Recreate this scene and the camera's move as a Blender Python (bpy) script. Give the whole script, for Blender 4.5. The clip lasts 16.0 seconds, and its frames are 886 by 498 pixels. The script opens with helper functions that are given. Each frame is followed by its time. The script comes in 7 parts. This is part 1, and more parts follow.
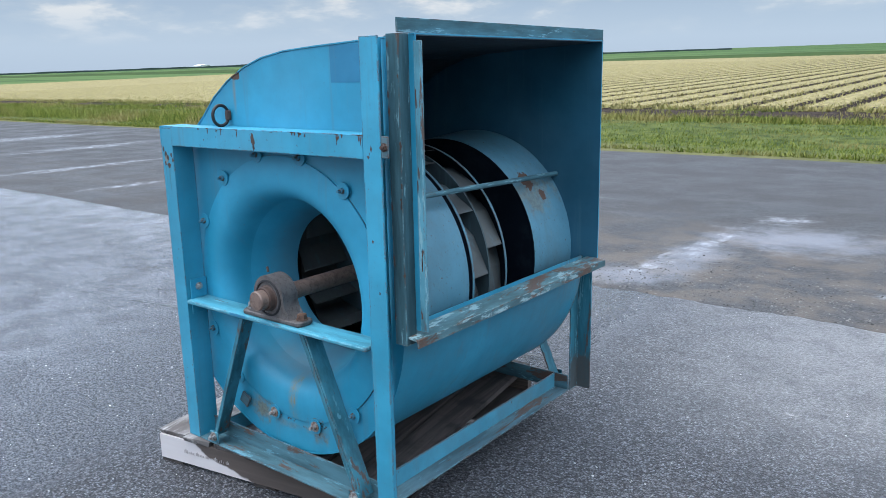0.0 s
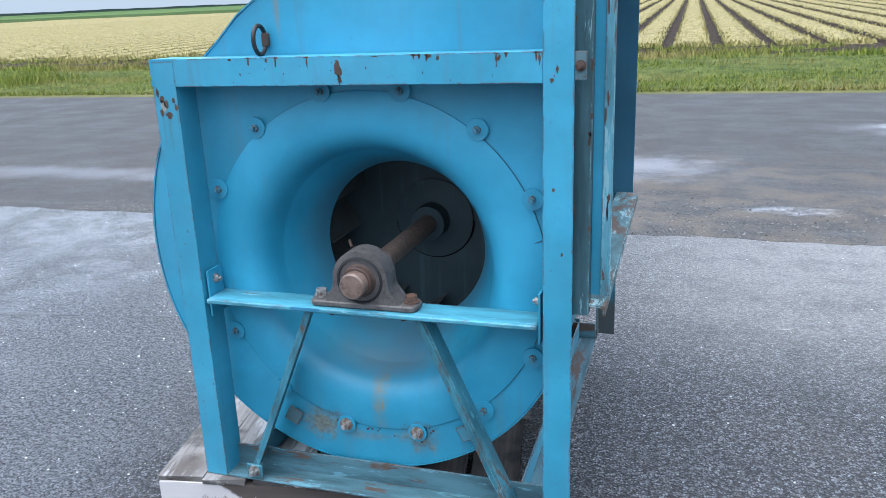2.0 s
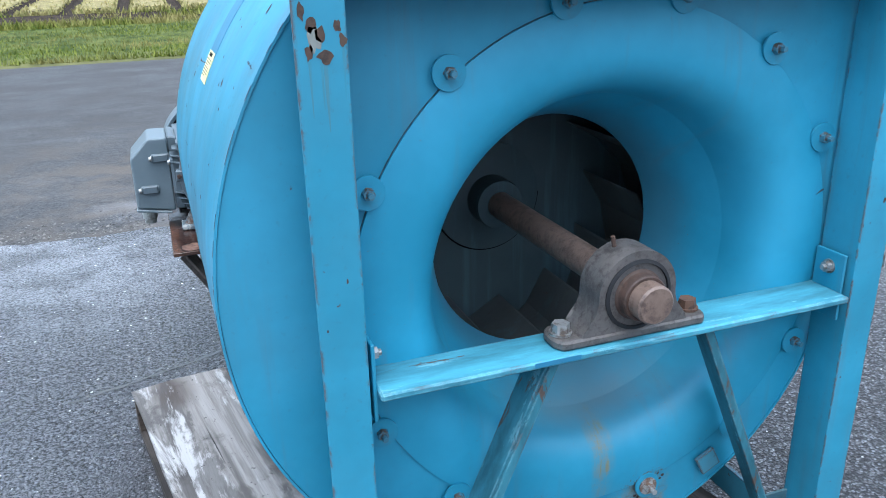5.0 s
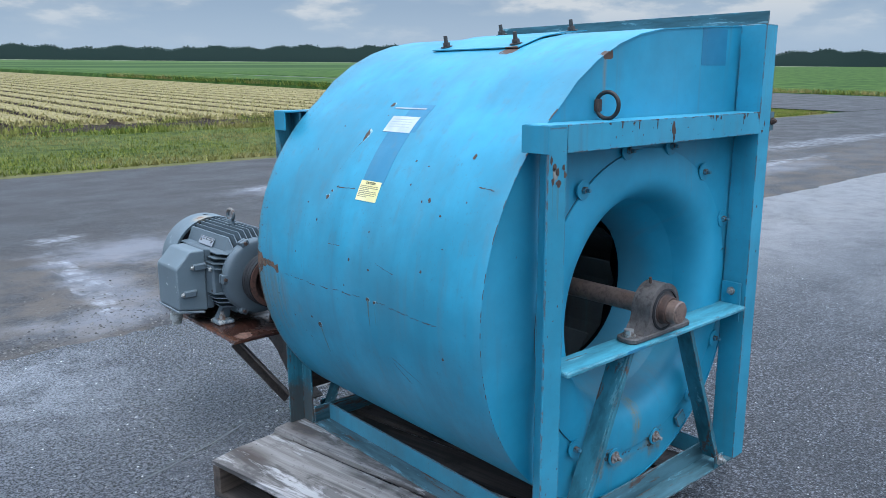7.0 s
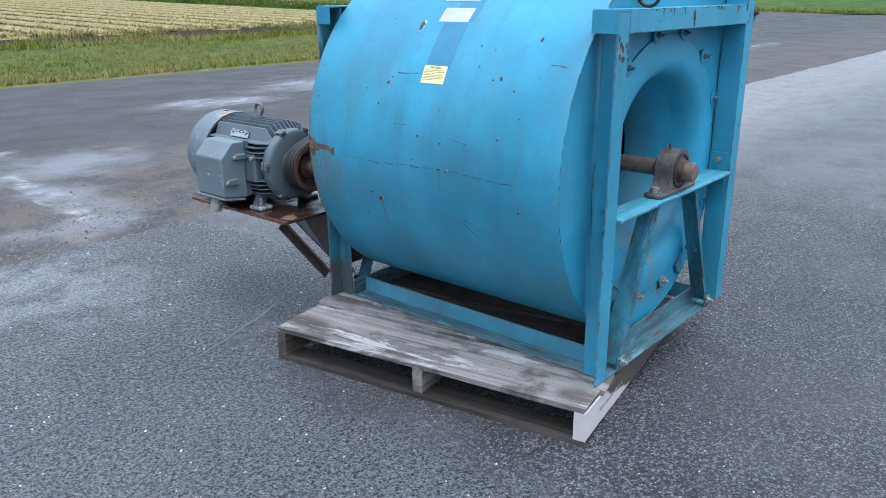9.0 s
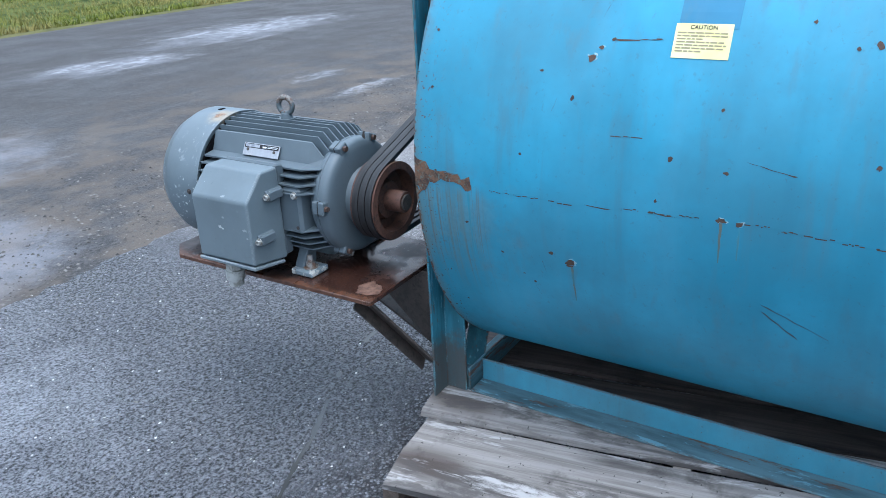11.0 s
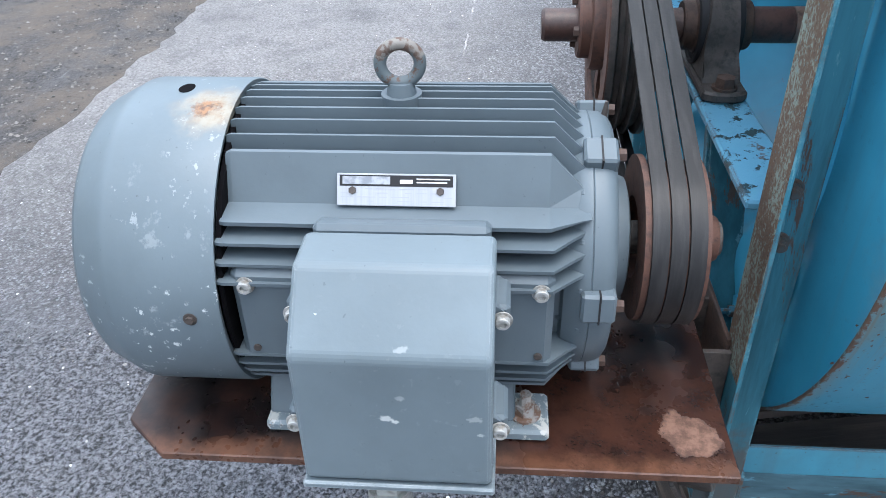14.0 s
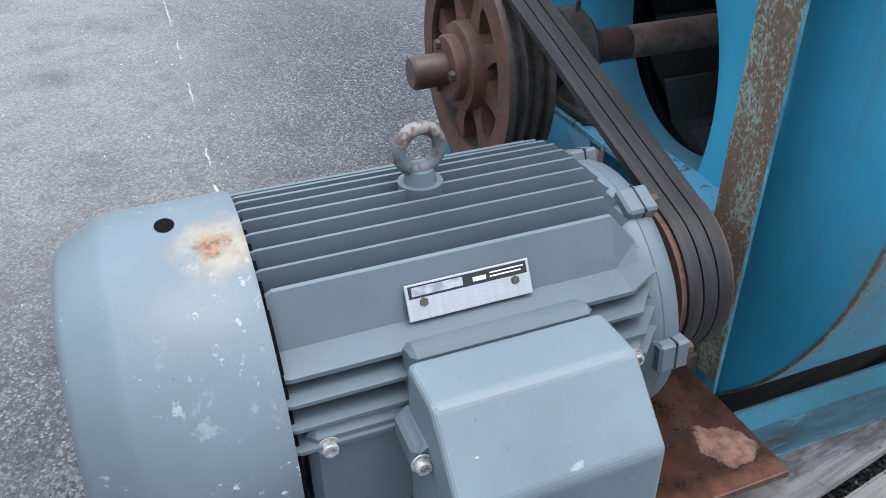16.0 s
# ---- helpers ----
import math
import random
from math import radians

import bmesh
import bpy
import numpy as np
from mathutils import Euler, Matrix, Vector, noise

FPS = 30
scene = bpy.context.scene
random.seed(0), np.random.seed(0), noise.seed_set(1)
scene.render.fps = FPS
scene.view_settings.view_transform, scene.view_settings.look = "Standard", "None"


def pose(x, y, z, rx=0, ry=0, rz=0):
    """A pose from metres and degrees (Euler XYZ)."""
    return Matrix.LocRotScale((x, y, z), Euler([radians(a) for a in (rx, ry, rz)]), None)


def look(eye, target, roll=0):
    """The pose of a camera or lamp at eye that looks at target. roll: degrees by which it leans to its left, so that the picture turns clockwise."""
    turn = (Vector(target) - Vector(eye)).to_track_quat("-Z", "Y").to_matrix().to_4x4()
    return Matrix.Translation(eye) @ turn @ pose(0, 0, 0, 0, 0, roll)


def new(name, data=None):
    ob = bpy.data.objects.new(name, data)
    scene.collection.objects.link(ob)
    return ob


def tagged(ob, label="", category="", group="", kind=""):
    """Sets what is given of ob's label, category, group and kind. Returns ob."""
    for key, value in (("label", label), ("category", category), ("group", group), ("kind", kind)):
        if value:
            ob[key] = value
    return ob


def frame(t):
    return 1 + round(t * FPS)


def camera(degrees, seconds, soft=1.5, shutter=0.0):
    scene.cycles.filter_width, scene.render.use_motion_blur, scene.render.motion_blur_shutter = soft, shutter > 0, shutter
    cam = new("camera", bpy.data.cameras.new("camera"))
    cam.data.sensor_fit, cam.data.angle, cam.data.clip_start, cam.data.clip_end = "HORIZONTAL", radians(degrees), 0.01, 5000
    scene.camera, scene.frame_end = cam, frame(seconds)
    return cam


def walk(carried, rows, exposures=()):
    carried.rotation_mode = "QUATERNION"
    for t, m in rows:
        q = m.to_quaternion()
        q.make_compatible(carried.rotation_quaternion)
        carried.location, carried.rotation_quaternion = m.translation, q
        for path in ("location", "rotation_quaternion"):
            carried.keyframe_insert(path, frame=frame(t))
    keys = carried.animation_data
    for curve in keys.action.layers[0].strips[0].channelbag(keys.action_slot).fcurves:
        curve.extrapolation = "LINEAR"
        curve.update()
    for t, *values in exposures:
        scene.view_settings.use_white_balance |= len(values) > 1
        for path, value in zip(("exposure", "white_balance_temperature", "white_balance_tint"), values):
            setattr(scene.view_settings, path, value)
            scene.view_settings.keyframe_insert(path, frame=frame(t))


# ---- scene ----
cam = camera(59.3, 16.0, soft=0.85)
PATH = [
    (0, (1.993, -1.619, 1.491), (0.787, -0.086, 1.047), -1.2),
    (0.5, (1.668, -1.681, 1.474), (0.586, -0.069, 0.993), -1.4),
    (1, (1.361, -1.764, 1.459), (0.428, -0.073, 0.94), -1.6),
    (1.5, (1.048, -1.757, 1.418), (0.286, 0.006, 0.863), -1.8),
    (2, (0.768, -1.732, 1.411), (0.186, 0.091, 0.829), -2.2),
    (2.5, (0.5, -1.662, 1.405), (0.107, 0.202, 0.795), -2.4),
    (3, (0.26, -1.504, 1.358), (0.066, 0.381, 0.721), -2.5),
    (3.5, (0.012, -1.356, 1.338), (0.032, 0.528, 0.668), -2.4),
    (4, (-0.258, -1.291, 1.315), (-0.033, 0.568, 0.614), -2.2),
    (4.5, (-0.479, -1.183, 1.297), (-0.048, 0.633, 0.579), -2.0),
    (5, (-0.699, -1.023, 1.296), (-0.062, 0.741, 0.6), -1.5),
    (5.2, (-0.806, -0.985, 1.294), (-0.093, 0.756, 0.616), -1.2),
    (7.3, (-2.081, -1.356, 1.444), (-0.753, 0.081, 1.026), -0.5),
    (7.5, (-2.181, -1.432, 1.434), (-0.831, -0.02, 1.004), -0.5),
    (8, (-2.383, -1.484, 1.431), (-0.988, -0.137, 0.94), -0.4),
    (8.5, (-2.579, -1.341, 1.404), (-1.153, -0.059, 0.836), -0.3),
    (8.7, (-2.609, -1.267, 1.391), (-1.175, -0.008, 0.794), -0.2),
    (10.8, (-2.078, 0.118, 1.317), (-0.548, 1.152, 0.549), -2.3),
    (11, (-2.014, 0.253, 1.331), (-0.464, 1.244, 0.546), -2.7),
    (11.5, (-1.874, 0.572, 1.303), (-0.28, 1.449, 0.473), -3.3),
    (12, (-1.689, 0.86, 1.278), (-0.074, 1.612, 0.369), -3.4),
    (12.5, (-1.492, 1.088, 1.23), (0.139, 1.704, 0.25), -3.0),
    (13, (-1.383, 1.248, 1.194), (0.257, 1.722, 0.152), -2.6),
    (13.5, (-1.347, 1.418, 1.194), (0.302, 1.739, 0.11), -2.0),
    (14, (-1.313, 1.566, 1.191), (0.343, 1.718, 0.081), -1.6),
    (14.5, (-1.198, 1.694, 1.194), (0.436, 1.653, 0.042), -0.8),
    (15, (-1.121, 1.764, 1.17), (0.5, 1.548, 0.019), -0.5),
    (15.5, (-1.091, 1.799, 1.163), (0.517, 1.402, 0.042), -0.5),
    (16, (-1.155, 1.907, 1.216), (0.412, 1.294, 0.136), -0.6),
]
EXPOSURES = [(0.0, 0.17, 6150, 10), (1.5, 0.30, 6150, 10), (2.0, 0.36, 6150, 10), (2.5, 0.28, 6100, 9), (3.5, 0.38, 6000, 8), (5.0, 0.40, 5950, 8), (5.2, 0.40, 5950, 8), (7.3, -0.16, 5850, 9), (8.7, -0.02, 6100, 10), (11.0, 0.14, 5900, 9), (12.0, 0.26, 6000, 10), (13.0, 0.50, 6300, 11), (14.0, 0.48, 6500, 12), (15.0, 0.26, 6550, 12), (16.0, 0.24, 6550, 12)]
walk(cam, [(t, look(eye, target, roll)) for t, eye, target, roll in PATH], EXPOSURES)

# ---- light ----
world = bpy.data.worlds.new("world")
scene.world = world
world.use_nodes = True
wt = world.node_tree
wt.nodes.clear()


def wnode(kind):
    return wt.nodes.new(kind)


w_out, w_bg, w_sky = wnode("ShaderNodeOutputWorld"), wnode("ShaderNodeBackground"), wnode("ShaderNodeTexSky")
w_sky.sky_type, w_sky.sun_disc = "NISHITA", False
w_sky.sun_elevation, w_sky.sun_rotation = radians(62), radians(-155)
w_sky.air_density, w_sky.dust_density = 1.0, 2.0
w_co, w_map, w_cl, w_ramp, w_mix = wnode("ShaderNodeTexCoord"), wnode("ShaderNodeMapping"), wnode("ShaderNodeTexNoise"), wnode("ShaderNodeValToRGB"), wnode("ShaderNodeMix")
w_map.inputs["Scale"].default_value = (2.4, 2.4, 8.0)
w_map.inputs["Location"].default_value = (0.3, 0.1, 0.0)
w_cl.inputs["Scale"].default_value, w_cl.inputs["Detail"].default_value, w_cl.inputs["Roughness"].default_value = 3.0, 8.0, 0.55
w_ramp.color_ramp.elements[0].position, w_ramp.color_ramp.elements[1].position = 0.45, 0.62
w_ramp.color_ramp.elements[0].color, w_ramp.color_ramp.elements[1].color = (3.1, 3.9, 4.9, 1), (6.5, 6.4, 6.25, 1)
w_mid = w_ramp.color_ramp.elements.new(0.53)
w_mid.color = (3.7, 4.35, 5.1, 1)
w_mix.data_type = "RGBA"
w_mix.inputs["Factor"].default_value = 0.82
wt.links.new(w_co.outputs["Generated"], w_map.inputs["Vector"])
wt.links.new(w_map.outputs["Vector"], w_cl.inputs["Vector"])
wt.links.new(w_cl.outputs["Fac"], w_ramp.inputs["Fac"])
wt.links.new(w_sky.outputs["Color"], w_mix.inputs["A"])
w_low, w_band, w_up = wnode("ShaderNodeMix"), wnode("ShaderNodeMapRange"), wnode("ShaderNodeSeparateXYZ")
w_low.data_type = "RGBA"
w_low.inputs["A"].default_value = (4.05, 4.95, 6.0, 1)
w_band.inputs["From Min"].default_value, w_band.inputs["From Max"].default_value = 0.035, 0.085
wt.links.new(w_co.outputs["Generated"], w_up.inputs[0])
wt.links.new(w_up.outputs["Z"], w_band.inputs["Value"])
wt.links.new(w_band.outputs["Result"], w_low.inputs["Factor"])
wt.links.new(w_ramp.outputs["Color"], w_low.inputs["B"])
wt.links.new(w_low.outputs["Result"], w_mix.inputs["B"])
w_sep, w_grad, w_mul = wnode("ShaderNodeSeparateXYZ"), wnode("ShaderNodeMapRange"), wnode("ShaderNodeVectorMath")
w_mul.operation = "SCALE"
w_grad.inputs["From Min"].default_value, w_grad.inputs["From Max"].default_value = 0.15, 0.72
w_grad.inputs["To Min"].default_value, w_grad.inputs["To Max"].default_value = 0.80, 3.7
wt.links.new(w_co.outputs["Generated"], w_sep.inputs[0])
wt.links.new(w_sep.outputs["Z"], w_grad.inputs["Value"])
wt.links.new(w_mix.outputs["Result"], w_mul.inputs[0])
wt.links.new(w_grad.outputs["Result"], w_mul.inputs["Scale"])
wt.links.new(w_mul.outputs["Vector"], w_bg.inputs["Color"])
wt.links.new(w_bg.outputs["Background"], w_out.inputs["Surface"])
w_bg.inputs["Strength"].default_value = 0.15

sun = new("sun", bpy.data.lights.new("sun", "SUN"))
sun.data.energy, sun.data.angle, sun.data.color = 1.6, radians(25), (1.0, 0.96, 0.9)
sun.matrix_world = look((-0.8, -1.1, 7), (0, 0, 0))

# ---- materials ----


class Mat:
    """A node material with short ways to add textures."""

    def __init__(self, name, rough=0.6, metal=0.0):
        self.mat = bpy.data.materials.new(name)
        self.mat.use_nodes = True
        self.nt = self.mat.node_tree
        self.bsdf = self.nt.nodes["Principled BSDF"]
        self.bsdf.inputs["Roughness"].default_value = rough
        self.bsdf.inputs["Metallic"].default_value = metal
        self.co = self.nt.nodes.new("ShaderNodeTexCoord").outputs["Object"]

    def set(self, socket, value):
        if isinstance(value, bpy.types.NodeSocket):
            self.nt.links.new(value, socket)
        else:
            socket.default_value = value

    def scaled(self, scale, turn=(0, 0, 0)):
        n = self.nt.nodes.new("ShaderNodeMapping")
        n.inputs["Scale"].default_value = scale
        n.inputs["Rotation"].default_value = turn
        self.nt.links.new(self.co, n.inputs["Vector"])
        return n.outputs["Vector"]

    def noise(self, scale, detail=4.0, rough=0.55, co=None, distort=0.0):
        n = self.nt.nodes.new("ShaderNodeTexNoise")
        n.inputs["Scale"].default_value, n.inputs["Detail"].default_value = scale, detail
        n.inputs["Roughness"].default_value, n.inputs["Distortion"].default_value = rough, distort
        self.nt.links.new(co or self.co, n.inputs["Vector"])
        return n.outputs["Fac"]

    def cells(self, scale, out="Distance", co=None, feature="F1"):
        n = self.nt.nodes.new("ShaderNodeTexVoronoi")
        n.feature = feature
        n.inputs["Scale"].default_value = scale
        self.nt.links.new(co or self.co, n.inputs["Vector"])
        return n.outputs[out]

    def step(self, value, low, high, a=0.0, b=1.0):
        n = self.nt.nodes.new("ShaderNodeMapRange")
        n.interpolation_type = "SMOOTHSTEP"
        self.set(n.inputs["Value"], value)
        n.inputs["From Min"].default_value, n.inputs["From Max"].default_value = low, high
        n.inputs["To Min"].default_value, n.inputs["To Max"].default_value = a, b
        return n.outputs["Result"]

    def calc(self, op, a, b=0.0):
        n = self.nt.nodes.new("ShaderNodeMath")
        n.operation = op
        self.set(n.inputs[0], a)
        self.set(n.inputs[1], b)
        return n.outputs[0]

    def mix(self, fac, a, b):
        n = self.nt.nodes.new("ShaderNodeMix")
        n.data_type = "RGBA"
        self.set(n.inputs["Factor"], fac)
        for key, v in (("A", a), ("B", b)):
            self.set(n.inputs[key], v if isinstance(v, bpy.types.NodeSocket) else (*v, 1))
        return n.outputs["Result"]

    def axis(self, k):
        n = self.nt.nodes.new("ShaderNodeSeparateXYZ")
        self.nt.links.new(self.co, n.inputs[0])
        return n.outputs[k]

    def near(self, place, scale=(1, 1, 1)):
        """Distance from a place, with the axes weighted."""
        n = self.nt.nodes.new("ShaderNodeMapping")
        n.vector_type = "TEXTURE"
        n.inputs["Location"].default_value = place
        n.inputs["Scale"].default_value = [1 / s for s in scale]
        self.nt.links.new(self.co, n.inputs["Vector"])
        m = self.nt.nodes.new("ShaderNodeVectorMath")
        m.operation = "LENGTH"
        self.nt.links.new(n.outputs["Vector"], m.inputs[0])
        return m.outputs["Value"]

    def warp(self, scale, amount):
        """The object's coordinates pushed about by noise."""
        n = self.nt.nodes.new("ShaderNodeTexNoise")
        n.inputs["Scale"].default_value, n.inputs["Detail"].default_value = scale, 3.0
        self.nt.links.new(self.co, n.inputs["Vector"])
        v = self.nt.nodes.new("ShaderNodeVectorMath")
        v.operation = "MULTIPLY_ADD"
        self.nt.links.new(n.outputs["Color"], v.inputs[0])
        v.inputs[1].default_value = (amount, amount, amount)
        self.nt.links.new(self.co, v.inputs[2])
        return v.outputs["Vector"]

    def edges(self, radius):
        """1 along the sharp edges of a mesh, where paint wears off first."""
        g, b, d = self.nt.nodes.new("ShaderNodeNewGeometry"), self.nt.nodes.new("ShaderNodeBevel"), self.nt.nodes.new("ShaderNodeVectorMath")
        b.samples = 4
        b.inputs["Radius"].default_value = radius
        d.operation = "DOT_PRODUCT"
        self.nt.links.new(g.outputs["Normal"], d.inputs[0])
        self.nt.links.new(b.outputs["Normal"], d.inputs[1])
        return self.step(d.outputs["Value"], 0.90, 0.995, 1, 0)

    def own(self, low, high):
        n = self.nt.nodes.new("ShaderNodeObjectInfo")
        return self.step(n.outputs["Random"], 0, 1, low, high)

    def dull(self):
        """No sheen: leaves and soil seen at a low angle."""
        self.bsdf.inputs["Specular IOR Level"].default_value = 0.08
        return self

    def colour(self, value):
        self.set(self.bsdf.inputs["Base Color"], value if isinstance(value, bpy.types.NodeSocket) else (*value, 1))
        return self

    def rough(self, value):
        self.set(self.bsdf.inputs["Roughness"], value)
        return self

    def bump(self, height, strength=0.3, depth=0.002):
        n = self.nt.nodes.new("ShaderNodeBump")
        n.inputs["Strength"].default_value, n.inputs["Distance"].default_value = strength, depth
        self.nt.links.new(height, n.inputs["Height"])
        self.nt.links.new(n.outputs["Normal"], self.bsdf.inputs["Normal"])
        return self


RUST, RUST_LIGHT, RUST_DARK = (0.102, 0.054, 0.036), (0.155, 0.085, 0.055), (0.05, 0.032, 0.026)


def paint(name, base, worn=0.0, spots=(), rough=0.42, stains=(), rim=0.0, grime=0.0, rim_width=0.007, rear=False):
    """Old gloss paint on steel: faded clouds, runs of dirt, chips down to rust."""
    m = Mat(name)
    fade = m.noise(2.6, 5, 0.6)
    col = m.mix(m.step(fade, 0.3, 0.72), [c * 0.80 for c in base], [min(1, c * 1.12 + 0.012) for c in base])
    run = m.noise(1.0, 6, 0.6, m.scaled((26, 26, 1.6)))
    col = m.mix(m.step(run, 0.52, 0.74, 0, 0.42), col, (0.085, 0.18, 0.22))
    broad = m.noise(1.0, 5, 0.55, m.scaled((1.3, 9, 1.1)))
    col = m.mix(m.step(broad, 0.50, 0.70, 0, 0.34), col, [c * 0.62 for c in base])
    col = m.mix(m.step(broad, 0.46, 0.30, 0, 0.22), col, [min(1, c * 0.9 + 0.07) for c in base])
    chalk = m.noise(9, 7, 0.65)
    col = m.mix(m.step(chalk, 0.60, 0.82, 0, 0.25), col, [min(1, c * 0.8 + 0.09) for c in base])
    fine = m.noise(55, 5, 0.6)
    chip = m.step(fine, 0.72 - worn * 0.18, 0.74 - worn * 0.18)
    big = m.noise(7, 8, 0.7, None, 0.4)
    chip = m.calc("MULTIPLY", chip, m.step(big, 0.5 - worn * 0.3, 0.62 - worn * 0.3))
    edge = m.noise(30, 8, 0.7)
    for x, y, z, r, tall in spots:
        d = m.near((x, y, z), (1, 1, 1 / tall))
        d = m.calc("ADD", d, m.calc("MULTIPLY", m.calc("SUBTRACT", edge, 0.5), r * 2.6))
        chip = m.calc("MAXIMUM", chip, m.step(d, r * 0.9, r, 1, 0))
        drip = m.near((x, y, z - r * 2.2), (1, 1, 0.22))
        drip = m.calc("MULTIPLY", m.step(drip, r * 0.3, r * 1.1, 1, 0), m.step(m.noise(1, 3, 0.5, m.scaled((60, 60, 1))), 0.42, 0.62))
        col = m.mix(m.calc("MULTIPLY", drip, 0.65), col, (0.22, 0.17, 0.09))
    rusty = m.mix(m.noise(24, 6, 0.7), RUST_DARK, RUST_LIGHT)
    for x, y, z, r, wide, tall, k in stains:
        d = m.near((x, y, z), (1 / wide, 0.4, 1 / tall))
        d = m.calc("ADD", d, m.calc("MULTIPLY", m.calc("SUBTRACT", m.noise(18, 6, 0.7), 0.5), r * 3.2))
        col = m.mix(m.step(d, r * 0.1, r, k, 0), col, m.mix(m.step(m.noise(70, 6, 0.7), 0.42, 0.6), (0.19, 0.19, 0.135), (0.125, 0.095, 0.055)))
    if worn > 0:
        under = m.step(m.noise(38, 7, 0.7, m.scaled((1, 1, 0.5))), 0.62 - worn * 0.14, 0.70 - worn * 0.14)
        col = m.mix(m.calc("MULTIPLY", under, min(0.8, worn * 1.3)), col, [c * 0.7 + k for c, k in zip(base, (0.09, 0.10, 0.07))])
    if grime:
        dirt = m.step(m.noise(3.2, 7, 0.65), 0.35, 0.7)
        col = m.mix(m.calc("MULTIPLY", dirt, grime), col, (0.075, 0.085, 0.075))
        speck = m.step(m.noise(85, 5, 0.7), 0.60, 0.68)
        col = m.mix(m.calc("MULTIPLY", speck, grime), col, (0.06, 0.045, 0.035))
    if rim:
        worn_edge = m.calc("MULTIPLY", m.edges(rim_width), m.step(m.noise(20, 7, 0.7), 0.62 - rim * 0.3, 0.70 - rim * 0.3))
        chip = m.calc("MAXIMUM", chip, worn_edge)
    if rear:
        # rust creeping in from the rear edge, and the brown runs below the tear
        y, z = m.axis(1), m.axis(2)
        creep = m.calc("ADD", y, m.calc("MULTIPLY", m.calc("SUBTRACT", m.noise(26, 7, 0.7), 0.5), 0.030))
        low = m.step(z, 1.06, 0.86, 0.35, 1)
        col = m.mix(m.calc("MULTIPLY", m.step(creep, 1.152, 1.184, 0, 0.55), low), col, (0.125, 0.15, 0.115))
        bite = m.step(m.calc("ADD", creep, m.calc("MULTIPLY", m.calc("SUBTRACT", m.noise(120, 6, 0.75), 0.5), 0.022)), 1.1765, 1.1795)
        chip = m.calc("MAXIMUM", chip, m.calc("MULTIPLY", m.calc("MULTIPLY", bite, m.step(m.noise(75, 6, 0.7), 0.36, 0.46, 0.25, 1)), low))
        wide = m.noise(1, 4, 0.6, m.scaled((2.2, 70, 2.2)), 0.2)
        thin = m.noise(1, 4, 0.6, m.scaled((3.0, 170, 3.0)), 0.2)
        under = m.calc("MULTIPLY", m.step(m.calc("ADD", y, m.calc("MULTIPLY", m.noise(9, 4), 0.04)), 1.015, 1.055), m.calc("MULTIPLY", m.step(z, 0.815, 0.775), m.step(z, 0.47, 0.72)))
        col = m.mix(m.calc("MULTIPLY", under, m.step(wide, 0.44, 0.64, 0.1, 0.62)), col, (0.115, 0.165, 0.150))
        col = m.mix(m.calc("MULTIPLY", under, m.step(thin, 0.53, 0.66, 0, 0.62)), col, (0.125, 0.105, 0.070))
        pits = m.calc("MULTIPLY", m.step(m.noise(150, 4, 0.6), 0.62, 0.66), m.step(creep, 1.09, 1.17, 0, 1))
        chip = m.calc("MAXIMUM", chip, pits)
    m.bsdf.inputs["Specular IOR Level"].default_value = 0.5
    m.colour(m.mix(chip, col, rusty))
    m.rough(m.mix(chip, m.mix(chalk, [rough - 0.04] * 3, [rough + 0.16] * 3), [0.85] * 3))
    m.bump(m.calc("SUBTRACT", m.calc("MULTIPLY", m.noise(5, 3), 0.6), m.calc("MULTIPLY", chip, 0.25)), 0.35, 0.004)
    return m.mat


BLUE = (0.028, 0.292, 0.445)
SPOTS = [(-0.645, 1.155, 0.79, 0.012, 1.0),
         (-0.65, 0.82, 0.655, 0.012, 0.7), (-0.17, 0.45, 1.515, 0.03, 0.6), (-0.20, 0.06, 1.49, 0.022, 0.6), (0.31, 1.0, 1.06, 0.045, 1.5), (0.112, 0.05, 0.322, 0.016, 0.8), (-0.108, 0.05, 0.325, 0.012, 0.8),
         (0.50, -0.03, 1.02, 0.006, 1.2), (0.49, -0.03, 1.285, 0.008, 1.8)]
STAINS = [(-0.18, 0.05, 0.30, 0.065, 1.5, 1.0, 0.85), (0.10, 0.05, 0.295, 0.055, 1.2, 1.0, 0.85), (-0.01, 0.06, 0.41, 0.032, 0.8, 2.6, 0.8), (-0.04, 0.05, 0.275, 0.04, 3.0, 0.5, 0.45), (-0.655, 1.09, 0.70, 0.07, 1.0, 2.2, 0.25), (0.40, 1.0, 1.02, 0.08, 1, 1.4, 0.4)]
blue = paint("blue_paint", BLUE, 0.0, SPOTS, 0.40, STAINS, 0.0, 0.12)
blue_scroll = paint("blue_scroll_paint", BLUE, 0.0, SPOTS, 0.40, STAINS, 0.0, 0.24, rear=True)
blue_frame = paint("blue_frame_paint", (0.035, 0.305, 0.45), 0.05, (), 0.42, (), 0.55, 0.16)
# the shade inside the housing is put into these two dark colours
inner_shade = paint("shaded_inner_paint", (0.005, 0.022, 0.036), 0.0, (), 0.6)
inner_shade_blue = paint("shaded_inner_blue", (0.011, 0.095, 0.155), 0.0, (), 0.5)
blue_worn = paint("worn_blue_paint", (0.055, 0.28, 0.39), 0.25, (), 0.5, (), 1.1, 0.42)
blue_dirty = paint("dirty_blue_paint", (0.075, 0.17, 0.205), 0.25, (), 0.65, (), 0.7, 0.55)
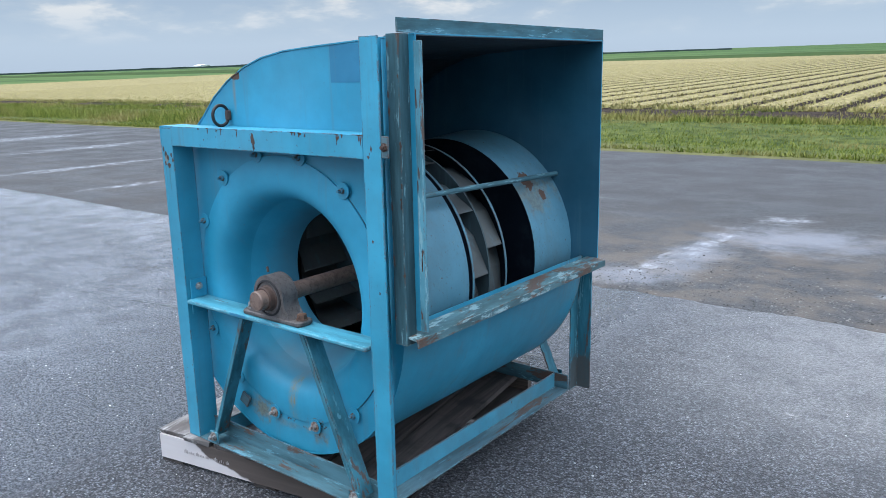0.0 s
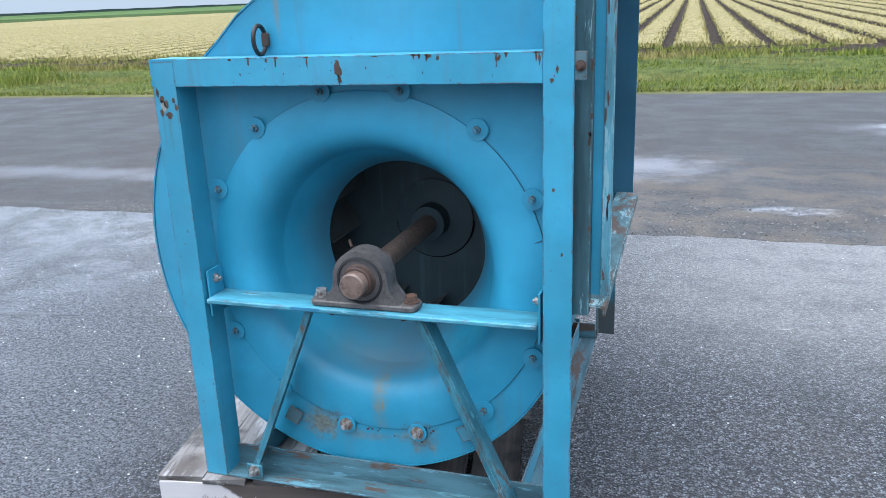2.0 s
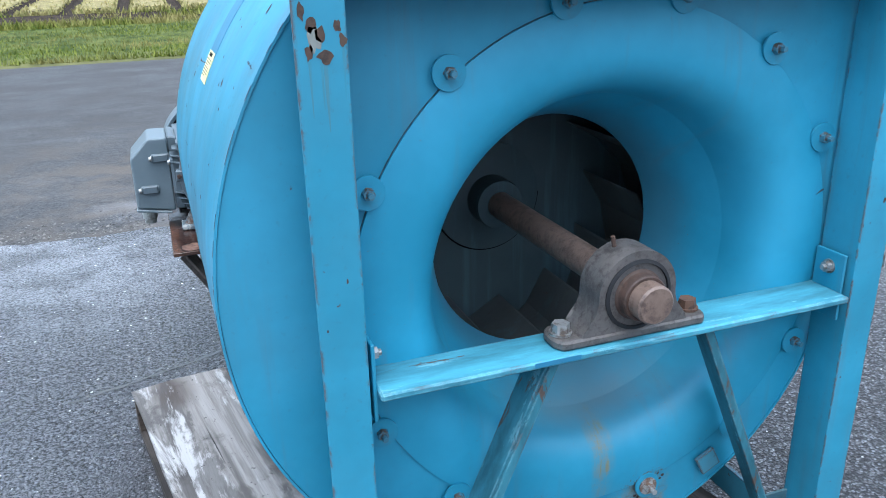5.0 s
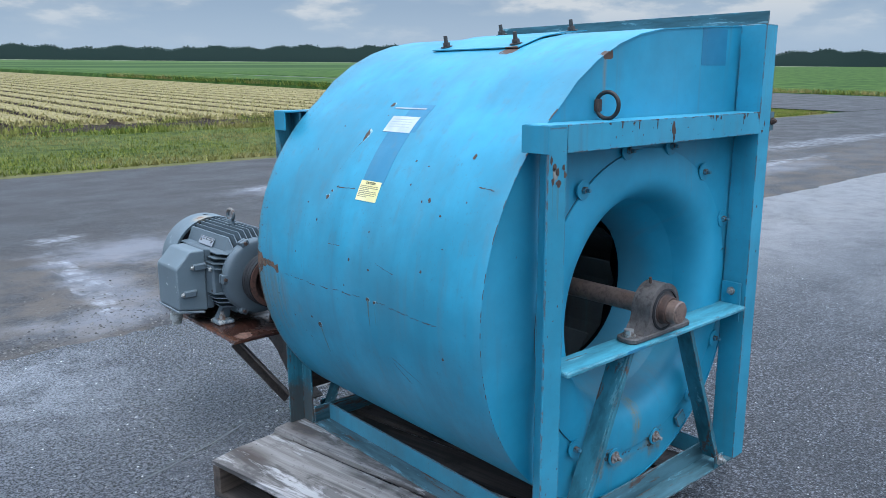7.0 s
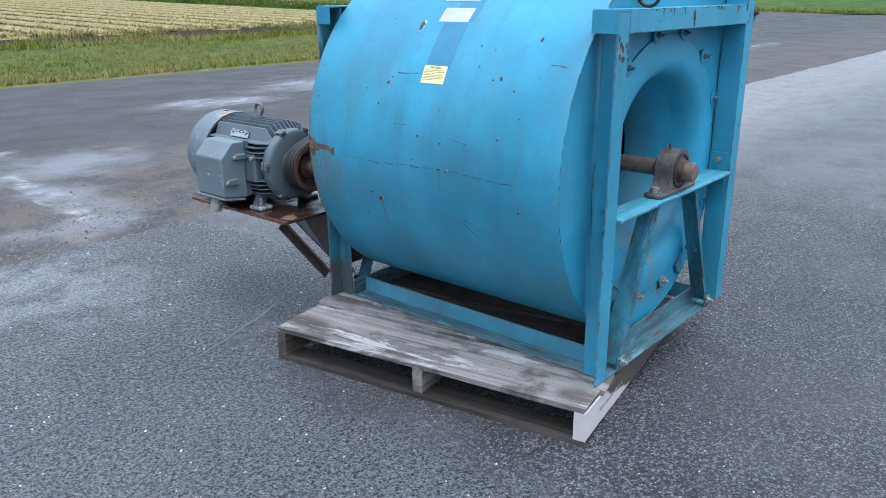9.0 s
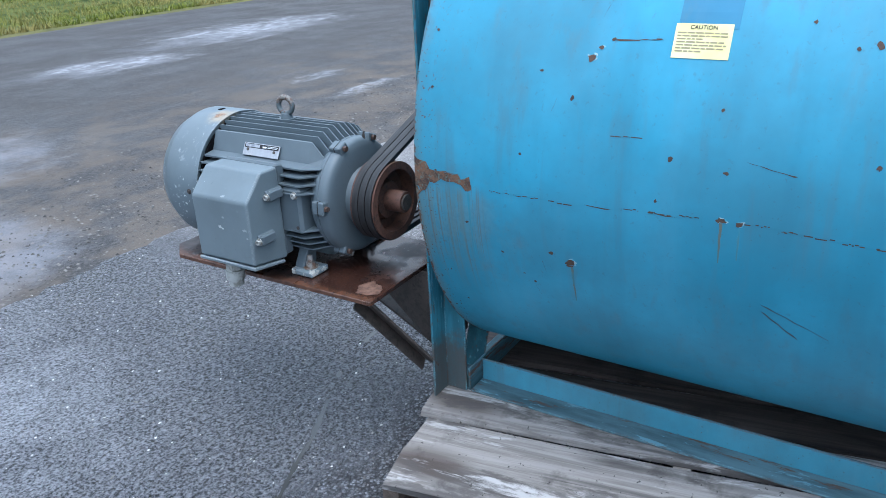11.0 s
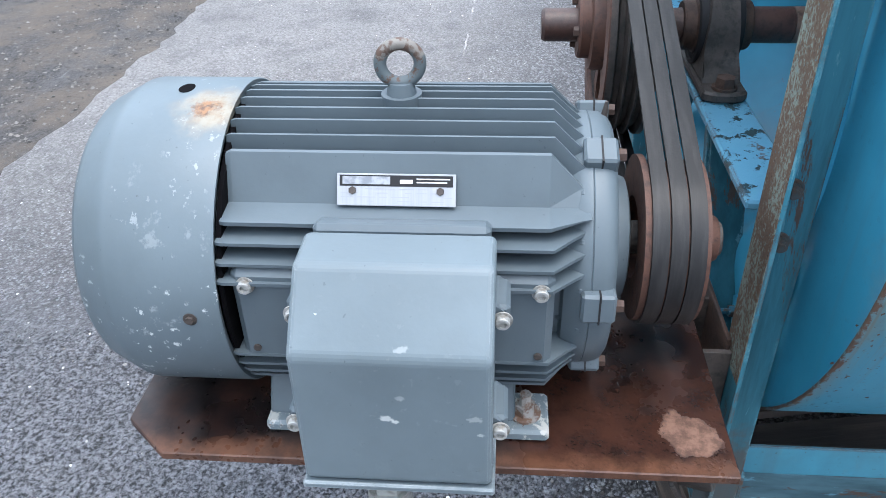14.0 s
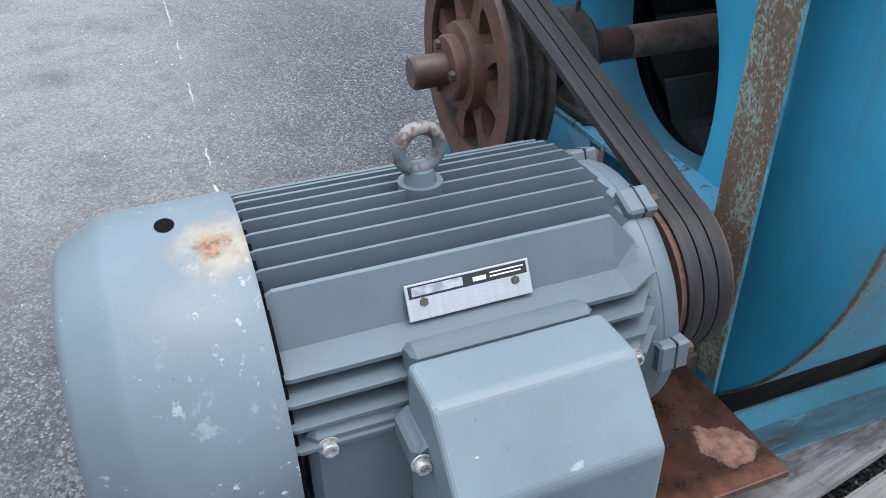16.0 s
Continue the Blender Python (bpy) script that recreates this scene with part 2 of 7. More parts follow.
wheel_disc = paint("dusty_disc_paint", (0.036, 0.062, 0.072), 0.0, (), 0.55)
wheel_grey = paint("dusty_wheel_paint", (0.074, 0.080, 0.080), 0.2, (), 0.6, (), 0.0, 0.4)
# near-black: the deep shade beside the wheel is held in this colour
m = Mat("shaded_shroud", 0.75).dull()
shroud_shade = m.colour(m.mix(m.step(m.noise(8, 6, 0.7), 0.4, 0.65), (0.003, 0.006, 0.011), (0.008, 0.013, 0.019))).mat
blue_dark = paint("dark_blue_paint", (0.020, 0.190, 0.325), 0.0)
blue_drum = paint("worn_drum_paint", (0.085, 0.24, 0.32), 0.25, [(0.36, 1.0, 1.08, 0.035, 1.6), (0.40, 1.06, 1.0, 0.018, 1.4)], 0.5, [(0.40, 1.0, 1.02, 0.08, 1, 1.4, 0.6)], 0.5, 0.5)

m = Mat("rust_mottled_face", 0.75)
rust_n = m.noise(190, 9, 0.8, m.scaled((1, 1, 0.7)))
side_n = m.noise(26, 6, 0.65, m.scaled((1, 1, 0.35)))
col = m.mix(m.step(m.calc("ADD", rust_n, m.calc("MULTIPLY", m.calc("SUBTRACT", side_n, 0.5), 0.55)), 0.44, 0.52), (0.22, 0.275, 0.235), (0.125, 0.078, 0.05))
col = m.mix(m.step(m.noise(150, 8, 0.75), 0.60, 0.64, 0, 0.8), col, (0.06, 0.22, 0.30))
col = m.mix(m.step(m.noise(210, 6, 0.7), 0.60, 0.65), col, (0.035, 0.025, 0.022))
m.colour(col).bump(rust_n, 0.6, 0.0015)
blue_green = m.mat



def weathered(name, base, pale, along, pale_share, rust_share, rough=0.6, foot=0.0):
    """Paint flaking in long patches: dark under-coat, pale chalked flakes and streaks of rust along the bar."""
    m = Mat(name, rough)
    tone = m.noise(1, 7, 0.65, m.scaled(along))
    col = m.mix(m.step(tone, 0.34, 0.66), [c * 0.6 for c in base], [c * 1.2 for c in base])
    flakes = m.noise(1, 8, 0.72, m.scaled([a * 1.6 for a in along], (0.4, 0.2, 0.1)), 0.3)
    col = m.mix(m.step(flakes, 0.66 - pale_share * 0.25, 0.69 - pale_share * 0.25, 0, 0.85), col, pale)
    streaks = m.noise(1, 8, 0.75, m.scaled([a * 0.8 for a in along], (0.1, 0.3, 0.5)), 0.4)
    rusty = m.mix(m.noise(70, 6, 0.7), RUST_DARK, RUST_LIGHT)
    col = m.mix(m.step(streaks, 0.66 - rust_share * 0.25, 0.70 - rust_share * 0.25, 0, 0.92), col, rusty)
    if foot:
        damp = m.calc("ADD", m.axis(2), m.calc("MULTIPLY", m.calc("SUBTRACT", m.noise(16, 7, 0.7), 0.5), 0.22))
        col = m.mix(m.step(damp, foot, foot - 0.07, 0, 0.85), col, m.mix(m.noise(60, 6, 0.7), (0.10, 0.065, 0.048), (0.06, 0.09, 0.095)))
    rim = m.calc("MULTIPLY", m.edges(0.006), m.step(m.noise(30, 7, 0.7), 0.42, 0.52))
    col = m.mix(m.calc("MULTIPLY", rim, 0.85), col, m.mix(m.step(m.noise(14, 5), 0.45, 0.6), rusty, pale))
    m.bsdf.inputs["Specular IOR Level"].default_value = 0.3
    m.colour(col).bump(m.calc("ADD", flakes, m.calc("MULTIPLY", m.noise(90, 5, 0.7), 0.4)), 0.4, 0.0015)
    return m.mat


flange_old = weathered("flaking_flange_paint", (0.050, 0.115, 0.135), (0.20, 0.36, 0.39), (22, 22, 2.6), 0.25, 0.32)
ledge_old = weathered("flaking_ledge_paint", (0.085, 0.175, 0.195), (0.30, 0.44, 0.46), (16, 5, 16), 0.46, 0.62)
strip_old = weathered("chalked_strip_paint", (0.095, 0.27, 0.335), (0.24, 0.42, 0.46), (26, 26, 3.0), 0.32, 0.34)
angle_old = weathered("dull_angle_paint", (0.060, 0.150, 0.180), (0.19, 0.36, 0.41), (22, 3, 22), 0.35, 0.25)
rear_post = weathered("weathered_post_paint", (0.045, 0.20, 0.265), (0.15, 0.36, 0.43), (20, 20, 2.4), 0.30, 0.34, 0.6, 0.33)
blue_brace = weathered("grubby_brace_paint", (0.040, 0.165, 0.215), (0.12, 0.30, 0.36), (18, 18, 4.5), 0.22, 0.40, 0.55)
blue_bar = weathered("faded_bar_paint", (0.075, 0.30, 0.39), (0.19, 0.45, 0.53), (4, 22, 22), 0.22, 0.18, 0.5)
leg_old = weathered("muddy_side_leg_paint", (0.085, 0.155, 0.18), (0.15, 0.31, 0.37), (20, 3.5, 20), 0.30, 0.40, 0.7)
blue_greasy = weathered("greasy_chipped_blue_paint", (0.022, 0.045, 0.052), (0.13, 0.36, 0.50), (16, 16, 16), 0.95, 0.10, 0.4)
sill_old = weathered("muddy_sill_paint", (0.070, 0.155, 0.185), (0.13, 0.29, 0.35), (3.5, 20, 20), 0.30, 0.48, 0.7)
m = Mat("dusty_cone_paint", 0.45)
fade = m.noise(3, 5, 0.6)
col = m.mix(m.step(fade, 0.3, 0.7), [c * 0.85 for c in BLUE], [c * 1.1 + 0.012 for c in BLUE])
col = m.mix(m.step(m.noise(1, 6, 0.6, m.scaled((30, 4, 3))), 0.55, 0.75, 0, 0.3), col, (0.10, 0.19, 0.22))
# mixed darker and greyer with depth into the throat
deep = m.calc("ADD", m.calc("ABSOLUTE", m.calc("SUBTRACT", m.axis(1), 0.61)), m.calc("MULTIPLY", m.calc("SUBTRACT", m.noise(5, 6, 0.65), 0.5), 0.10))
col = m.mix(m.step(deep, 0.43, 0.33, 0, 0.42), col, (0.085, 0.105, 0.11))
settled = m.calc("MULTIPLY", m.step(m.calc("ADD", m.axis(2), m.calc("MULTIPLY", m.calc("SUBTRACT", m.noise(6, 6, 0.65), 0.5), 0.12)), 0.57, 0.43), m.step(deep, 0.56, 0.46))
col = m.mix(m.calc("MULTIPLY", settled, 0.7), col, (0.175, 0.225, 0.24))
run = m.calc("MULTIPLY", m.step(m.near((0.0, 0.06, 0.42), (1, 0.3, 0.18)), 0.010, 0.032, 1, 0), m.step(m.noise(30, 5, 0.7), 0.4, 0.6, 0.3, 1))
col = m.mix(m.calc("MULTIPLY", run, m.step(m.noise(1, 4, 0.6, m.scaled((90, 20, 8))), 0.4, 0.65, 0.3, 0.9)), col, (0.24, 0.195, 0.08))
low_rust = m.calc("ADD", m.calc("MULTIPLY", m.step(m.near((-0.15, 0.05, 0.305), (0.9, 0.3, 1.5)), 0.03, 0.095, 1, 0), 0.20), m.calc("MULTIPLY", m.step(m.near((0.12, 0.05, 0.30), (0.9, 0.3, 1.5)), 0.03, 0.095, 1, 0), 0.20))
col = m.mix(m.step(m.calc("ADD", m.noise(130, 7, 0.75), low_rust), 0.64, 0.70, 0, 0.85), col, m.mix(m.noise(60, 5), (0.10, 0.062, 0.038), (0.17, 0.135, 0.075)))
m.colour(col).rough(m.mix(fade, (0.36, 0.36, 0.36), (0.55, 0.55, 0.55))).bump(m.noise(6, 3), 0.25, 0.004)
cone_paint = m.mat
m = Mat("chalked_paint_rim", 0.7)
chalk_paint = m.colour(m.mix(m.step(m.noise(110, 6, 0.7), 0.42, 0.58), (0.07, 0.33, 0.46), (0.40, 0.50, 0.52))).mat
m = Mat("rust_spotted_nut", 0.55)
nut_grey = m.colour(m.mix(m.step(m.noise(60, 6, 0.7), 0.45, 0.58), (0.30, 0.29, 0.275), (0.16, 0.095, 0.065))).mat
m = Mat("painted_rusty_nut", 0.6)
col = m.mix(m.step(m.noise(75, 6, 0.7), 0.47, 0.55), (0.06, 0.20, 0.27), (0.11, 0.075, 0.055))
m.colour(col).bump(m.noise(200, 4), 0.3, 0.0008)
nut_paint = m.mat
m = Mat("rust_drip", 0.7)
m.colour(m.mix(m.step(m.noise(1, 5, 0.6, m.scaled((60, 60, 7))), 0.35, 0.65), (0.035, 0.27, 0.39), (0.07, 0.21, 0.26)))
drip_mat = m.mat
m = Mat("brown_run", 0.75)
m.colour(m.mix(m.step(m.noise(1, 5, 0.6, m.scaled((60, 60, 9))), 0.35, 0.65), (0.06, 0.20, 0.245), (0.14, 0.14, 0.105)))
drip_brown = m.mat
m = Mat("pale_primer", 0.8)
m.colour(m.mix(m.noise(60, 5), (0.27, 0.31, 0.30), (0.20, 0.18, 0.14)))
primer = m.mat


m = Mat("open_seam", 0.9).dull()
m.colour((0.006, 0.006, 0.007))
hole_black = m.mat


def rusted(name, a, b, c, rough=0.85):
    m = Mat(name)
    n = m.noise(9, 8, 0.7)
    col = m.mix(m.step(n, 0.3, 0.7), a, b)
    col = m.mix(m.step(m.noise(70, 4, 0.6), 0.5, 0.75), col, c)
    col = m.mix(m.step(m.noise(34, 7, 0.75), 0.48, 0.62, 0, 0.6), col, c)
    m.colour(col).rough(m.mix(n, [rough - 0.2] * 3, [min(1, rough + 0.1)] * 3)).bump(m.noise(120, 5, 0.7), 0.5, 0.0015)
    return m.mat


rust = rusted("rusty_steel", RUST, RUST_LIGHT, RUST_DARK)
m = Mat("mottled_tear_rust", 0.85)
n = m.noise(48, 8, 0.75)
col = m.mix(m.step(n, 0.38, 0.60), RUST_DARK, (0.165, 0.088, 0.052))
col = m.mix(m.step(m.noise(95, 7, 0.75), 0.53, 0.60, 0, 0.8), col, (0.11, 0.155, 0.135))
tear_rust = m.colour(m.mix(m.step(m.noise(60, 6, 0.7, None, 0.5), 0.62, 0.67), col, (0.05, 0.23, 0.31))).bump(n, 0.5, 0.0015).mat
flake_rust = rusted("brown_flake_rust", (0.068, 0.041, 0.030), (0.100, 0.060, 0.042), (0.036, 0.025, 0.021))
rust_dark = rusted("dark_rusty_steel", RUST_DARK, RUST, (0.035, 0.02, 0.016), 0.75)
shaft_steel = rusted("brown_shaft_steel", (0.150, 0.100, 0.078), (0.225, 0.155, 0.122), (0.080, 0.052, 0.041), 0.45)
pulley_rust = rusted("dark_red_rust", (0.082, 0.036, 0.024), (0.125, 0.056, 0.037), (0.034, 0.018, 0.014), 0.7)
shaft_red = rusted("red_brown_shaft_steel", (0.060, 0.031, 0.025), (0.088, 0.046, 0.035), (0.034, 0.020, 0.017), 0.5)
cast = rusted("grey_cast_iron", (0.085, 0.078, 0.076), (0.135, 0.120, 0.112), (0.045, 0.036, 0.032), 0.6)
ring_iron = rusted("black_ring_iron", (0.014, 0.011, 0.010), (0.035, 0.024, 0.020), (0.008, 0.007, 0.007), 0.6)
cast_dark = rusted("dark_greasy_iron", (0.045, 0.038, 0.034), (0.09, 0.07, 0.06), (0.02, 0.018, 0.016), 0.6)

m = Mat("zinc_bolt", 0.45, 0.6)
m.colour(m.mix(m.step(m.noise(60, 5), 0.45, 0.65), (0.38, 0.385, 0.38), (0.16, 0.13, 0.11)))
zinc = m.mat
m = Mat("bright_screw_zinc", 0.42, 0.4)
screw_zinc = m.colour(m.mix(m.step(m.noise(160, 4), 0.45, 0.7), (0.46, 0.46, 0.44), (0.24, 0.22, 0.19))).mat

m = Mat("base_plate_steel", 0.5)
n1 = m.noise(7, 8, 0.7)
col = m.mix(m.step(n1, 0.38, 0.62), (0.009, 0.006, 0.006), (0.052, 0.022, 0.015))
bare = m.step(m.calc("ADD", m.near((-0.652, 1.312, 0.495)), m.calc("ADD", m.calc("MULTIPLY", m.calc("SUBTRACT", m.noise(20, 6), 0.5), 0.06), m.calc("MULTIPLY", m.calc("SUBTRACT", m.noise(110, 5, 0.7), 0.5), 0.025))), 0.030, 0.037, 1, 0)
col = m.mix(bare, col, m.mix(m.step(m.noise(60, 6, 0.7), 0.35, 0.65), (0.205, 0.112, 0.078), (0.085, 0.043, 0.030)))
edge_rust = m.step(m.calc("ADD", m.axis(0), m.calc("MULTIPLY", m.noise(12, 6, 0.7), 0.06)), -0.680, -0.652, 1, 0)
col = m.mix(m.calc("MULTIPLY", edge_rust, m.step(m.noise(30, 7, 0.7), 0.36, 0.6, 0.35, 0.9)), col, m.mix(m.noise(55, 6, 0.7), (0.075, 0.033, 0.021), (0.17, 0.078, 0.045)))
drops = m.calc("MULTIPLY", m.step(m.cells(120, "Distance", m.warp(40, 0.01)), 0.25, 0.42, 1, 0), m.step(m.noise(9, 4, 0.6), 0.47, 0.60))
wet = m.step(m.noise(5, 4, 0.6), 0.42, 0.58)
rgh = m.mix(wet, (0.55, 0.55, 0.55), (0.16, 0.16, 0.16))
rgh = m.mix(drops, rgh, (0.08, 0.08, 0.08))
m.colour(col).rough(m.mix(bare, rgh, (0.9, 0.9, 0.9)))
m.bump(m.calc("ADD", m.calc("MULTIPLY", m.noise(40, 5, 0.7), 0.25), m.calc("MULTIPLY", drops, m.calc("SUBTRACT", 1.0, bare))), 0.3, 0.001)
plate_rust = m.mat


def motor_paint(name, base, scuffs=0.0, chips=()):
    m = Mat(name)
    n = m.noise(6, 5, 0.6)
    col = m.mix(m.step(n, 0.3, 0.7), [c * 0.88 for c in base], [c * 1.08 for c in base])
    fleck = m.step(m.noise(80, 7, 0.68), 0.605, 0.64)
    group = m.step(m.noise(11, 3, 0.5), 0.465, 0.58)
    low = m.step(m.axis(2), 0.84, 0.66, 0.25, 1)
    scuff = m.calc("MULTIPLY", m.calc("MULTIPLY", fleck, group), low)
    soft = m.calc("MULTIPLY", m.step(m.noise(16, 8, 0.72), 0.60, 0.66, 0, 0.32), low)
    col = m.mix(m.calc("MULTIPLY", m.calc("MAXIMUM", scuff, soft), scuffs), col, (0.58, 0.63, 0.63))
    spots_n = m.step(m.noise(150, 3, 0.6), 0.70, 0.74, 0, 0.6)
    col = m.mix(spots_n, col, [c * 0.45 for c in base])
    if scuffs > 0.5:
        d = m.calc("ADD", m.near((-0.556, 1.842, 0.860), (1, 1, 0.5)), m.calc("MULTIPLY", m.calc("SUBTRACT", m.noise(28, 5), 0.5), 0.06))
        col = m.mix(m.step(d, 0.012, 0.050, 0.75, 0), col, m.mix(m.step(m.noise(45, 6, 0.7), 0.4, 0.6), (0.33, 0.29, 0.215), (0.29, 0.205, 0.12)))
        blot = m.calc("ADD", m.near((-0.558, 1.852, 0.860), (1, 0.8, 0.5)), m.calc("MULTIPLY", m.calc("SUBTRACT", m.noise(75, 6, 0.7), 0.5), 0.05))
        col = m.mix(m.step(blot, 0.003, 0.016, 0.9, 0), col, m.mix(m.step(m.noise(120, 5), 0.4, 0.6), (0.095, 0.045, 0.024), (0.27, 0.125, 0.050)))
    if chips:
        for x, y, z, r, k in chips:
            d = m.calc("ADD", m.near((x, y, z), (1, 0.7, 1.2)), m.calc("MULTIPLY", m.calc("SUBTRACT", m.noise(170, 6, 0.7), 0.5), r * 3.2))
            col = m.mix(m.step(d, r * 0.5, r, k, 0), col, (0.55, 0.58, 0.57))
        # highlight along the lid's edges put into the colour, broken by noise
        rubbed = m.calc("MULTIPLY", m.edges(0.004), m.step(m.noise(28, 7, 0.7), 0.36, 0.58, 0.1, 0.7))
        col = m.mix(rubbed, col, (0.40, 0.44, 0.45))
    m.colour(col).rough(m.mix(n, (0.36, 0.36, 0.36), (0.55, 0.55, 0.55))).bump(m.noise(140, 3, 0.6), 0.18, 0.0008)
    return m.mat


GREY = (0.098, 0.127, 0.145)
grey = motor_paint("grey_motor_paint", GREY, 0.0)
LID_CHIPS = [(-0.8035, 1.636, 0.657, 0.0055, 0.8), (-0.8035, 1.628, 0.653, 0.003, 0.8), (-0.797, 1.620, 0.736, 0.005, 0.3), (-0.8035, 1.622, 0.684, 0.004, 0.3), (-0.8035, 1.553, 0.660, 0.005, 0.35), (-0.8035, 1.548, 0.640, 0.003, 0.5), (-0.775, 1.698, 0.757, 0.0015, 0.8)]
grey_lid = motor_paint("grey_lid_paint", (0.132, 0.170, 0.190), 0.06, LID_CHIPS)
grey_cowl = motor_paint("scuffed_grey_motor_paint", (0.122, 0.158, 0.179), 1.0)
m = Mat("black_rubber", 0.55)
m.colour(m.mix(m.step(m.noise(1, 5, 0.6, m.scaled((14, 120, 14))), 0.4, 0.7), (0.008, 0.008, 0.0085), (0.024, 0.0225, 0.023))).bump(m.noise(160, 3), 0.3, 0.0008)
rubber = m.mat
m = Mat("aluminium_plate", 0.5, 0.7)
m.colour(m.mix(m.noise(1, 4, 0.6, m.scaled((300, 8, 300))), (0.34, 0.35, 0.37), (0.52, 0.53, 0.55)))
alu = m.mat
m = Mat("black_print", 0.7)
m.colour((0.012, 0.012, 0.014))
ink = m.mat
m = Mat("worn_plate_field", 0.6)
m.colour(m.mix(m.step(m.noise(90, 5), 0.4, 0.6), (0.20, 0.22, 0.25), (0.36, 0.38, 0.41)))
plate_field = m.mat
m = Mat("hole_dark", 0.95).dull()
m.colour((0.004, 0.004, 0.005))
hole_dark = m.mat
m = Mat("faded_ink", 0.7)
m.colour((0.30, 0.26, 0.15))
faded_ink = m.mat
m = Mat("pale_print", 0.5)
m.colour(m.mix(m.noise(40, 3), (0.6, 0.64, 0.66), (0.72, 0.74, 0.75)))
pale = m.mat
m = Mat("yellow_label", 0.5)
m.colour(m.mix(m.step(m.noise(12, 5), 0.35, 0.7), (0.78, 0.68, 0.30), (0.86, 0.80, 0.47))).bump(m.noise(60, 4), 0.1, 0.0005)
yellow = m.mat
m = Mat("faded_label", 0.45)
m.colour(m.mix(m.step(m.noise(14, 5), 0.4, 0.65), (0.40, 0.44, 0.55), (0.50, 0.53, 0.60)))
white_label = m.mat


def wood(name, a, b, c, along, blotch=False):
    m = Mat(name)
    grain = m.noise(1, 8, 0.65, m.scaled(along), 0.8)
    stain = m.noise(6, 6, 0.65)
    col = m.mix(m.step(grain, 0.35, 0.68), a, b)
    long_stain = m.noise(1, 6, 0.6, m.scaled([max(a / 5, 1.2) for a in along]), 0.6)
    col = m.mix(m.step(long_stain, 0.46, 0.62, 0, 0.8), col, c)
    col = m.mix(m.step(stain, 0.52, 0.68, 0, 0.8), col, c)
    for spot, wide in (((0.37, 1.20, 0.13), (1, 0.45, 1)), ((0.10, 1.21, 0.13), (1, 0.5, 1)), ((0.06, 0.05, 0.13), (0.8, 0.7, 1))):
        d = m.calc("ADD", m.near(spot, wide), m.calc("MULTIPLY", m.calc("SUBTRACT", grain, 0.5), 0.10))
        col = m.mix(m.step(d, 0.02, 0.075, 0.75, 0), col, (0.06, 0.042, 0.034))
    if blotch:
        worn = m.noise(1, 7, 0.7, m.scaled([max(q / 7, 1.6) for q in along]), 0.5)
        col = m.mix(m.step(worn, 0.52, 0.60, 0, 0.75), col, (0.52, 0.50, 0.49))
        dark = m.noise(1, 7, 0.68, m.scaled([max(q / 9, 2.2) for q in along], (0.3, 0.2, 0.2)), 0.4)
        col = m.mix(m.step(dark, 0.53, 0.60, 0, 0.78), col, (0.075, 0.066, 0.062))
        col = m.mix(m.step(m.noise(70, 4, 0.6), 0.66, 0.70, 0, 0.8), col, (0.03, 0.026, 0.024))
    tint = m.own(0.75, 1.15)
    k = m.nt.nodes.new("ShaderNodeHueSaturation")
    m.set(k.inputs["Value"], tint)
    m.set(k.inputs["Color"], col)
    m.colour(k.outputs["Color"]).rough(0.8).bump(grain, 0.6, 0.003)
    return m.mat


board_wood = wood("weathered_board", (0.295, 0.272, 0.256), (0.168, 0.152, 0.141), (0.050, 0.043, 0.040), (60, 2.4, 60), True)
# darker wood for the deck boards under the fan
dark_deck_wood = wood("dark_deck_board", (0.110, 0.085, 0.074), (0.055, 0.042, 0.037), (0.020, 0.016, 0.015), (60, 2.4, 60))
beam_wood = wood("weathered_stringer", (0.105, 0.080, 0.062), (0.050, 0.037, 0.030), (0.026, 0.021, 0.019), (2.4, 60, 60))
# darkest of the woods, for the boards below the stringers
bottom_board_wood = wood("dark_bottom_board", (0.062, 0.050, 0.043), (0.034, 0.027, 0.023), (0.016, 0.013, 0.012), (60, 2.4, 60))
m = Mat("whitened_stringer", 0.8)
gr = m.noise(1, 7, 0.6, m.scaled((3, 40, 50)))
wet = m.step(m.calc("ADD", m.calc("ADD", m.axis(0), m.calc("MULTIPLY", m.axis(2), 3.2)), m.calc("MULTIPLY", m.noise(7, 5), 0.25)), 0.62, 0.66)
m.colour(m.mix(wet, m.mix(gr, (0.52, 0.47, 0.45), (0.62, 0.58, 0.57)), m.mix(gr, (0.055, 0.043, 0.038), (0.11, 0.085, 0.07)))).bump(gr, 0.5, 0.002)
white_wood = m.mat

# ground
m = Mat("chip_seal", 0.5)
wv = m.warp(110, 0.006)
cell = m.cells(118, "Distance", wv)
tone_n = m.nt.nodes.new("ShaderNodeSeparateColor")
m.set(tone_n.inputs[0], m.cells(118, "Color", wv))
tone, hue, gleam = tone_n.outputs[0], tone_n.outputs[1], tone_n.outputs[2]
grit = m.noise(420, 3, 0.6)
clump = m.noise(22, 5, 0.65)
big = m.noise(0.45, 5, 0.6)
wave = m.noise(1.4, 5, 0.6)
base = m.mix(m.calc("POWER", tone, 1.7), (0.100, 0.101, 0.110), (0.60, 0.615, 0.675))
base = m.mix(m.step(hue, 0.72, 0.95, 0, 0.55), base, (0.155, 0.118, 0.095))
base = m.mix(m.step(grit, 0.42, 0.66, 0.28, 0), base, (0.02, 0.02, 0.022))
base = m.mix(m.step(cell, 0.36, 0.60, 0, 0.88), base, (0.016, 0.016, 0.019))
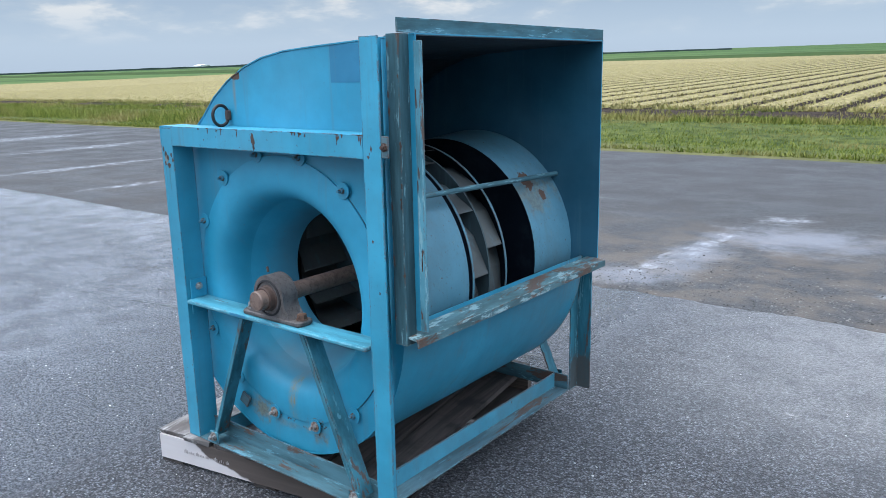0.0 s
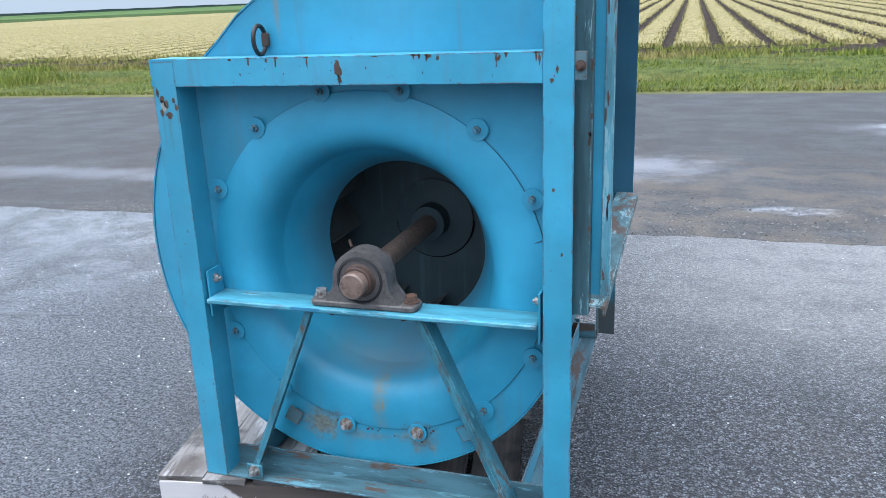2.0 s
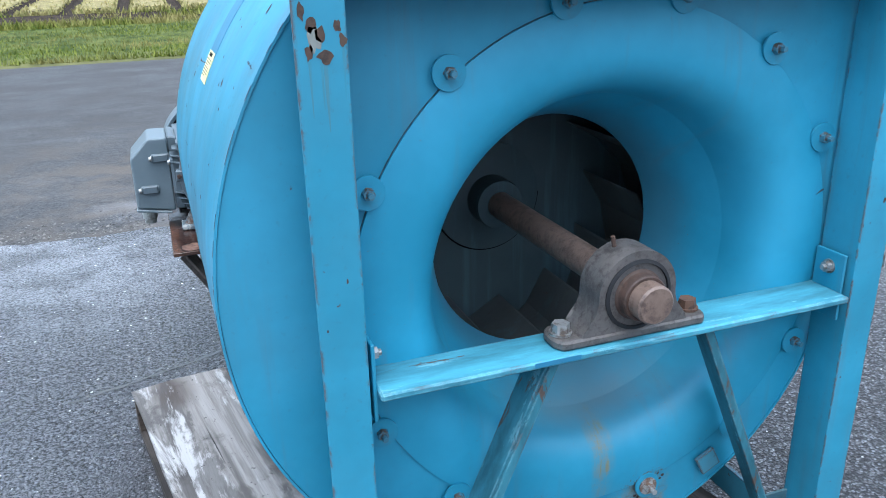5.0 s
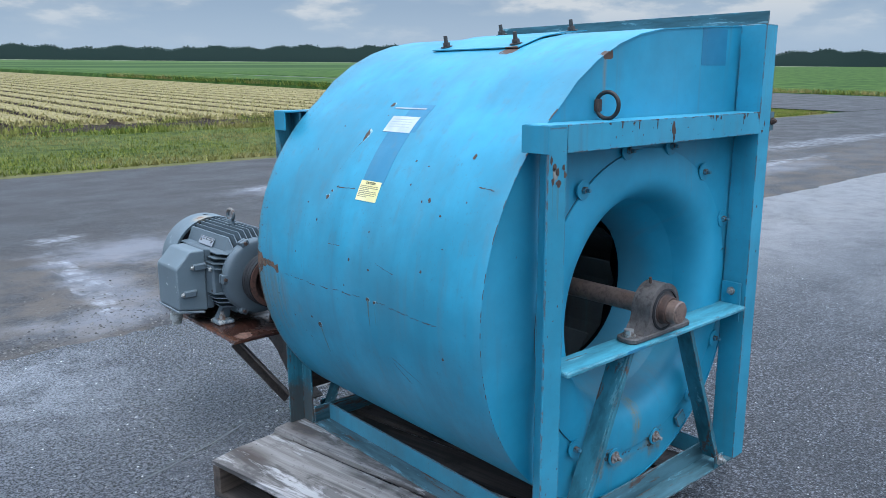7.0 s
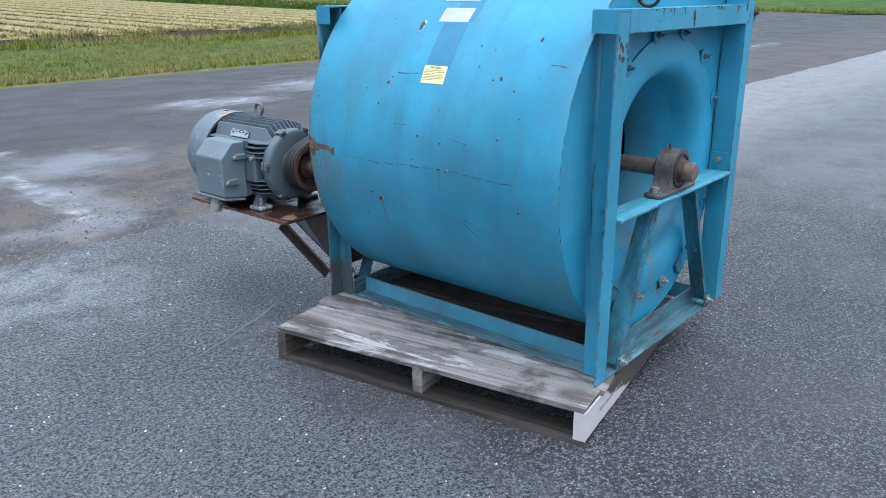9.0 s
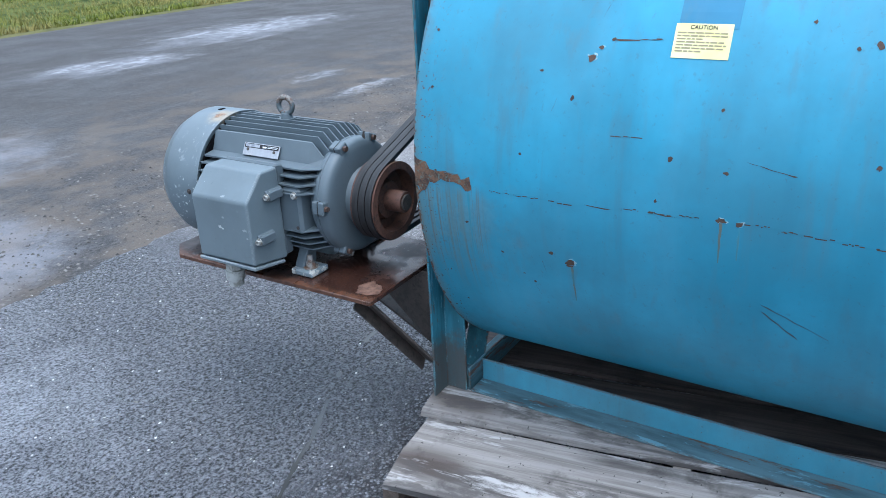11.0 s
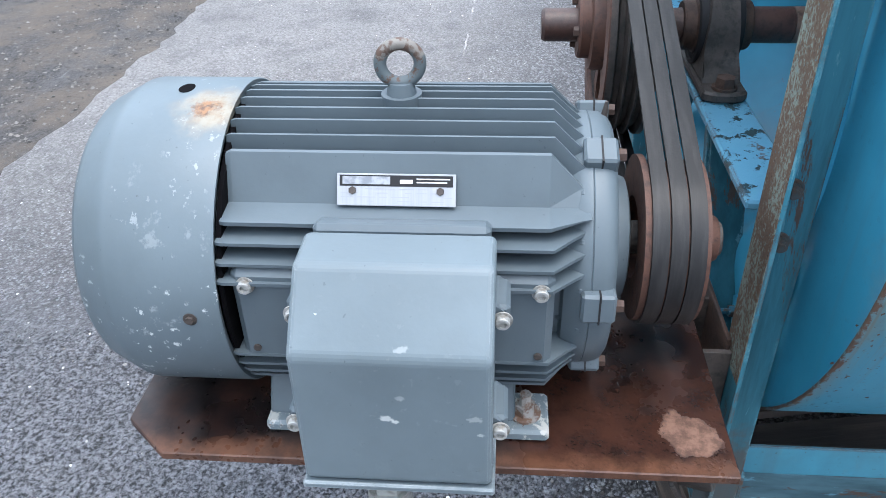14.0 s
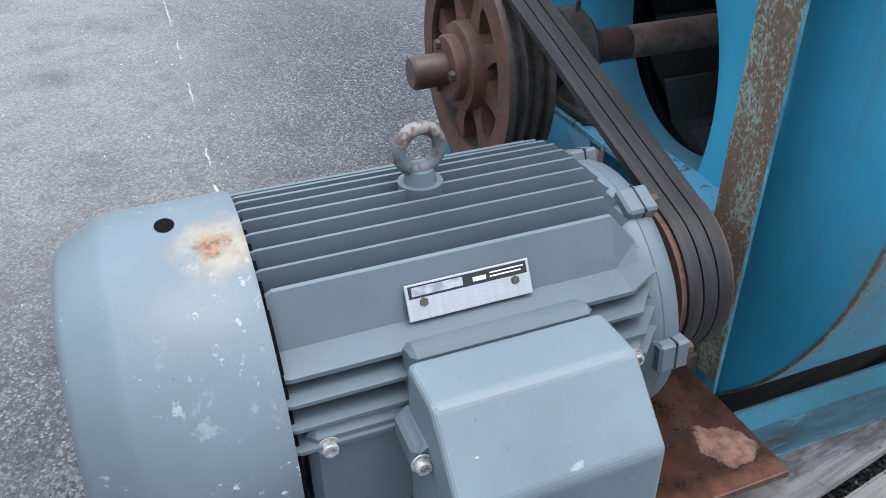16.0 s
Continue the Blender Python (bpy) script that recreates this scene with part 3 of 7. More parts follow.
base = m.mix(m.step(clump, 0.50, 0.64, 0, 0.5), base, (0.034, 0.034, 0.038))
mottle = m.noise(52, 4, 0.7)
base = m.mix(m.step(mottle, 0.50, 0.58, 0, 0.52), base, (0.034, 0.034, 0.038))
base = m.mix(m.step(mottle, 0.46, 0.38, 0, 0.60), base, (0.33, 0.328, 0.335))
base = m.mix(m.step(m.noise(0.9, 3, 0.5), 0.5, 0.7, 0, 0.3), base, (0.11, 0.096, 0.088))
strip = m.calc("MULTIPLY", m.step(m.calc("ADD", m.axis(1), m.calc("MULTIPLY", m.noise(0.7, 5), 1.5)), 2.55, 3.75), m.step(m.noise(6, 6, 0.7), 0.30, 0.55, 0.6, 1))
base = m.mix(m.calc("MULTIPLY", m.calc("MULTIPLY", strip, m.step(m.axis(0), -2.5, -0.4, 0.8, 0.30)), m.step(m.noise(24, 6, 0.7), 0.36, 0.6, 0.25, 0.85)), base, (0.40, 0.388, 0.385))
base = m.mix(m.step(big, 0.48, 0.7, 0, 0.18), base, (0.30, 0.298, 0.31))
dry = m.calc("MULTIPLY", m.calc("MULTIPLY", m.step(m.axis(1), 0.9, 2.2, 0, 0.85), m.step(m.axis(0), 0.0, 1.5, 0.05, 1)), m.step(m.noise(1.6, 6, 0.7), 0.30, 0.58, 0.7, 0.95))
base = m.mix(dry, base, m.mix(m.calc("ADD", m.calc("MULTIPLY", tone, 0.6), m.calc("MULTIPLY", m.noise(60, 5, 0.7), 0.4)), (0.20, 0.187, 0.182), (0.56, 0.535, 0.522)))
# sheen of the sky on the wet open side, put into the colour
sky_sheen = m.calc("MULTIPLY", m.step(m.axis(0), -1.2, -2.6, 0, 0.28), m.step(m.noise(1.1, 6, 0.7), 0.36, 0.62, 0.1, 1))
base = m.mix(m.calc("MULTIPLY", sky_sheen, m.step(cell, 0.35, 0.58, 1, 0.25)), base, (0.40, 0.42, 0.47))
meander = m.calc("MULTIPLY", m.calc("SUBTRACT", m.noise(0.42, 6, 0.6), 0.5), 4.5)
# wet sheen on the far right, painted as a paler grey
pale_far = m.calc("MULTIPLY", m.step(m.calc("ADD", m.axis(0), meander), 2.3, 4.8, 0, 0.36), m.step(m.noise(1.3, 6, 0.7), 0.34, 0.6, 0.25, 1))
base = m.mix(pale_far, base, (0.38, 0.38, 0.40))
patchy = m.noise(4.5, 6, 0.65)
base = m.mix(m.step(patchy, 0.46, 0.66, 0, 0.3), base, (0.045, 0.046, 0.054))
base = m.mix(m.step(wave, 0.52, 0.74, 0, 0.22), base, (0.035, 0.034, 0.036))
relief = m.calc("ADD", m.calc("ADD", m.calc("MULTIPLY", cell, 1.5), m.calc("MULTIPLY", clump, 1.0)), m.calc("MULTIPLY", mottle, 2.6))
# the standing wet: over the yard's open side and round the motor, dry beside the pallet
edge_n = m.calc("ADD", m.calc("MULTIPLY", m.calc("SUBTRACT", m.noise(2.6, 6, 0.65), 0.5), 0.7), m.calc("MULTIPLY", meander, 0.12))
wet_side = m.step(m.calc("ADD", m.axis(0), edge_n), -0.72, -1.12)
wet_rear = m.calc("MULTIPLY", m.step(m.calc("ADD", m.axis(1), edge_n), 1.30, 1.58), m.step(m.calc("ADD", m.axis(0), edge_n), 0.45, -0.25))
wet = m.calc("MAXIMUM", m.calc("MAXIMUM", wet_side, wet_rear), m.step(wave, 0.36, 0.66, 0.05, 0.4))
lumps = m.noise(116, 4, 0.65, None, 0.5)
# sky caught on wet lumps, painted as bluish tops over dark pits
wet_shine_tone = m.mix(m.step(m.calc("ADD", lumps, m.calc("MULTIPLY", m.calc("SUBTRACT", mottle, 0.5), -0.5)), 0.36, 0.64), (0.030, 0.032, 0.041), (0.32, 0.328, 0.368))
base = m.mix(m.calc("MULTIPLY", m.calc("MAXIMUM", wet_side, wet_rear), 0.72), base, wet_shine_tone)
# sky glare on the wet, painted pale blue along road and open side
wet_glare = m.calc("MULTIPLY", m.step(m.calc("ADD", m.axis(1), m.calc("MULTIPLY", m.noise(0.9, 6, 0.65), 2.4)), 2.6, 4.0), m.step(m.axis(0), -0.35, -1.1))
wet_glare = m.calc("MAXIMUM", wet_glare, m.step(m.calc("ADD", m.calc("ADD", m.axis(0), m.calc("MULTIPLY", meander, 0.5)), m.calc("MULTIPLY", m.noise(1.3, 6, 0.65), 0.8)), -0.9, -2.3, 0, 0.6))
wet_glare = m.calc("MULTIPLY", wet_glare, m.calc("MULTIPLY", m.step(m.noise(2.6, 7, 0.7), 0.40, 0.60, 0.12, 1), m.step(m.calc("ADD", lumps, m.calc("MULTIPLY", mottle, -0.4)), 0.16, 0.42, 0.25, 1)))
base = m.mix(m.calc("MULTIPLY", wet_glare, 0.75), base, (0.56, 0.575, 0.625))
relief = m.calc("SUBTRACT", relief, m.calc("MULTIPLY", lumps, 1.8))
puddled = m.calc("MULTIPLY", m.calc("MAXIMUM", wet_side, wet_rear), m.step(m.noise(1.7, 6, 0.7), 0.36, 0.62))
m.set(m.bsdf.inputs["Specular IOR Level"], m.step(puddled, 0, 1, 0.5, 0.95))
m.colour(base).rough(m.calc("ADD", m.step(wet, 0, 1, 0.46, 0.11), m.calc("MULTIPLY", gleam, 0.10)))
m.bump(m.calc("SUBTRACT", m.calc("ADD", m.calc("MULTIPLY", grit, 0.10), m.calc("MULTIPLY", tone, 0.5)), relief), 1.0, 0.010)
chip_seal = m.mat

m = Mat("road_asphalt", 0.6)
fine = m.noise(75, 6, 0.75)
mid = m.noise(1.2, 6, 0.6)
drag = m.noise(1, 7, 0.65, m.scaled((0.28, 4.5, 1), (0, 0, 0.05)), 0.3)
base = m.mix(m.step(fine, 0.36, 0.66), (0.010, 0.0097, 0.0102), (0.076, 0.071, 0.070))
base = m.mix(m.step(m.noise(20, 7, 0.8), 0.50, 0.62, 0, 0.45), base, (0.105, 0.100, 0.098))
base = m.mix(m.step(mid, 0.4, 0.7, 0, 0.5), base, (0.060, 0.055, 0.053))
base = m.mix(m.step(drag, 0.50, 0.66, 0, 0.22), base, (0.105, 0.101, 0.103))
base = m.mix(m.step(drag, 0.48, 0.34, 0, 0.25), base, (0.035, 0.034, 0.036))
# brown dirt and loose grit near the seam
near_seam = m.step(m.calc("ADD", m.axis(1), m.calc("MULTIPLY", m.noise(1.1, 5), 2.2)), 8.0, 5.4, 0, 1)
muddy = m.calc("MULTIPLY", near_seam, m.step(m.noise(2.4, 6, 0.65), 0.40, 0.62))
base = m.mix(m.calc("MULTIPLY", muddy, m.step(m.axis(0), -2.5, -0.5, 0.15, 0.8)), base, (0.11, 0.090, 0.073))
white = m.step(drag, 0.68, 0.74, 0, 0.7)
rag = m.calc("MULTIPLY", m.calc("SUBTRACT", m.noise(1, 9, 0.75, m.scaled((1.3, 3.4, 1), (0, 0, 0.05))), 0.5), 4.0)
rag_long = m.calc("MULTIPLY", m.calc("SUBTRACT", m.noise(1, 9, 0.75, m.scaled((4.5, 1.0, 1))), 0.5), 4.5)
for px, py, rx, ry in ((-0.37, 3.95, 0.11, 0.6), (-0.24, 5.1, 0.11, 0.7), (0.05, 6.4, 0.32, 0.3), (3.6, 7.8, 0.75, 0.4), (6.3, 8.6, 1.6, 0.8), (3.2, 8.15, 0.5, 0.3),
                       (-11.36, 5.2, 0.26, 1.7), (-15.2, 7.4, 0.38, 2.0), (-8.4, 4.4, 0.2, 0.7), (-12.6, 8.8, 0.35, 1.3), (-19.5, 8.0, 0.6, 2.5), (-9.8, 7.6, 0.2, 0.8),
                       (1.5, 4.0, 0.35, 0.12), (3.5, 4.45, 0.5, 0.12), (3.7, 5.2, 0.4, 0.15), (16.0, 6.3, 5.0, 0.5), (10.5, 5.0, 2.5, 0.25)):
    d = m.calc("ADD", m.near((px, py, 0), (1 / rx, 1 / ry, 0.01)), rag_long if ry > rx else rag)
    white = m.calc("MAXIMUM", white, m.step(d, 0.2, 1.2, 0.8, 0))
cloudy = 0.0
for px, py, rx, ry, k in ((0.35, 5.5, 0.9, 0.7, 0.5), (-0.2, 4.4, 0.35, 0.9, 0.4), (-0.5, 3.6, 0.6, 0.35, 0.45), (3.4, 7.9, 1.2, 0.6, 0.3), (6.0, 8.4, 2.2, 0.9, 0.3), (-5.0, 4.6, 3.5, 0.35, 0.3), (9.5, 4.6, 3.0, 0.5, 0.35)):
    d = m.calc("ADD", m.near((px, py, 0), (1 / rx, 1 / ry, 0.01)), m.calc("MULTIPLY", m.calc("SUBTRACT", m.noise(2.2, 8, 0.7), 0.5), 2.2))
    cloudy = m.calc("MAXIMUM", cloudy, m.step(d, 0.1, 1.1, k, 0))
base = m.mix(cloudy, base, (0.26, 0.265, 0.295))
broken = m.step(m.noise(1, 8, 0.7, m.scaled((5, 7, 1), (0, 0, 0.05))), 0.40, 0.66, 0.05, 0.75)
base = m.mix(m.calc("MULTIPLY", white, broken), base, (0.42, 0.43, 0.46))
grains = m.step(m.cells(38, "Distance", m.warp(30, 0.02)), 0.07, 0.14, 1, 0)
base = m.mix(m.calc("MULTIPLY", grains, m.step(m.noise(3, 5, 0.6), 0.4, 0.6, 0.05, 0.55)), base, (0.24, 0.225, 0.205))
m.bsdf.inputs["Specular IOR Level"].default_value = 0.25
m.colour(base).rough(m.step(mid, 0.35, 0.7, 0.55, 0.8)).bump(m.calc("ADD", fine, m.calc("MULTIPLY", m.noise(30, 5, 0.6), 1.2)), 0.7, 0.006)
asphalt = m.mat

m = Mat("crop_bed", 0.95)
m.colour(m.mix(m.step(m.noise(5, 6, 0.7), 0.35, 0.65), (0.15, 0.122, 0.056), (0.33, 0.275, 0.13)))
crop_bed = m.dull().mat
m = Mat("verge_soil", 0.95)
green = m.mix(m.step(m.noise(3.0, 9, 0.8), 0.36, 0.64), (0.020, 0.036, 0.008), (0.115, 0.13, 0.036))
m.colour(m.mix(m.step(m.calc("ADD", m.axis(1), m.calc("MULTIPLY", m.noise(0.8, 6, 0.7), 1.6)), 12.4, 13.3, 0.6, 0), green, (0.17, 0.15, 0.075)))
verge_green = m.dull().mat
m = Mat("far_farmland", 0.95)
far = m.mix(m.step(m.noise(1, 4, 0.6, m.scaled((0.003, 0.03, 1))), 0.42, 0.58), (0.030, 0.062, 0.018), (0.080, 0.125, 0.038))
m.colour(far)
farmland = m.dull().mat
m = Mat("green_crop", 0.95)
m.colour(m.mix(m.step(m.noise(1, 7, 0.7, m.scaled((0.5, 0.9, 1))), 0.35, 0.65), (0.024, 0.054, 0.012), (0.075, 0.125, 0.028)))
green_crop = m.dull().mat
m = Mat("pale_far_crop", 0.95)
m.colour(m.mix(m.noise(0.05, 3), (0.30, 0.32, 0.20), (0.42, 0.43, 0.30)))
pale_crop = m.dull().mat
m = Mat("bank_grass", 0.95)
m.colour(m.mix(m.noise(0.6, 6, 0.7), (0.028, 0.05, 0.018), (0.065, 0.095, 0.03)))
bank_green = m.dull().mat
m = Mat("dark_soil", 0.95)
clod = m.noise(7, 7, 0.75)
m.colour(m.mix(m.step(clod, 0.35, 0.7), (0.022, 0.016, 0.013), (0.075, 0.055, 0.042))).bump(clod, 1.0, 0.06)
soil = m.dull().mat


def leaf(name, a, b, c=None):
    m = Mat(name, 0.7)
    n = m.nt.nodes.new("ShaderNodeNewGeometry")
    col = m.mix(n.outputs["Random Per Island"], a, b)
    if c:
        col = m.mix(m.step(m.noise(0.35, 4, 0.6), 0.45, 0.62), col, c)
    m.colour(col).dull()
    return m.mat


grass_leaf = leaf("grass_blade", (0.066, 0.108, 0.016), (0.275, 0.285, 0.062), (0.27, 0.23, 0.085))
crop_leaf = leaf("pale_crop_leaf", (0.45, 0.375, 0.165), (0.24, 0.225, 0.085))
# tree greens turned bluish: distance haze held in the colour
tree_leaf = leaf("far_tree_leaf", (0.030, 0.050, 0.046), (0.115, 0.150, 0.128))

# ---- mesh helpers ----


def part(name, bm, material, parent=None, label="", at=None, smooth=0.0):
    """Links a bmesh as one object under a thing or a part."""
    bmesh.ops.recalc_face_normals(bm, faces=bm.faces)
    me = bpy.data.meshes.new(name)
    bm.to_mesh(me)
    bm.free()
    return link(name, me, material, parent, label, at, smooth)


def link(name, me, material=None, parent=None, label="", at=None, smooth=0.0):
    if material is not None and not me.materials:
        me.materials.append(material)
    if smooth:
        me.set_sharp_from_angle(angle=radians(smooth))
        for p in me.polygons:
            p.use_smooth = True
    ob = new(name, me)
    if at is not None:
        ob.matrix_basis = at
    if parent is not None:
        ob.parent = parent
        if parent.type == "EMPTY":
            ob.matrix_parent_inverse = Matrix.Translation(parent.location).inverted()
    if label:
        tagged(ob, label)
    return ob


def thing(name, place, label, category, group="", kind=""):
    ob = new(name)
    ob.empty_display_size = 0.1
    ob.location = place
    return tagged(ob, label, category, group, kind)


def prism(pts, axis, a, b, bevel=0.0, bm=None, seg=1):
    """A polygon, in the plane across an axis, drawn out from a to b."""
    bm = bm or bmesh.new()
    put = {"x": lambda p, t: (t, p[0], p[1]), "y": lambda p, t: (p[0], t, p[1]), "z": lambda p, t: (p[0], p[1], t)}[axis]
    lo, hi = [bm.verts.new(put(p, a)) for p in pts], [bm.verts.new(put(p, b)) for p in pts]
    made = [bm.faces.new(lo[::-1]), bm.faces.new(hi)]
    for i in range(len(pts)):
        j = (i + 1) % len(pts)
        made.append(bm.faces.new((lo[i], lo[j], hi[j], hi[i])))
    if bevel:
        edges = list({e for f in made for e in f.edges})
        bmesh.ops.bevel(bm, geom=edges, offset=bevel, segments=seg, profile=0.5, affect="EDGES", clamp_overlap=True)
    return bm


def box(x0, x1, y0, y1, z0, z1, bevel=0.0, bm=None):
    return prism([(x0, y0), (x1, y0), (x1, y1), (x0, y1)], "z", z0, z1, bevel, bm)


def lathe(profile, cx, cz, segs=64, bm=None, closed=False, a0=0.0, turn=2 * math.pi):
    """Turns (radius, y) pairs about the line x = cx, z = cz."""
    bm = bm or bmesh.new()
    rings = []
    full = abs(turn - 2 * math.pi) < 1e-6
    for r, y in profile:
        if r < 1e-6:
            rings.append([bm.verts.new((cx, y, cz))])
        else:
            rings.append([bm.verts.new((cx + r * math.cos(a0 + turn * i / segs), y, cz + r * math.sin(a0 + turn * i / segs))) for i in range(segs + (0 if full else 1))])
    pairs = list(zip(rings, rings[1:])) + ([(rings[-1], rings[0])] if closed else [])
    for p, q in pairs:
        for i in range(segs):
            j = (i + 1) % segs if full else i + 1
            if len(p) == 1:
                bm.faces.new((p[0], q[i], q[j]))
            elif len(q) == 1:
                bm.faces.new((p[i], q[0], p[j]))
            else:
                bm.faces.new((p[i], q[i], q[j], p[j]))
    return bm


def rod(a, b, r, segs=20, bm=None, r2=None):
    """A round bar from a to b with closed ends."""
    bm = bm or bmesh.new()
    a, b = Vector(a), Vector(b)
    m = Matrix.Translation((a + b) / 2) @ (b - a).to_track_quat("Z", "Y").to_matrix().to_4x4()
    bmesh.ops.create_cone(bm, cap_ends=True, segments=segs, radius1=r, radius2=r if r2 is None else r2, depth=(b - a).length, matrix=m)
    return bm


def torus(centre, big, small, normal, segs=36, sides=12, bm=None):
    bm = bm or bmesh.new()
    turn = Vector(normal).to_track_quat("Z", "Y").to_matrix().to_4x4()
    m = Matrix.Translation(centre) @ turn
    rings = [[bm.verts.new(m @ Vector(((big + small * math.cos(v)) * math.cos(u), (big + small * math.cos(v)) * math.sin(u), small * math.sin(v))))
              for v in (2 * math.pi * k / sides for k in range(sides))] for u in (2 * math.pi * i / segs for i in range(segs))]
    for i in range(segs):
        for k in range(sides):
            p, q = rings[i], rings[(i + 1) % segs]
            bm.faces.new((p[k], q[k], q[(k + 1) % sides], p[(k + 1) % sides]))
    return bm


def slab(a, b, wide, thick, up, bevel=0.001, bm=None):
    """A flat bar from a to b: `wide` lies along `up` made square to the bar."""
    a, b, up = Vector(a), Vector(b), Vector(up)
    d = (b - a).normalized()
    u = (up - d * up.dot(d)).normalized()
    w = d.cross(u)
    bm = bm or bmesh.new()
    vs = [bm.verts.new(p + u * su * wide / 2 + w * sw * thick / 2) for p in (a, b) for su, sw in ((-1, -1), (1, -1), (1, 1), (-1, 1))]
    fs = [bm.faces.new([vs[i] for i in f]) for f in ((3, 2, 1, 0), (4, 5, 6, 7), (0, 1, 5, 4), (1, 2, 6, 5), (2, 3, 7, 6), (3, 0, 4, 7))]
    if bevel:
        bmesh.ops.bevel(bm, geom=list({e for f in fs for e in f.edges}), offset=bevel, segments=1, affect="EDGES")
    return bm


def bolt_mesh(name, head, tall, stud=0.0, stud_r=0.0, washer=0.0, washer_t=0.003):
    """A hexagon bolt or nut along +z, with its washer."""
    bm = bmesh.new()
    z = 0.0
    if washer:
        bmesh.ops.create_cone(bm, cap_ends=True, segments=20, radius1=washer, radius2=washer, depth=washer_t, matrix=Matrix.Translation((0, 0, washer_t / 2)))
        z = washer_t
    bmesh.ops.create_cone(bm, cap_ends=True, segments=6, radius1=head, radius2=head * 0.93, depth=tall, matrix=Matrix.Translation((0, 0, z + tall / 2)))
    if stud:
        bmesh.ops.create_cone(bm, cap_ends=True, segments=10, radius1=stud_r, radius2=stud_r * 0.9, depth=stud, matrix=Matrix.Translation((0, 0, z + tall + stud / 2)))
    bmesh.ops.recalc_face_normals(bm, faces=bm.faces)
    me = bpy.data.meshes.new(name)
    bm.to_mesh(me)
    bm.free()
    return me


def socket_mesh(name, r, tall, washer):
    """A round socket-head screw along +z, on its washer, with a hexagon sunk in the head."""
    bm = bmesh.new()
    bmesh.ops.create_cone(bm, cap_ends=True, segments=20, radius1=washer, radius2=washer, depth=0.0016, matrix=Matrix.Translation((0, 0, 0.0008)))
    rings = []
    for n, rad, z in ((24, r, 0.0016), (24, r, tall - 0.0008), (24, r * 0.9, tall), (24, r * 0.58, tall), (24, r * 0.55, tall * 0.45)):
        rings.append([bm.verts.new((rad * math.cos(2 * math.pi * k / n) * (0.9 + 0.1 * abs(math.cos(3 * math.pi * k / 12)) if rad < r * 0.6 else 1), rad * math.sin(2 * math.pi * k / n) * (0.9 + 0.1 * abs(math.cos(3 * math.pi * k / 12)) if rad < r * 0.6 else 1), z)) for k in range(n)])
    for p, q in zip(rings, rings[1:]):
        for k in range(24):
            bm.faces.new((p[k], p[(k + 1) % 24], q[(k + 1) % 24], q[k]))
    bm.faces.new(rings[-1])
    bmesh.ops.recalc_face_normals(bm, faces=bm.faces)
    me = bpy.data.meshes.new(name)
    bm.to_mesh(me)
    bm.free()
    return me


def facing(place, way, turn=0.0):
    """A pose at a place whose z axis points along `way`."""
    return Matrix.Translation(place) @ Vector(way).to_track_quat("Z", "Y").to_matrix().to_4x4() @ pose(0, 0, 0, 0, 0, turn)


def flat_mesh(name, verts, faces, material):
    me = bpy.data.meshes.new(name)
    me.from_pydata(verts, [], faces)
    me.materials.append(material)
    me.update()
    return me

# ---- ground and distance ----
RISE = 0.0218  # the farmland climbs gently away from the road
EDGE = 11.9


def land(y):
    return 0.0 if y < EDGE else RISE * (y - EDGE)


def sheet(name, xs, ys, height, material, label, category):
    verts = [(x, y, height(x, y)) for y in ys for x in xs]
    n = len(xs)
    faces = [(j * n + i, j * n + i + 1, (j + 1) * n + i + 1, (j + 1) * n + i) for j in range(len(ys) - 1) for i in range(n - 1)]
    return tagged(link(name, flat_mesh(name, verts, faces, material)), label, category, "", "structure")


sheet("ground", [-3000, -400, -60, 60, 400, 3000], [-2500, -300, EDGE, 40, 80, 300, 3500], lambda x, y: land(y) - 0.03, farmland,
      "flat green farmland reaching to the horizon", "ground")
seam = random.Random(21)
jag = {}


def seam_at(x):
    """The crumbled edge of the yard's surfacing."""
    if x not in jag:
        jag[x] = 3.2 + 0.016 * math.sin(x * 2.1) + 0.01 * math.sin(x * 7.3 + 1) + seam.gauss(0, 0.013)
    return jag[x]


px = [-90, -40] + [-22 + 0.07 * i for i in range(600)] + [40, 90]
rows = [lambda x: (x, -90, 0), lambda x: (x, -10, 0), lambda x: (x, 3.0, 0), lambda x: (x, seam_at(x), 0), lambda x: (x, seam_at(x) + 0.004, -0.012)]
pv = [r(x) for r in rows for x in px]
pn = len(px)
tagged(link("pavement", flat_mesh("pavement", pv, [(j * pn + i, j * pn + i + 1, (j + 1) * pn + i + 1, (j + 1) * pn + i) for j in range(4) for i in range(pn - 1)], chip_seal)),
       "rough grey chip-sealed yard with pale patches and painted wet shine", "pavement", "", "structure")
sheet("road", [-400, -30, 0, 30, 400], [3.0, 5, 8, 11.9], lambda x, y: -0.006, asphalt, "dark asphalt road with whitish dried streaks", "road")
rnd = random.Random(4)
sheet("verge", [-160 + 4 * i for i in range(47)] + [28.5, 29.5], [11.7, 12.1, 13, 14.5, 16, 17.5, 18.8],
      lambda x, y: land(y) - 0.012 + (0.05 if y > 12 else 0) + (rnd.random() * 0.05 if y > 12 else 0), verge_green, "rough green grass verge beside the road", "grass verge")
sheet("ditch", [-160 + 1.5 * i for i in range(124)], [18.1, 18.6, 19.1, 19.6, 20.1, 20.8], lambda x, y: land(y) + (-0.05 if y in (18.1, 20.8) else 0.02) + rnd.random() * 0.13, soil,
      "dark turned soil along the field edge", "soil")

stone = Mat("loose_stone", 0.85)
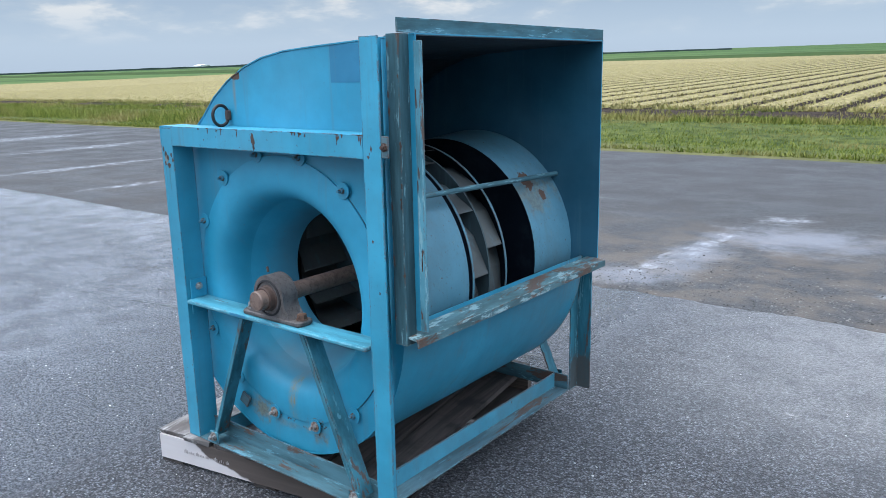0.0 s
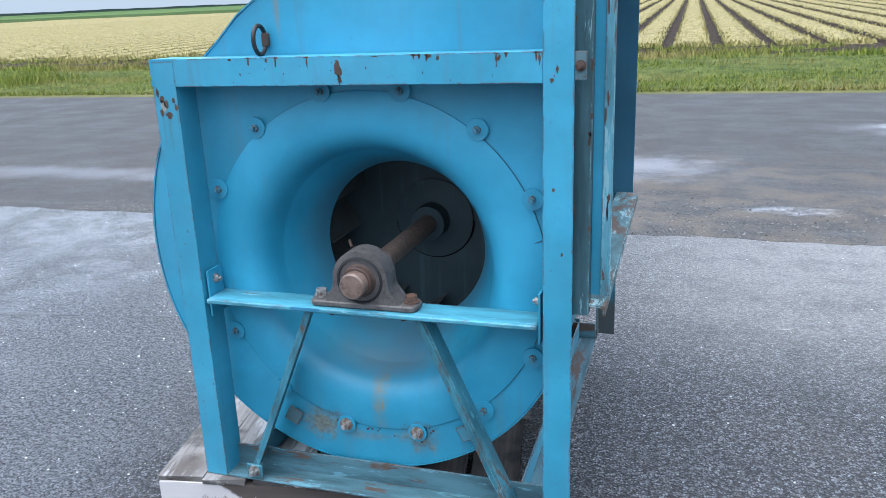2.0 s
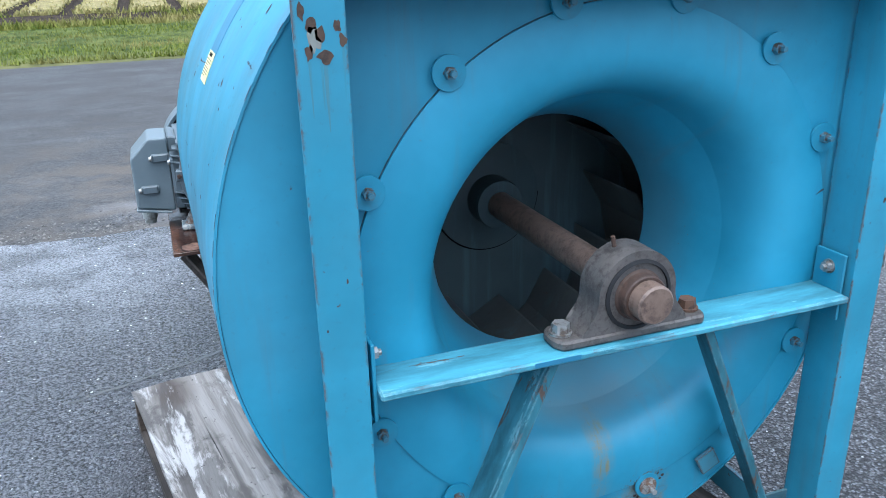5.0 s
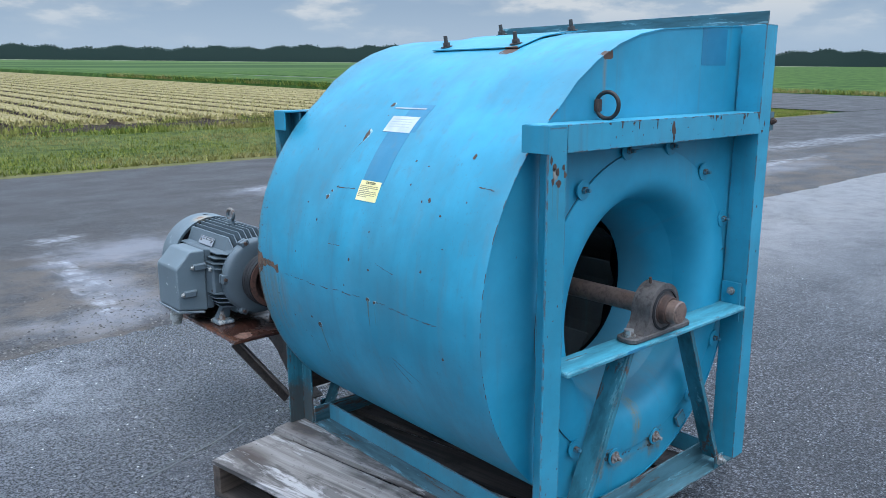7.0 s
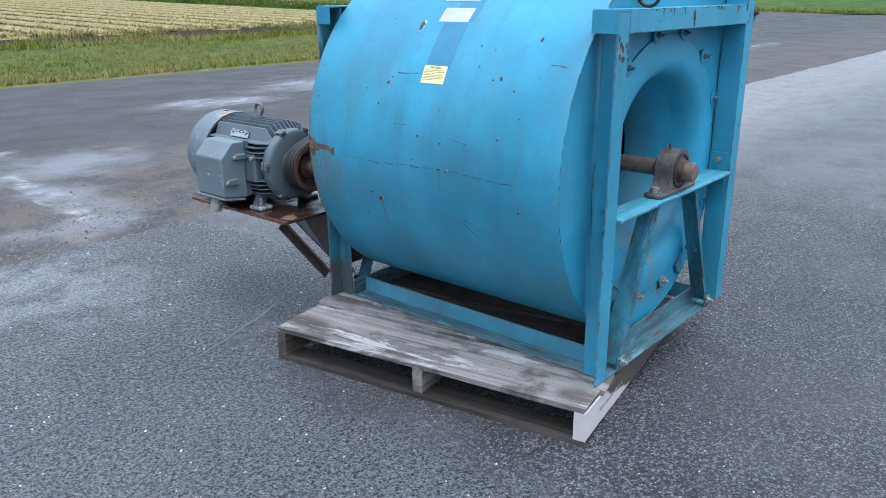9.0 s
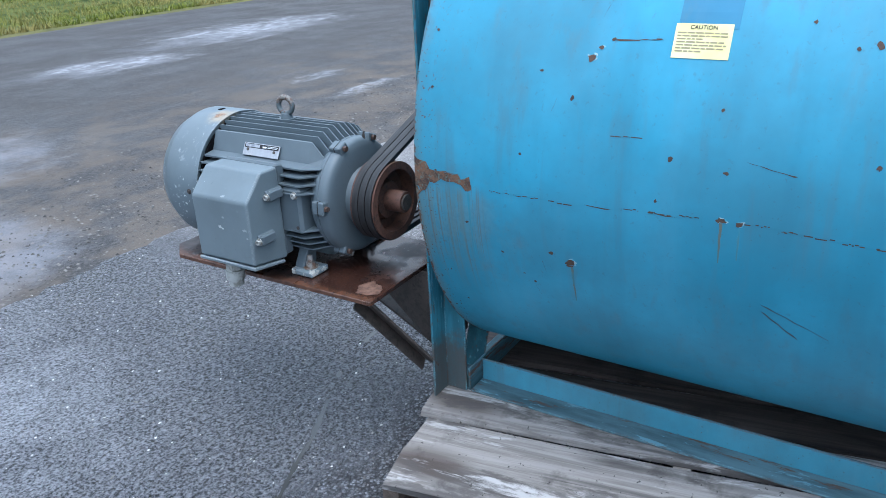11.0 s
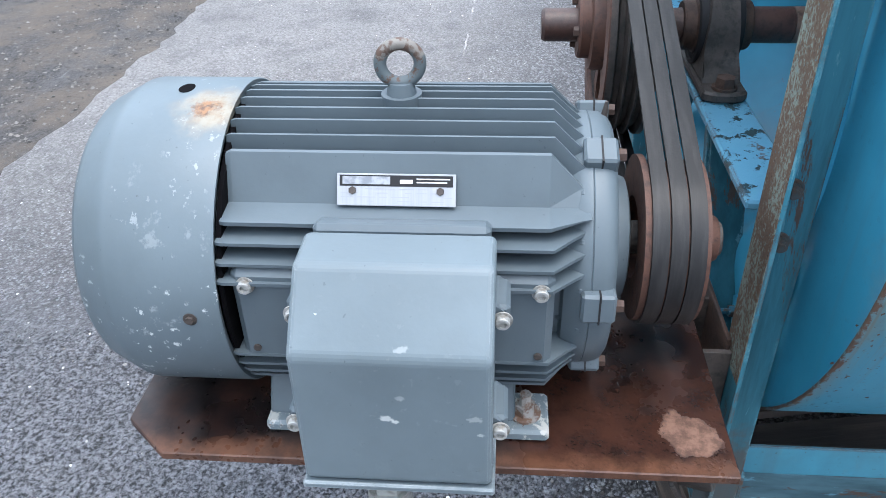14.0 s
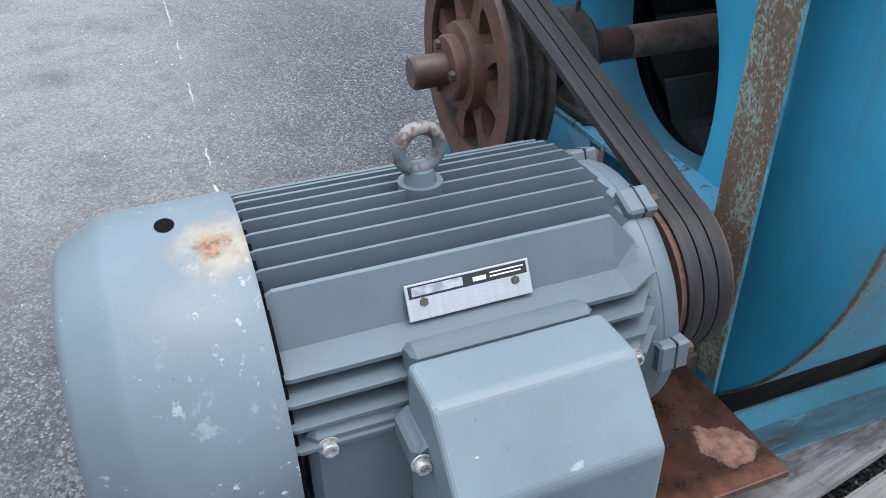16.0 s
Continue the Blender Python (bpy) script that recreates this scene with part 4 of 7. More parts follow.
stone_geo = stone.nt.nodes.new("ShaderNodeNewGeometry")
stone.colour(stone.mix(stone_geo.outputs["Random Per Island"], (0.03, 0.028, 0.026), (0.20, 0.188, 0.175)))


def gravel(name, count, seed, label):
    """Loose stones and crumbs of surfacing, thickest along the seam."""
    g = np.random.default_rng(seed)
    x = -4 + 11 * g.random(count)
    y = 3.22 + np.abs(g.normal(0, 0.5, count)) * np.where(x > -0.8, 1.3, 0.35)
    size = 0.0025 + 0.008 * g.random(count) ** 3
    base = np.array([[1, 0, 0.1], [0.3, 0.95, 0], [-0.8, 0.6, 0.15], [-0.8, -0.6, 0], [0.3, -0.95, 0.1], [0.1, 0.1, 0.75]])
    f = np.array([[0, 1, 5], [1, 2, 5], [2, 3, 5], [3, 4, 5], [4, 0, 5]])
    a = g.random(count) * 6.283
    p = base[None] * size[:, None, None] * (0.7 + 0.6 * g.random((count, 6, 3)))
    rx = p[:, :, 0] * np.cos(a)[:, None] - p[:, :, 1] * np.sin(a)[:, None]
    ry = p[:, :, 0] * np.sin(a)[:, None] + p[:, :, 1] * np.cos(a)[:, None]
    v = np.stack([rx + x[:, None], ry + y[:, None], p[:, :, 2] - 0.006], 2).reshape(-1, 3)
    faces = (np.arange(count)[:, None, None] * 6 + f[None]).reshape(-1, 3)
    return tagged(link(name, flat_mesh(name, v.tolist(), faces.tolist(), stone.mat)), label, "gravel", "", "stuff")


m = Mat("wet_joint", 0.22)
m.colour(m.mix(m.noise(9, 5), (0.030, 0.032, 0.036), (0.060, 0.058, 0.050)))
wet_joint = m.mat
m = Mat("chalky_joint", 0.8)
m.colour(m.mix(m.step(m.noise(16, 7, 0.7), 0.4, 0.6), (0.20, 0.19, 0.185), (0.40, 0.385, 0.375)))
chalky_joint = m.mat


def yard_joint(name, line, wide, material, seed, label):
    """A worn joint in the surfacing: broken, uneven runs lying just proud of the chips."""
    g, verts, faces = random.Random(seed), [], []
    for (ax, ay), (bx, by) in zip(line, line[1:]):
        n = max(2, int(math.hypot(bx - ax, by - ay) / 0.03))
        gap = False
        for i in range(n):
            if g.random() < 0.12:
                gap = not gap
            if gap:
                continue
            k = len(verts)
            for f in (i / n, (i + 1) / n):
                x, y, w = ax + (bx - ax) * f, ay + (by - ay) * f + 0.004 * math.sin(f * 40 + ax * 9), wide * g.uniform(0.35, 1.0)
                verts += [(x, y - w / 2, 0.0018), (x, y + w / 2, 0.0018)]
            faces.append((k, k + 2, k + 3, k + 1))
    tagged(link(name, flat_mesh(name, verts, faces, material)), label, "pavement joint", "", "structure")


yard_joint("wet_joint", [(-3.4, 1.02), (-1.9, 1.28), (-1.29, 1.385), (-1.10, 1.42), (-0.93, 1.475), (-0.72, 1.55), (-0.42, 1.69), (-0.20, 1.75), (0.10, 1.79)], 0.022, wet_joint, 3, "dark water-filled joint across the wet yard")
yard_joint("dry_joint", [(1.2, 1.775), (2.0, 1.755), (2.77, 1.74), (3.7, 1.73), (5.5, 1.70)], 0.011, chalky_joint, 5, "whitish dry joint across the yard")
chip_stone = Mat("pale_stone_chip", 0.5)
chip_geo = chip_stone.nt.nodes.new("ShaderNodeNewGeometry")
chip_stone.colour(chip_stone.mix(chip_stone.step(chip_geo.outputs["Random Per Island"], 0.25, 1.0), (0.20, 0.185, 0.17), (0.80, 0.79, 0.77)))


def pale_chips(count, seed):
    """Bright crushed chips bedded in the surfacing, flat side up."""
    g = np.random.default_rng(seed)
    x, y = -5.5 + 11 * g.random(count), -3.2 + 6.4 * g.random(count)
    size = 0.0012 + 0.0034 * g.random(count) ** 2.5
    a = g.random(count)[:, None] * 6.283 + np.arange(5)[None] * 1.2566 + g.normal(0, 0.25, (count, 5))
    r = size[:, None] * (0.7 + 0.6 * g.random((count, 5)))
    tilt = g.normal(0, 0.25, (count, 2))
    dx, dy = r * np.cos(a), r * np.sin(a) * 0.8
    dz = 0.0012 + np.abs(dx * tilt[:, :1] + dy * tilt[:, 1:])
    top = np.stack([x[:, None] + dx, y[:, None] + dy, dz], 2)
    foot = np.stack([x[:, None] + dx * 1.25, y[:, None] + dy * 1.25, dz * 0 - 0.001], 2)
    v = np.concatenate([top, foot], 1).reshape(-1, 3)
    k = np.arange(count) * 10
    faces = [tuple(i + e for e in range(5)) for i in k.tolist()]
    for e in range(5):
        n = (e + 1) % 5
        faces += [(i + 5 + e, i + 5 + n, i + n, i + e) for i in k.tolist()]
    return tagged(link("stone_chips", flat_mesh("stone_chips", v.tolist(), faces, chip_stone.mat)), "pale stone chips bedded in the yard's surfacing", "stone chips", "", "stuff")


pale_chips(15000, 77)
gravel("loose_gravel", 12000, 31, "loose stones and crumbs scattered along the road seam")

# crop beds run away from the road, furrows between them
PITCH, SHIFT = 1.30, 0.14
xs, prof = [], []
for i in range(-90, 18):
    for dx, dz in ((0.0, 0.0), (0.12, 0.02), (0.24, 0.14), (0.65, 0.18), (1.06, 0.14), (1.18, 0.02)):
        xs.append(SHIFT + i * PITCH + dx)
        prof.append(dz)
ys = [20.0, 21.2, 28, 45, 80, 128]
verts = [(x, y, land(y) + h * (0.2 if y < 21 else 1)) for y in ys for x, h in zip(xs, prof)]
n = len(xs)
faces = [(j * n + i, j * n + i + 1, (j + 1) * n + i + 1, (j + 1) * n + i) for j in range(len(ys) - 1) for i in range(n - 1)]
for i in range(-90, 18):
    first = 20.1 + rnd.random() * 0.6
    own_ys = [first, first + 0.35, first + 1.0, 28, 45, 80, 128]
    bed_v, bed_f = [], []
    for y in own_ys:
        fall = -0.15 if y == first else 0.75 if y == first + 0.35 else 1.0
        bed_v += [(SHIFT + i * PITCH + dx, y, land(y) + h * fall) for dx, h in ((0.16, 0.03), (0.26, 0.165), (0.65, 0.205), (1.04, 0.165), (1.14, 0.03))]
    bed_f = [(j * 5 + e, j * 5 + e + 1, j * 5 + e + 6, j * 5 + e + 5) for j in range(6) for e in range(4)]
    tagged(link("crop_bed", flat_mesh("crop_bed", bed_v, bed_f, crop_bed)), "long raised soil bed thick with pale yellow-green crop", "crop bed", "beds of the field")
tagged(link("crop_field", flat_mesh("crop_field", verts, faces, soil)), "ploughed field with dark furrows between raised beds", "field", "", "structure")


def blades(name, count, pick, tall, wide, material, seed, label, category):
    """Loose leaves as single bent triangles."""
    g = np.random.default_rng(seed)
    x, y, z = pick(g, count)
    h = tall[0] + (tall[1] - tall[0]) * g.random(count) ** 1.6
    a, w = g.random(count) * 2 * math.pi, wide * (0.6 + 0.8 * g.random(count))
    lean = h * 0.5
    b = g.random(count) * 2 * math.pi
    v = np.empty((count, 3, 3))
    v[:, 0] = np.stack([x - np.cos(a) * w, y - np.sin(a) * w, z], 1)
    v[:, 1] = np.stack([x + np.cos(a) * w, y + np.sin(a) * w, z], 1)
    v[:, 2] = np.stack([x + np.cos(b) * lean, y + np.sin(b) * lean, z + h], 1)
    me = bpy.data.meshes.new(name)
    me.vertices.add(count * 3)
    me.loops.add(count * 3)
    me.polygons.add(count)
    me.vertices.foreach_set("co", v.ravel())
    me.loops.foreach_set("vertex_index", np.arange(count * 3, dtype=np.int32))
    me.polygons.foreach_set("loop_start", np.arange(0, count * 3, 3, dtype=np.int32))
    me.update(calc_edges=True)
    me.materials.append(material)
    return tagged(link(name, me), label, category, "", "stuff")


def on_verge(g, k):
    y = 11.85 + 6.6 * g.random(k) ** 1.3
    x = -45 + 74 * g.random(k)
    return x, y, RISE * (y - EDGE)


def on_weeds(g, k):
    y = 12.6 + 2.5 * g.random(k)
    x = -48 + 34 * g.random(k)
    return x, y, RISE * (y - EDGE)


def on_beds(g, k):
    y = 20.5 + 75 * g.random(k) ** 1.8
    row = g.integers(-54, 18, k)
    off = 0.18 + 0.94 * g.random(k)
    return SHIFT + row * PITCH + off, y, RISE * (y - EDGE) + 0.10


blades("grass", 420000, on_verge, (0.03, 0.13), 0.017, grass_leaf, 1, "short mixed green and yellowing grass", "grass")
def on_ditch(g, k):
    x, y = -45 + 74 * g.random(k), 17.8 + 2.9 * g.random(k)
    keep = np.sin(x * 0.9 + 0.4) + np.sin(x * 0.37 + y) + np.sin(x * 2.3 - y * 1.3) + g.normal(0, 0.7, k) > 0.1
    y = np.where(keep, y, 17.2 + 0.9 * g.random(k))
    return x, y, RISE * (y - EDGE) + 0.03


blades("ditch_weeds", 52000, on_ditch, (0.05, 0.22), 0.022, grass_leaf, 12, "green weeds overgrowing the turned soil", "weeds")
blades("weeds", 16000, on_weeds, (0.15, 0.5), 0.012, grass_leaf, 2, "tall green weeds along the road edge", "weeds")
blades("crop", 300000, on_beds, (0.04, 0.15), 0.042, crop_leaf, 3, "pale yellow-green leafy crop in rows", "crop")


def tree_line(name, seed, a0, a1, dist, tall, count, label, lift=0.0):
    """A distant wood: many small leaf clumps with an uneven top."""
    g = np.random.default_rng(seed)
    a = np.radians(a0 + (a1 - a0) * g.random(count))
    d = dist * (1 + 0.06 * g.random(count))
    top = tall * (0.84 + 0.07 * np.sin(a * 61) + 0.06 * np.sin(a * 173 + 1) + 0.12 * np.sin(a * 9 + 2))
    up = top * g.random(count) ** 0.9 * 0.9
    c = np.stack([d * np.sin(a), d * np.cos(a), np.maximum(0, RISE * (d * np.cos(a) - EDGE)) + lift + up], 1)
    s = tall * (0.018 + 0.032 * g.random(count))
    v = c[:, None, :] + g.normal(size=(count, 4, 3)) * s[:, None, None]
    ring_a = np.radians(np.linspace(a0, a1, 700))
    ring_t = tall * (0.68 + 0.07 * np.sin(ring_a * 61) + 0.06 * np.sin(ring_a * 173 + 1) + 0.12 * np.sin(ring_a * 9 + 2) + 0.02 * g.random(700))
    rx, ry = dist * 0.99 * np.sin(ring_a), dist * 0.99 * np.cos(ring_a)
    rz = np.maximum(0, RISE * (ry - EDGE)) + lift
    tri = np.array([[0, 1, 2], [0, 2, 3], [0, 3, 1], [1, 3, 2]])
    f = (np.arange(count)[:, None, None] * 4 + tri[None]).reshape(-1, 3)
    n0 = count * 4
    verts = v.reshape(-1, 3).tolist() + np.stack([rx, ry, rz - 1], 1).tolist() + np.stack([rx, ry, rz + ring_t], 1).tolist()
    faces = f.tolist() + [[n0 + i, n0 + i + 1, n0 + 700 + i + 1, n0 + 700 + i] for i in range(699)]
    return tagged(link(name, flat_mesh(name, verts, faces, tree_leaf)), label, "trees", "", "stuff")


# taller green crop beside the beds, the side road past it and the meadow beyond
sheet("green_crop", [25.0, 25.2] + [26 + 1.5 * i for i in range(6)], [20.6, 20.8, 24, 30, 45, 80, 140, 300],
      lambda x, y: land(y) + (0.0 if x == 25.0 or y == 20.6 else 0.42 + rnd.random() * 0.12), green_crop, "dense tall green crop beside the pale beds", "crop")
sheet("side_road", [31.0, 36, 42, 50.5], [11.9, 16, 24, 60, 200], lambda x, y: land(y) + 0.004, asphalt, "dark side road leaving the junction", "road")
sheet("meadow", [50.0, 50.6, 60, 90, 160, 400], [-120, -40, 0, 14, 30, 80, 200, 400], lambda x, y: land(y) + (0.0 if x == 50.0 else 0.16) + 0.0055 * max(0.0, x - 60), green_crop,
      "bright green meadow beyond the junction", "grass")


def on_edge(g, k):
    y = 20.8 + 60 * g.random(k) ** 1.6
    x = 25.1 + 1.2 * g.random(k) ** 2
    return x, y, RISE * (y - EDGE) + 0.2


def on_meadow(g, k):
    y = -10 + 45 * g.random(k)
    x = 50.1 + 2.5 * g.random(k) ** 2
    return x, y, RISE * np.maximum(0, y - EDGE) + 0.05


blades("tall_crop", 14000, on_edge, (0.2, 0.45), 0.03, grass_leaf, 8, "leafy edge of the tall green crop", "crop")
blades("meadow_grass", 9000, on_meadow, (0.08, 0.34), 0.04, grass_leaf, 9, "tufted grass along the meadow's edge", "grass")

# the land climbs a little more towards the wood
LIFT = 2.0
verts, faces = [], []
for r in (110, 200, 300, 396, 400, 412, 430):
    for i in range(61):
        a = radians(4 + 84 * i / 60)
        verts.append((r * math.sin(a), r * math.cos(a), land(r * math.cos(a)) - 0.02 + LIFT * (r - 110) / 310))
faces = [(j * 61 + i, j * 61 + i + 1, (j + 1) * 61 + i + 1, (j + 1) * 61 + i) for j in range(6) for i in range(60)]
far_me = flat_mesh("far_field", verts, faces, farmland)
far_me.materials.append(pale_crop)
for k, p in enumerate(far_me.polygons):
    p.material_index = 1 if k // 60 == 4 else 0
tagged(link("far_field", far_me), "green fields and a pale strip below the woodland", "field", "", "structure")

# the bank of dark grass that closes the field
sheet("field_bank", [-320 + 8 * i for i in range(44)], [127, 129, 133, 140], lambda x, y: land(y) + (0.5 + rnd.random() * 0.25 if 128 < y < 138 else 0.0), bank_green,
      "dark green grassy bank at the far end of the field", "bank")
tree_line("woodland", 5, 6, 88, 420, 9.6, 60000, "dark band of distant woodland on the horizon", 2.0)
tree_line("hedgerow", 6, -80, -18, 800, 2.4, 14000, "thin far hedgerow on the horizon")
shed_white = Mat("far_white_cladding", 0.6)
shed_white.colour(shed_white.mix(shed_white.noise(0.2, 3), (0.62, 0.64, 0.66), (0.75, 0.76, 0.77)))


def far_shed(a, d, wide, tall):
    x, y = d * math.sin(radians(a)), d * math.cos(radians(a))
    z = land(y)
    t = thing("farm_building", (x, y, z), "long low white farm building in the far distance", "building", "far farm buildings")
    part("wall", box(x - wide / 2, x + wide / 2, y, y + 12, z, z + tall), shed_white.mat, t)
    part("roof", prism([(y - 0.5, z + tall), (y + 12.5, z + tall), (y + 6, z + tall * 1.6)], "x", x - wide / 2 - 0.5, x + wide / 2 + 0.5), shed_white.mat, t)


far_shed(-5.8, 643, 17, 2.4)
far_shed(-47.3, 944, 15, 2.6)
far_shed(-55, 900, 12, 2.4)

# ---- pallet ----
PA = radians(9.9)
PM = Matrix.Translation((-0.667, -0.084, 0.0)) @ Matrix.Rotation(PA, 4, "Z")
pallet = thing("pallet", (-0.2, 0.55, 0.0), "weathered grey wooden pallet standing on the asphalt", "pallet")
PW, PL = 1.08, 1.29


def plank(name, u0, u1, v0, v1, z0, z1, material, label="", rag=0.004):
    """A sawn board with slightly wavering edges and worn ends."""
    bm = bmesh.new()
    n = 6
    long_v = (v1 - v0) > (u1 - u0)
    loops = []
    for i in range(n + 1):
        f = i / n
        ring = []
        for su, sz in ((0, 0), (1, 0), (1, 1), (0, 1)):
            j = rnd.uniform(-rag, rag)
            if long_v:
                p = (u0 + (u1 - u0) * su + j, v0 + (v1 - v0) * f + (rnd.uniform(-rag, rag) * 2 if i in (0, n) else 0), z0 + (z1 - z0) * sz + (j * 0.25 if sz else 0))
            else:
                p = (u0 + (u1 - u0) * f + (rnd.uniform(-rag, rag) if i in (0, n) else 0), v0 + (v1 - v0) * su + j * 0.5, z0 + (z1 - z0) * sz)
            ring.append(bm.verts.new(p))
        loops.append(ring)
    bm.faces.new(loops[0][::-1])
    bm.faces.new(loops[-1])
    for p, q in zip(loops, loops[1:]):
        for k in range(4):
            bm.faces.new((p[k], p[(k + 1) % 4], q[(k + 1) % 4], q[k]))
    bmesh.ops.bevel(bm, geom=[e for e in bm.edges if e.calc_face_angle(0) > 0.8], offset=0.003, segments=1, affect="EDGES")
    return part(name, bm, material, pallet, label, PM)


pale_beam = wood("pale_stringer", (0.42, 0.38, 0.34), (0.28, 0.24, 0.21), (0.12, 0.10, 0.09), (2.4, 60, 60))
u = 0.0
for i, (wide, gap) in enumerate(((0.135, 0.004), (0.128, 0.029), (0.14, 0.016), (0.13, 0.03), (0.14, 0.018), (0.13, 0.02), (0.14, 0.0))):
    plank("deck_board", u, u + wide, 0.0 + rnd.uniform(-0.008, 0.012), PL + rnd.uniform(-0.02, 0.02), 0.116, 0.135, board_wood if i < 3 else dark_deck_wood)
    u += wide + gap
plank("stringer", 0.0, PW, 0.004, 0.044, 0.017, 0.1155, white_wood, "whitewashed stringer with a dark wet stain", 0.002)
plank("stringer", 0.01, PW, 0.615, 0.655, 0.017, 0.1155, pale_beam, "", 0.002)
plank("stringer", 0.0, PW - 0.01, 1.235, 1.275, 0.017, 0.1155, beam_wood, "", 0.002)
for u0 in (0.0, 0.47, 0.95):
    plank("bottom_board", u0, u0 + 0.105, 0.01, PL - 0.01, 0.001, 0.0165, bottom_board_wood)
pencil = Mat("faint_print", 0.8)
pencil.colour((0.40, 0.36, 0.345))
pencil = pencil.mat
# faint stencilled line on the front stringer: unreadable, so plain bars
for i, (u0, w, h) in enumerate(((0.13, 0.022, 0.018), (0.158, 0.03, 0.012), (0.193, 0.016, 0.016), (0.213, 0.024, 0.011), (0.242, 0.018, 0.014), (0.285, 0.02, 0.016), (0.31, 0.03, 0.011), (0.345, 0.018, 0.015))):
    for k in range(3):
        part("stencil_bar", box(u0 + k * w / 3, u0 + k * w / 3 + 0.003, 0.0018, 0.0032, 0.062, 0.062 + h * (0.7 + 0.3 * (k % 2))), pencil, pallet, "", PM)

# ---- fan: scroll housing ----
CX, CZ = 0.0, 0.772  # shaft axis, along y
Y0, Y1 = 0.06, 1.179  # outer faces of the two side plates
YM = 0.61
fan = thing("centrifugal_fan", (0.0, 0.61, 0.137), "large blue centrifugal fan with rusting frame bolted to a wooden pallet", "industrial fan")


def scroll_r(deg):
    return 0.656 + 0.0008 * (180 - deg)


def on_scroll(deg, out=0.0):
    r = scroll_r(deg) + out
    return CX + r * math.cos(radians(deg)), CZ + r * math.sin(radians(deg))


spiral = [on_scroll(d) for d in np.linspace(357, 124, 90)]
roof = [(-0.322, 1.420), (-0.24, 1.475), (-0.15, 1.517), (-0.06, 1.545), (0.05, 1.563), (0.20, 1.573), (0.40, 1.583), (0.59, 1.592)]
curve = [Vector((x, 0, z)) for x, z in spiral + roof]


def wrap_sheet(y0, y1, thick):
    bm = bmesh.new()
    rows = []
    for i, p in enumerate(curve):
        d = (curve[min(i + 1, len(curve) - 1)] - curve[max(i - 1, 0)]).normalized()
        nrm = Vector((-d.z, 0, d.x))
        if nrm.dot(p - Vector((CX, 0, CZ))) < 0:
            nrm.negate()
        q = p + nrm * thick
        rows.append([bm.verts.new(c) for c in ((p.x, y0, p.z), (q.x, y0, q.z), (q.x, y1, q.z), (p.x, y1, p.z))])
    for a, b in zip(rows, rows[1:]):
        for k in range(4):
            bm.faces.new((a[k], a[(k + 1) % 4], b[(k + 1) % 4], b[k]))
    bm.faces.new(rows[0])
    bm.faces.new(rows[-1][::-1])
    return bm


part("scroll_wrap", wrap_sheet(0.0575, 1.1815, 0.004), blue_scroll, fan, "rolled blue sheet-steel scroll with scratches and rust", None, 40)

# added sheet that holds the scroll's inner shade in its colour
inner = part("inner_shade_sheet", wrap_sheet(0.067, 1.172, -0.003), inner_shade, fan, "inner face of the scroll, its colour darkened for shade")
outline = [(v.x, v.z) for v in curve] + [(0.59, 0.744)]


def reach(ang):
    """How far the outline lies from the axis in one direction."""
    dx, dz = math.cos(ang), math.sin(ang)
    best = 0
    for (ax, az), (bx, bz) in zip(outline, outline[1:] + outline[:1]):
        ax, az, bx, bz = ax - CX, az - CZ, bx - CX, bz - CZ
        ex, ez = bx - ax, bz - az
        den = dx * ez - dz * ex
        if abs(den) < 1e-9:
            continue
        t = (ax * ez - az * ex) / den
        s = (ax * dz - az * dx) / den
        if -1e-6 <= s <= 1 + 1e-6 and t > best:
            best = t
    return best


def side_plate(ya, yb):
    bm = bmesh.new()
    angs = sorted([2 * math.pi * i / 120 for i in range(120)] + [math.atan2(z - CZ, x - CX) % (2 * math.pi) for x, z in ((0.59, 1.592), (0.59, 0.744), (0.53, 0.744))])
    ring = []
    for a in angs:
        r = reach(a) - 0.0005
        ring.append([bm.verts.new((CX + q * math.cos(a), y, CZ + q * math.sin(a))) for q, y in ((0.40, ya), (r, ya), (r, yb), (0.40, yb))])
    for p, q in zip(ring, ring[1:] + ring[:1]):
        for k in range(4):
            bm.faces.new((p[k], p[(k + 1) % 4], q[(k + 1) % 4], q[k]))
    return bm


part("side_plate", side_plate(Y0, Y0 + 0.005), blue, fan, "flat blue side plate")
# two more added sheets, shade painted inside the side plates
part("inner_shade_sheet", side_plate(Y0 + 0.0055, Y0 + 0.0065), inner_shade, fan)
part("inner_shade_sheet", side_plate(Y1 - 0.0065, Y1 - 0.0055), inner_shade_blue, fan)
part("side_plate", side_plate(Y1 - 0.005, Y1), blue, fan, "flat blue side plate")


def cone_profile(y, s):
    """The rolled inlet cone, from its rim over the lip into the throat; s is the way in."""
    pts = [(0.463, 0.0005), (0.463, -0.006), (0.447, -0.0095), (0.425, -0.0125), (0.400, -0.0145), (0.378, -0.0135), (0.358, -0.008), (0.341, 0.003), (0.328, 0.018), (0.318, 0.038), (0.310, 0.064), (0.301, 0.096),
           (0.288, 0.138), (0.273, 0.182), (0.257, 0.224), (0.245, 0.252), (0.241, 0.256), (0.247, 0.226), (0.266, 0.178), (0.304, 0.085), (0.333, 0.028), (0.38, 0.003), (0.42, 0.001)]
    return [(r, y + s * d) for r, d in pts]


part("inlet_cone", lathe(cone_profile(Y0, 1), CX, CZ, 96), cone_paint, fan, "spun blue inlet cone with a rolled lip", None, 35)
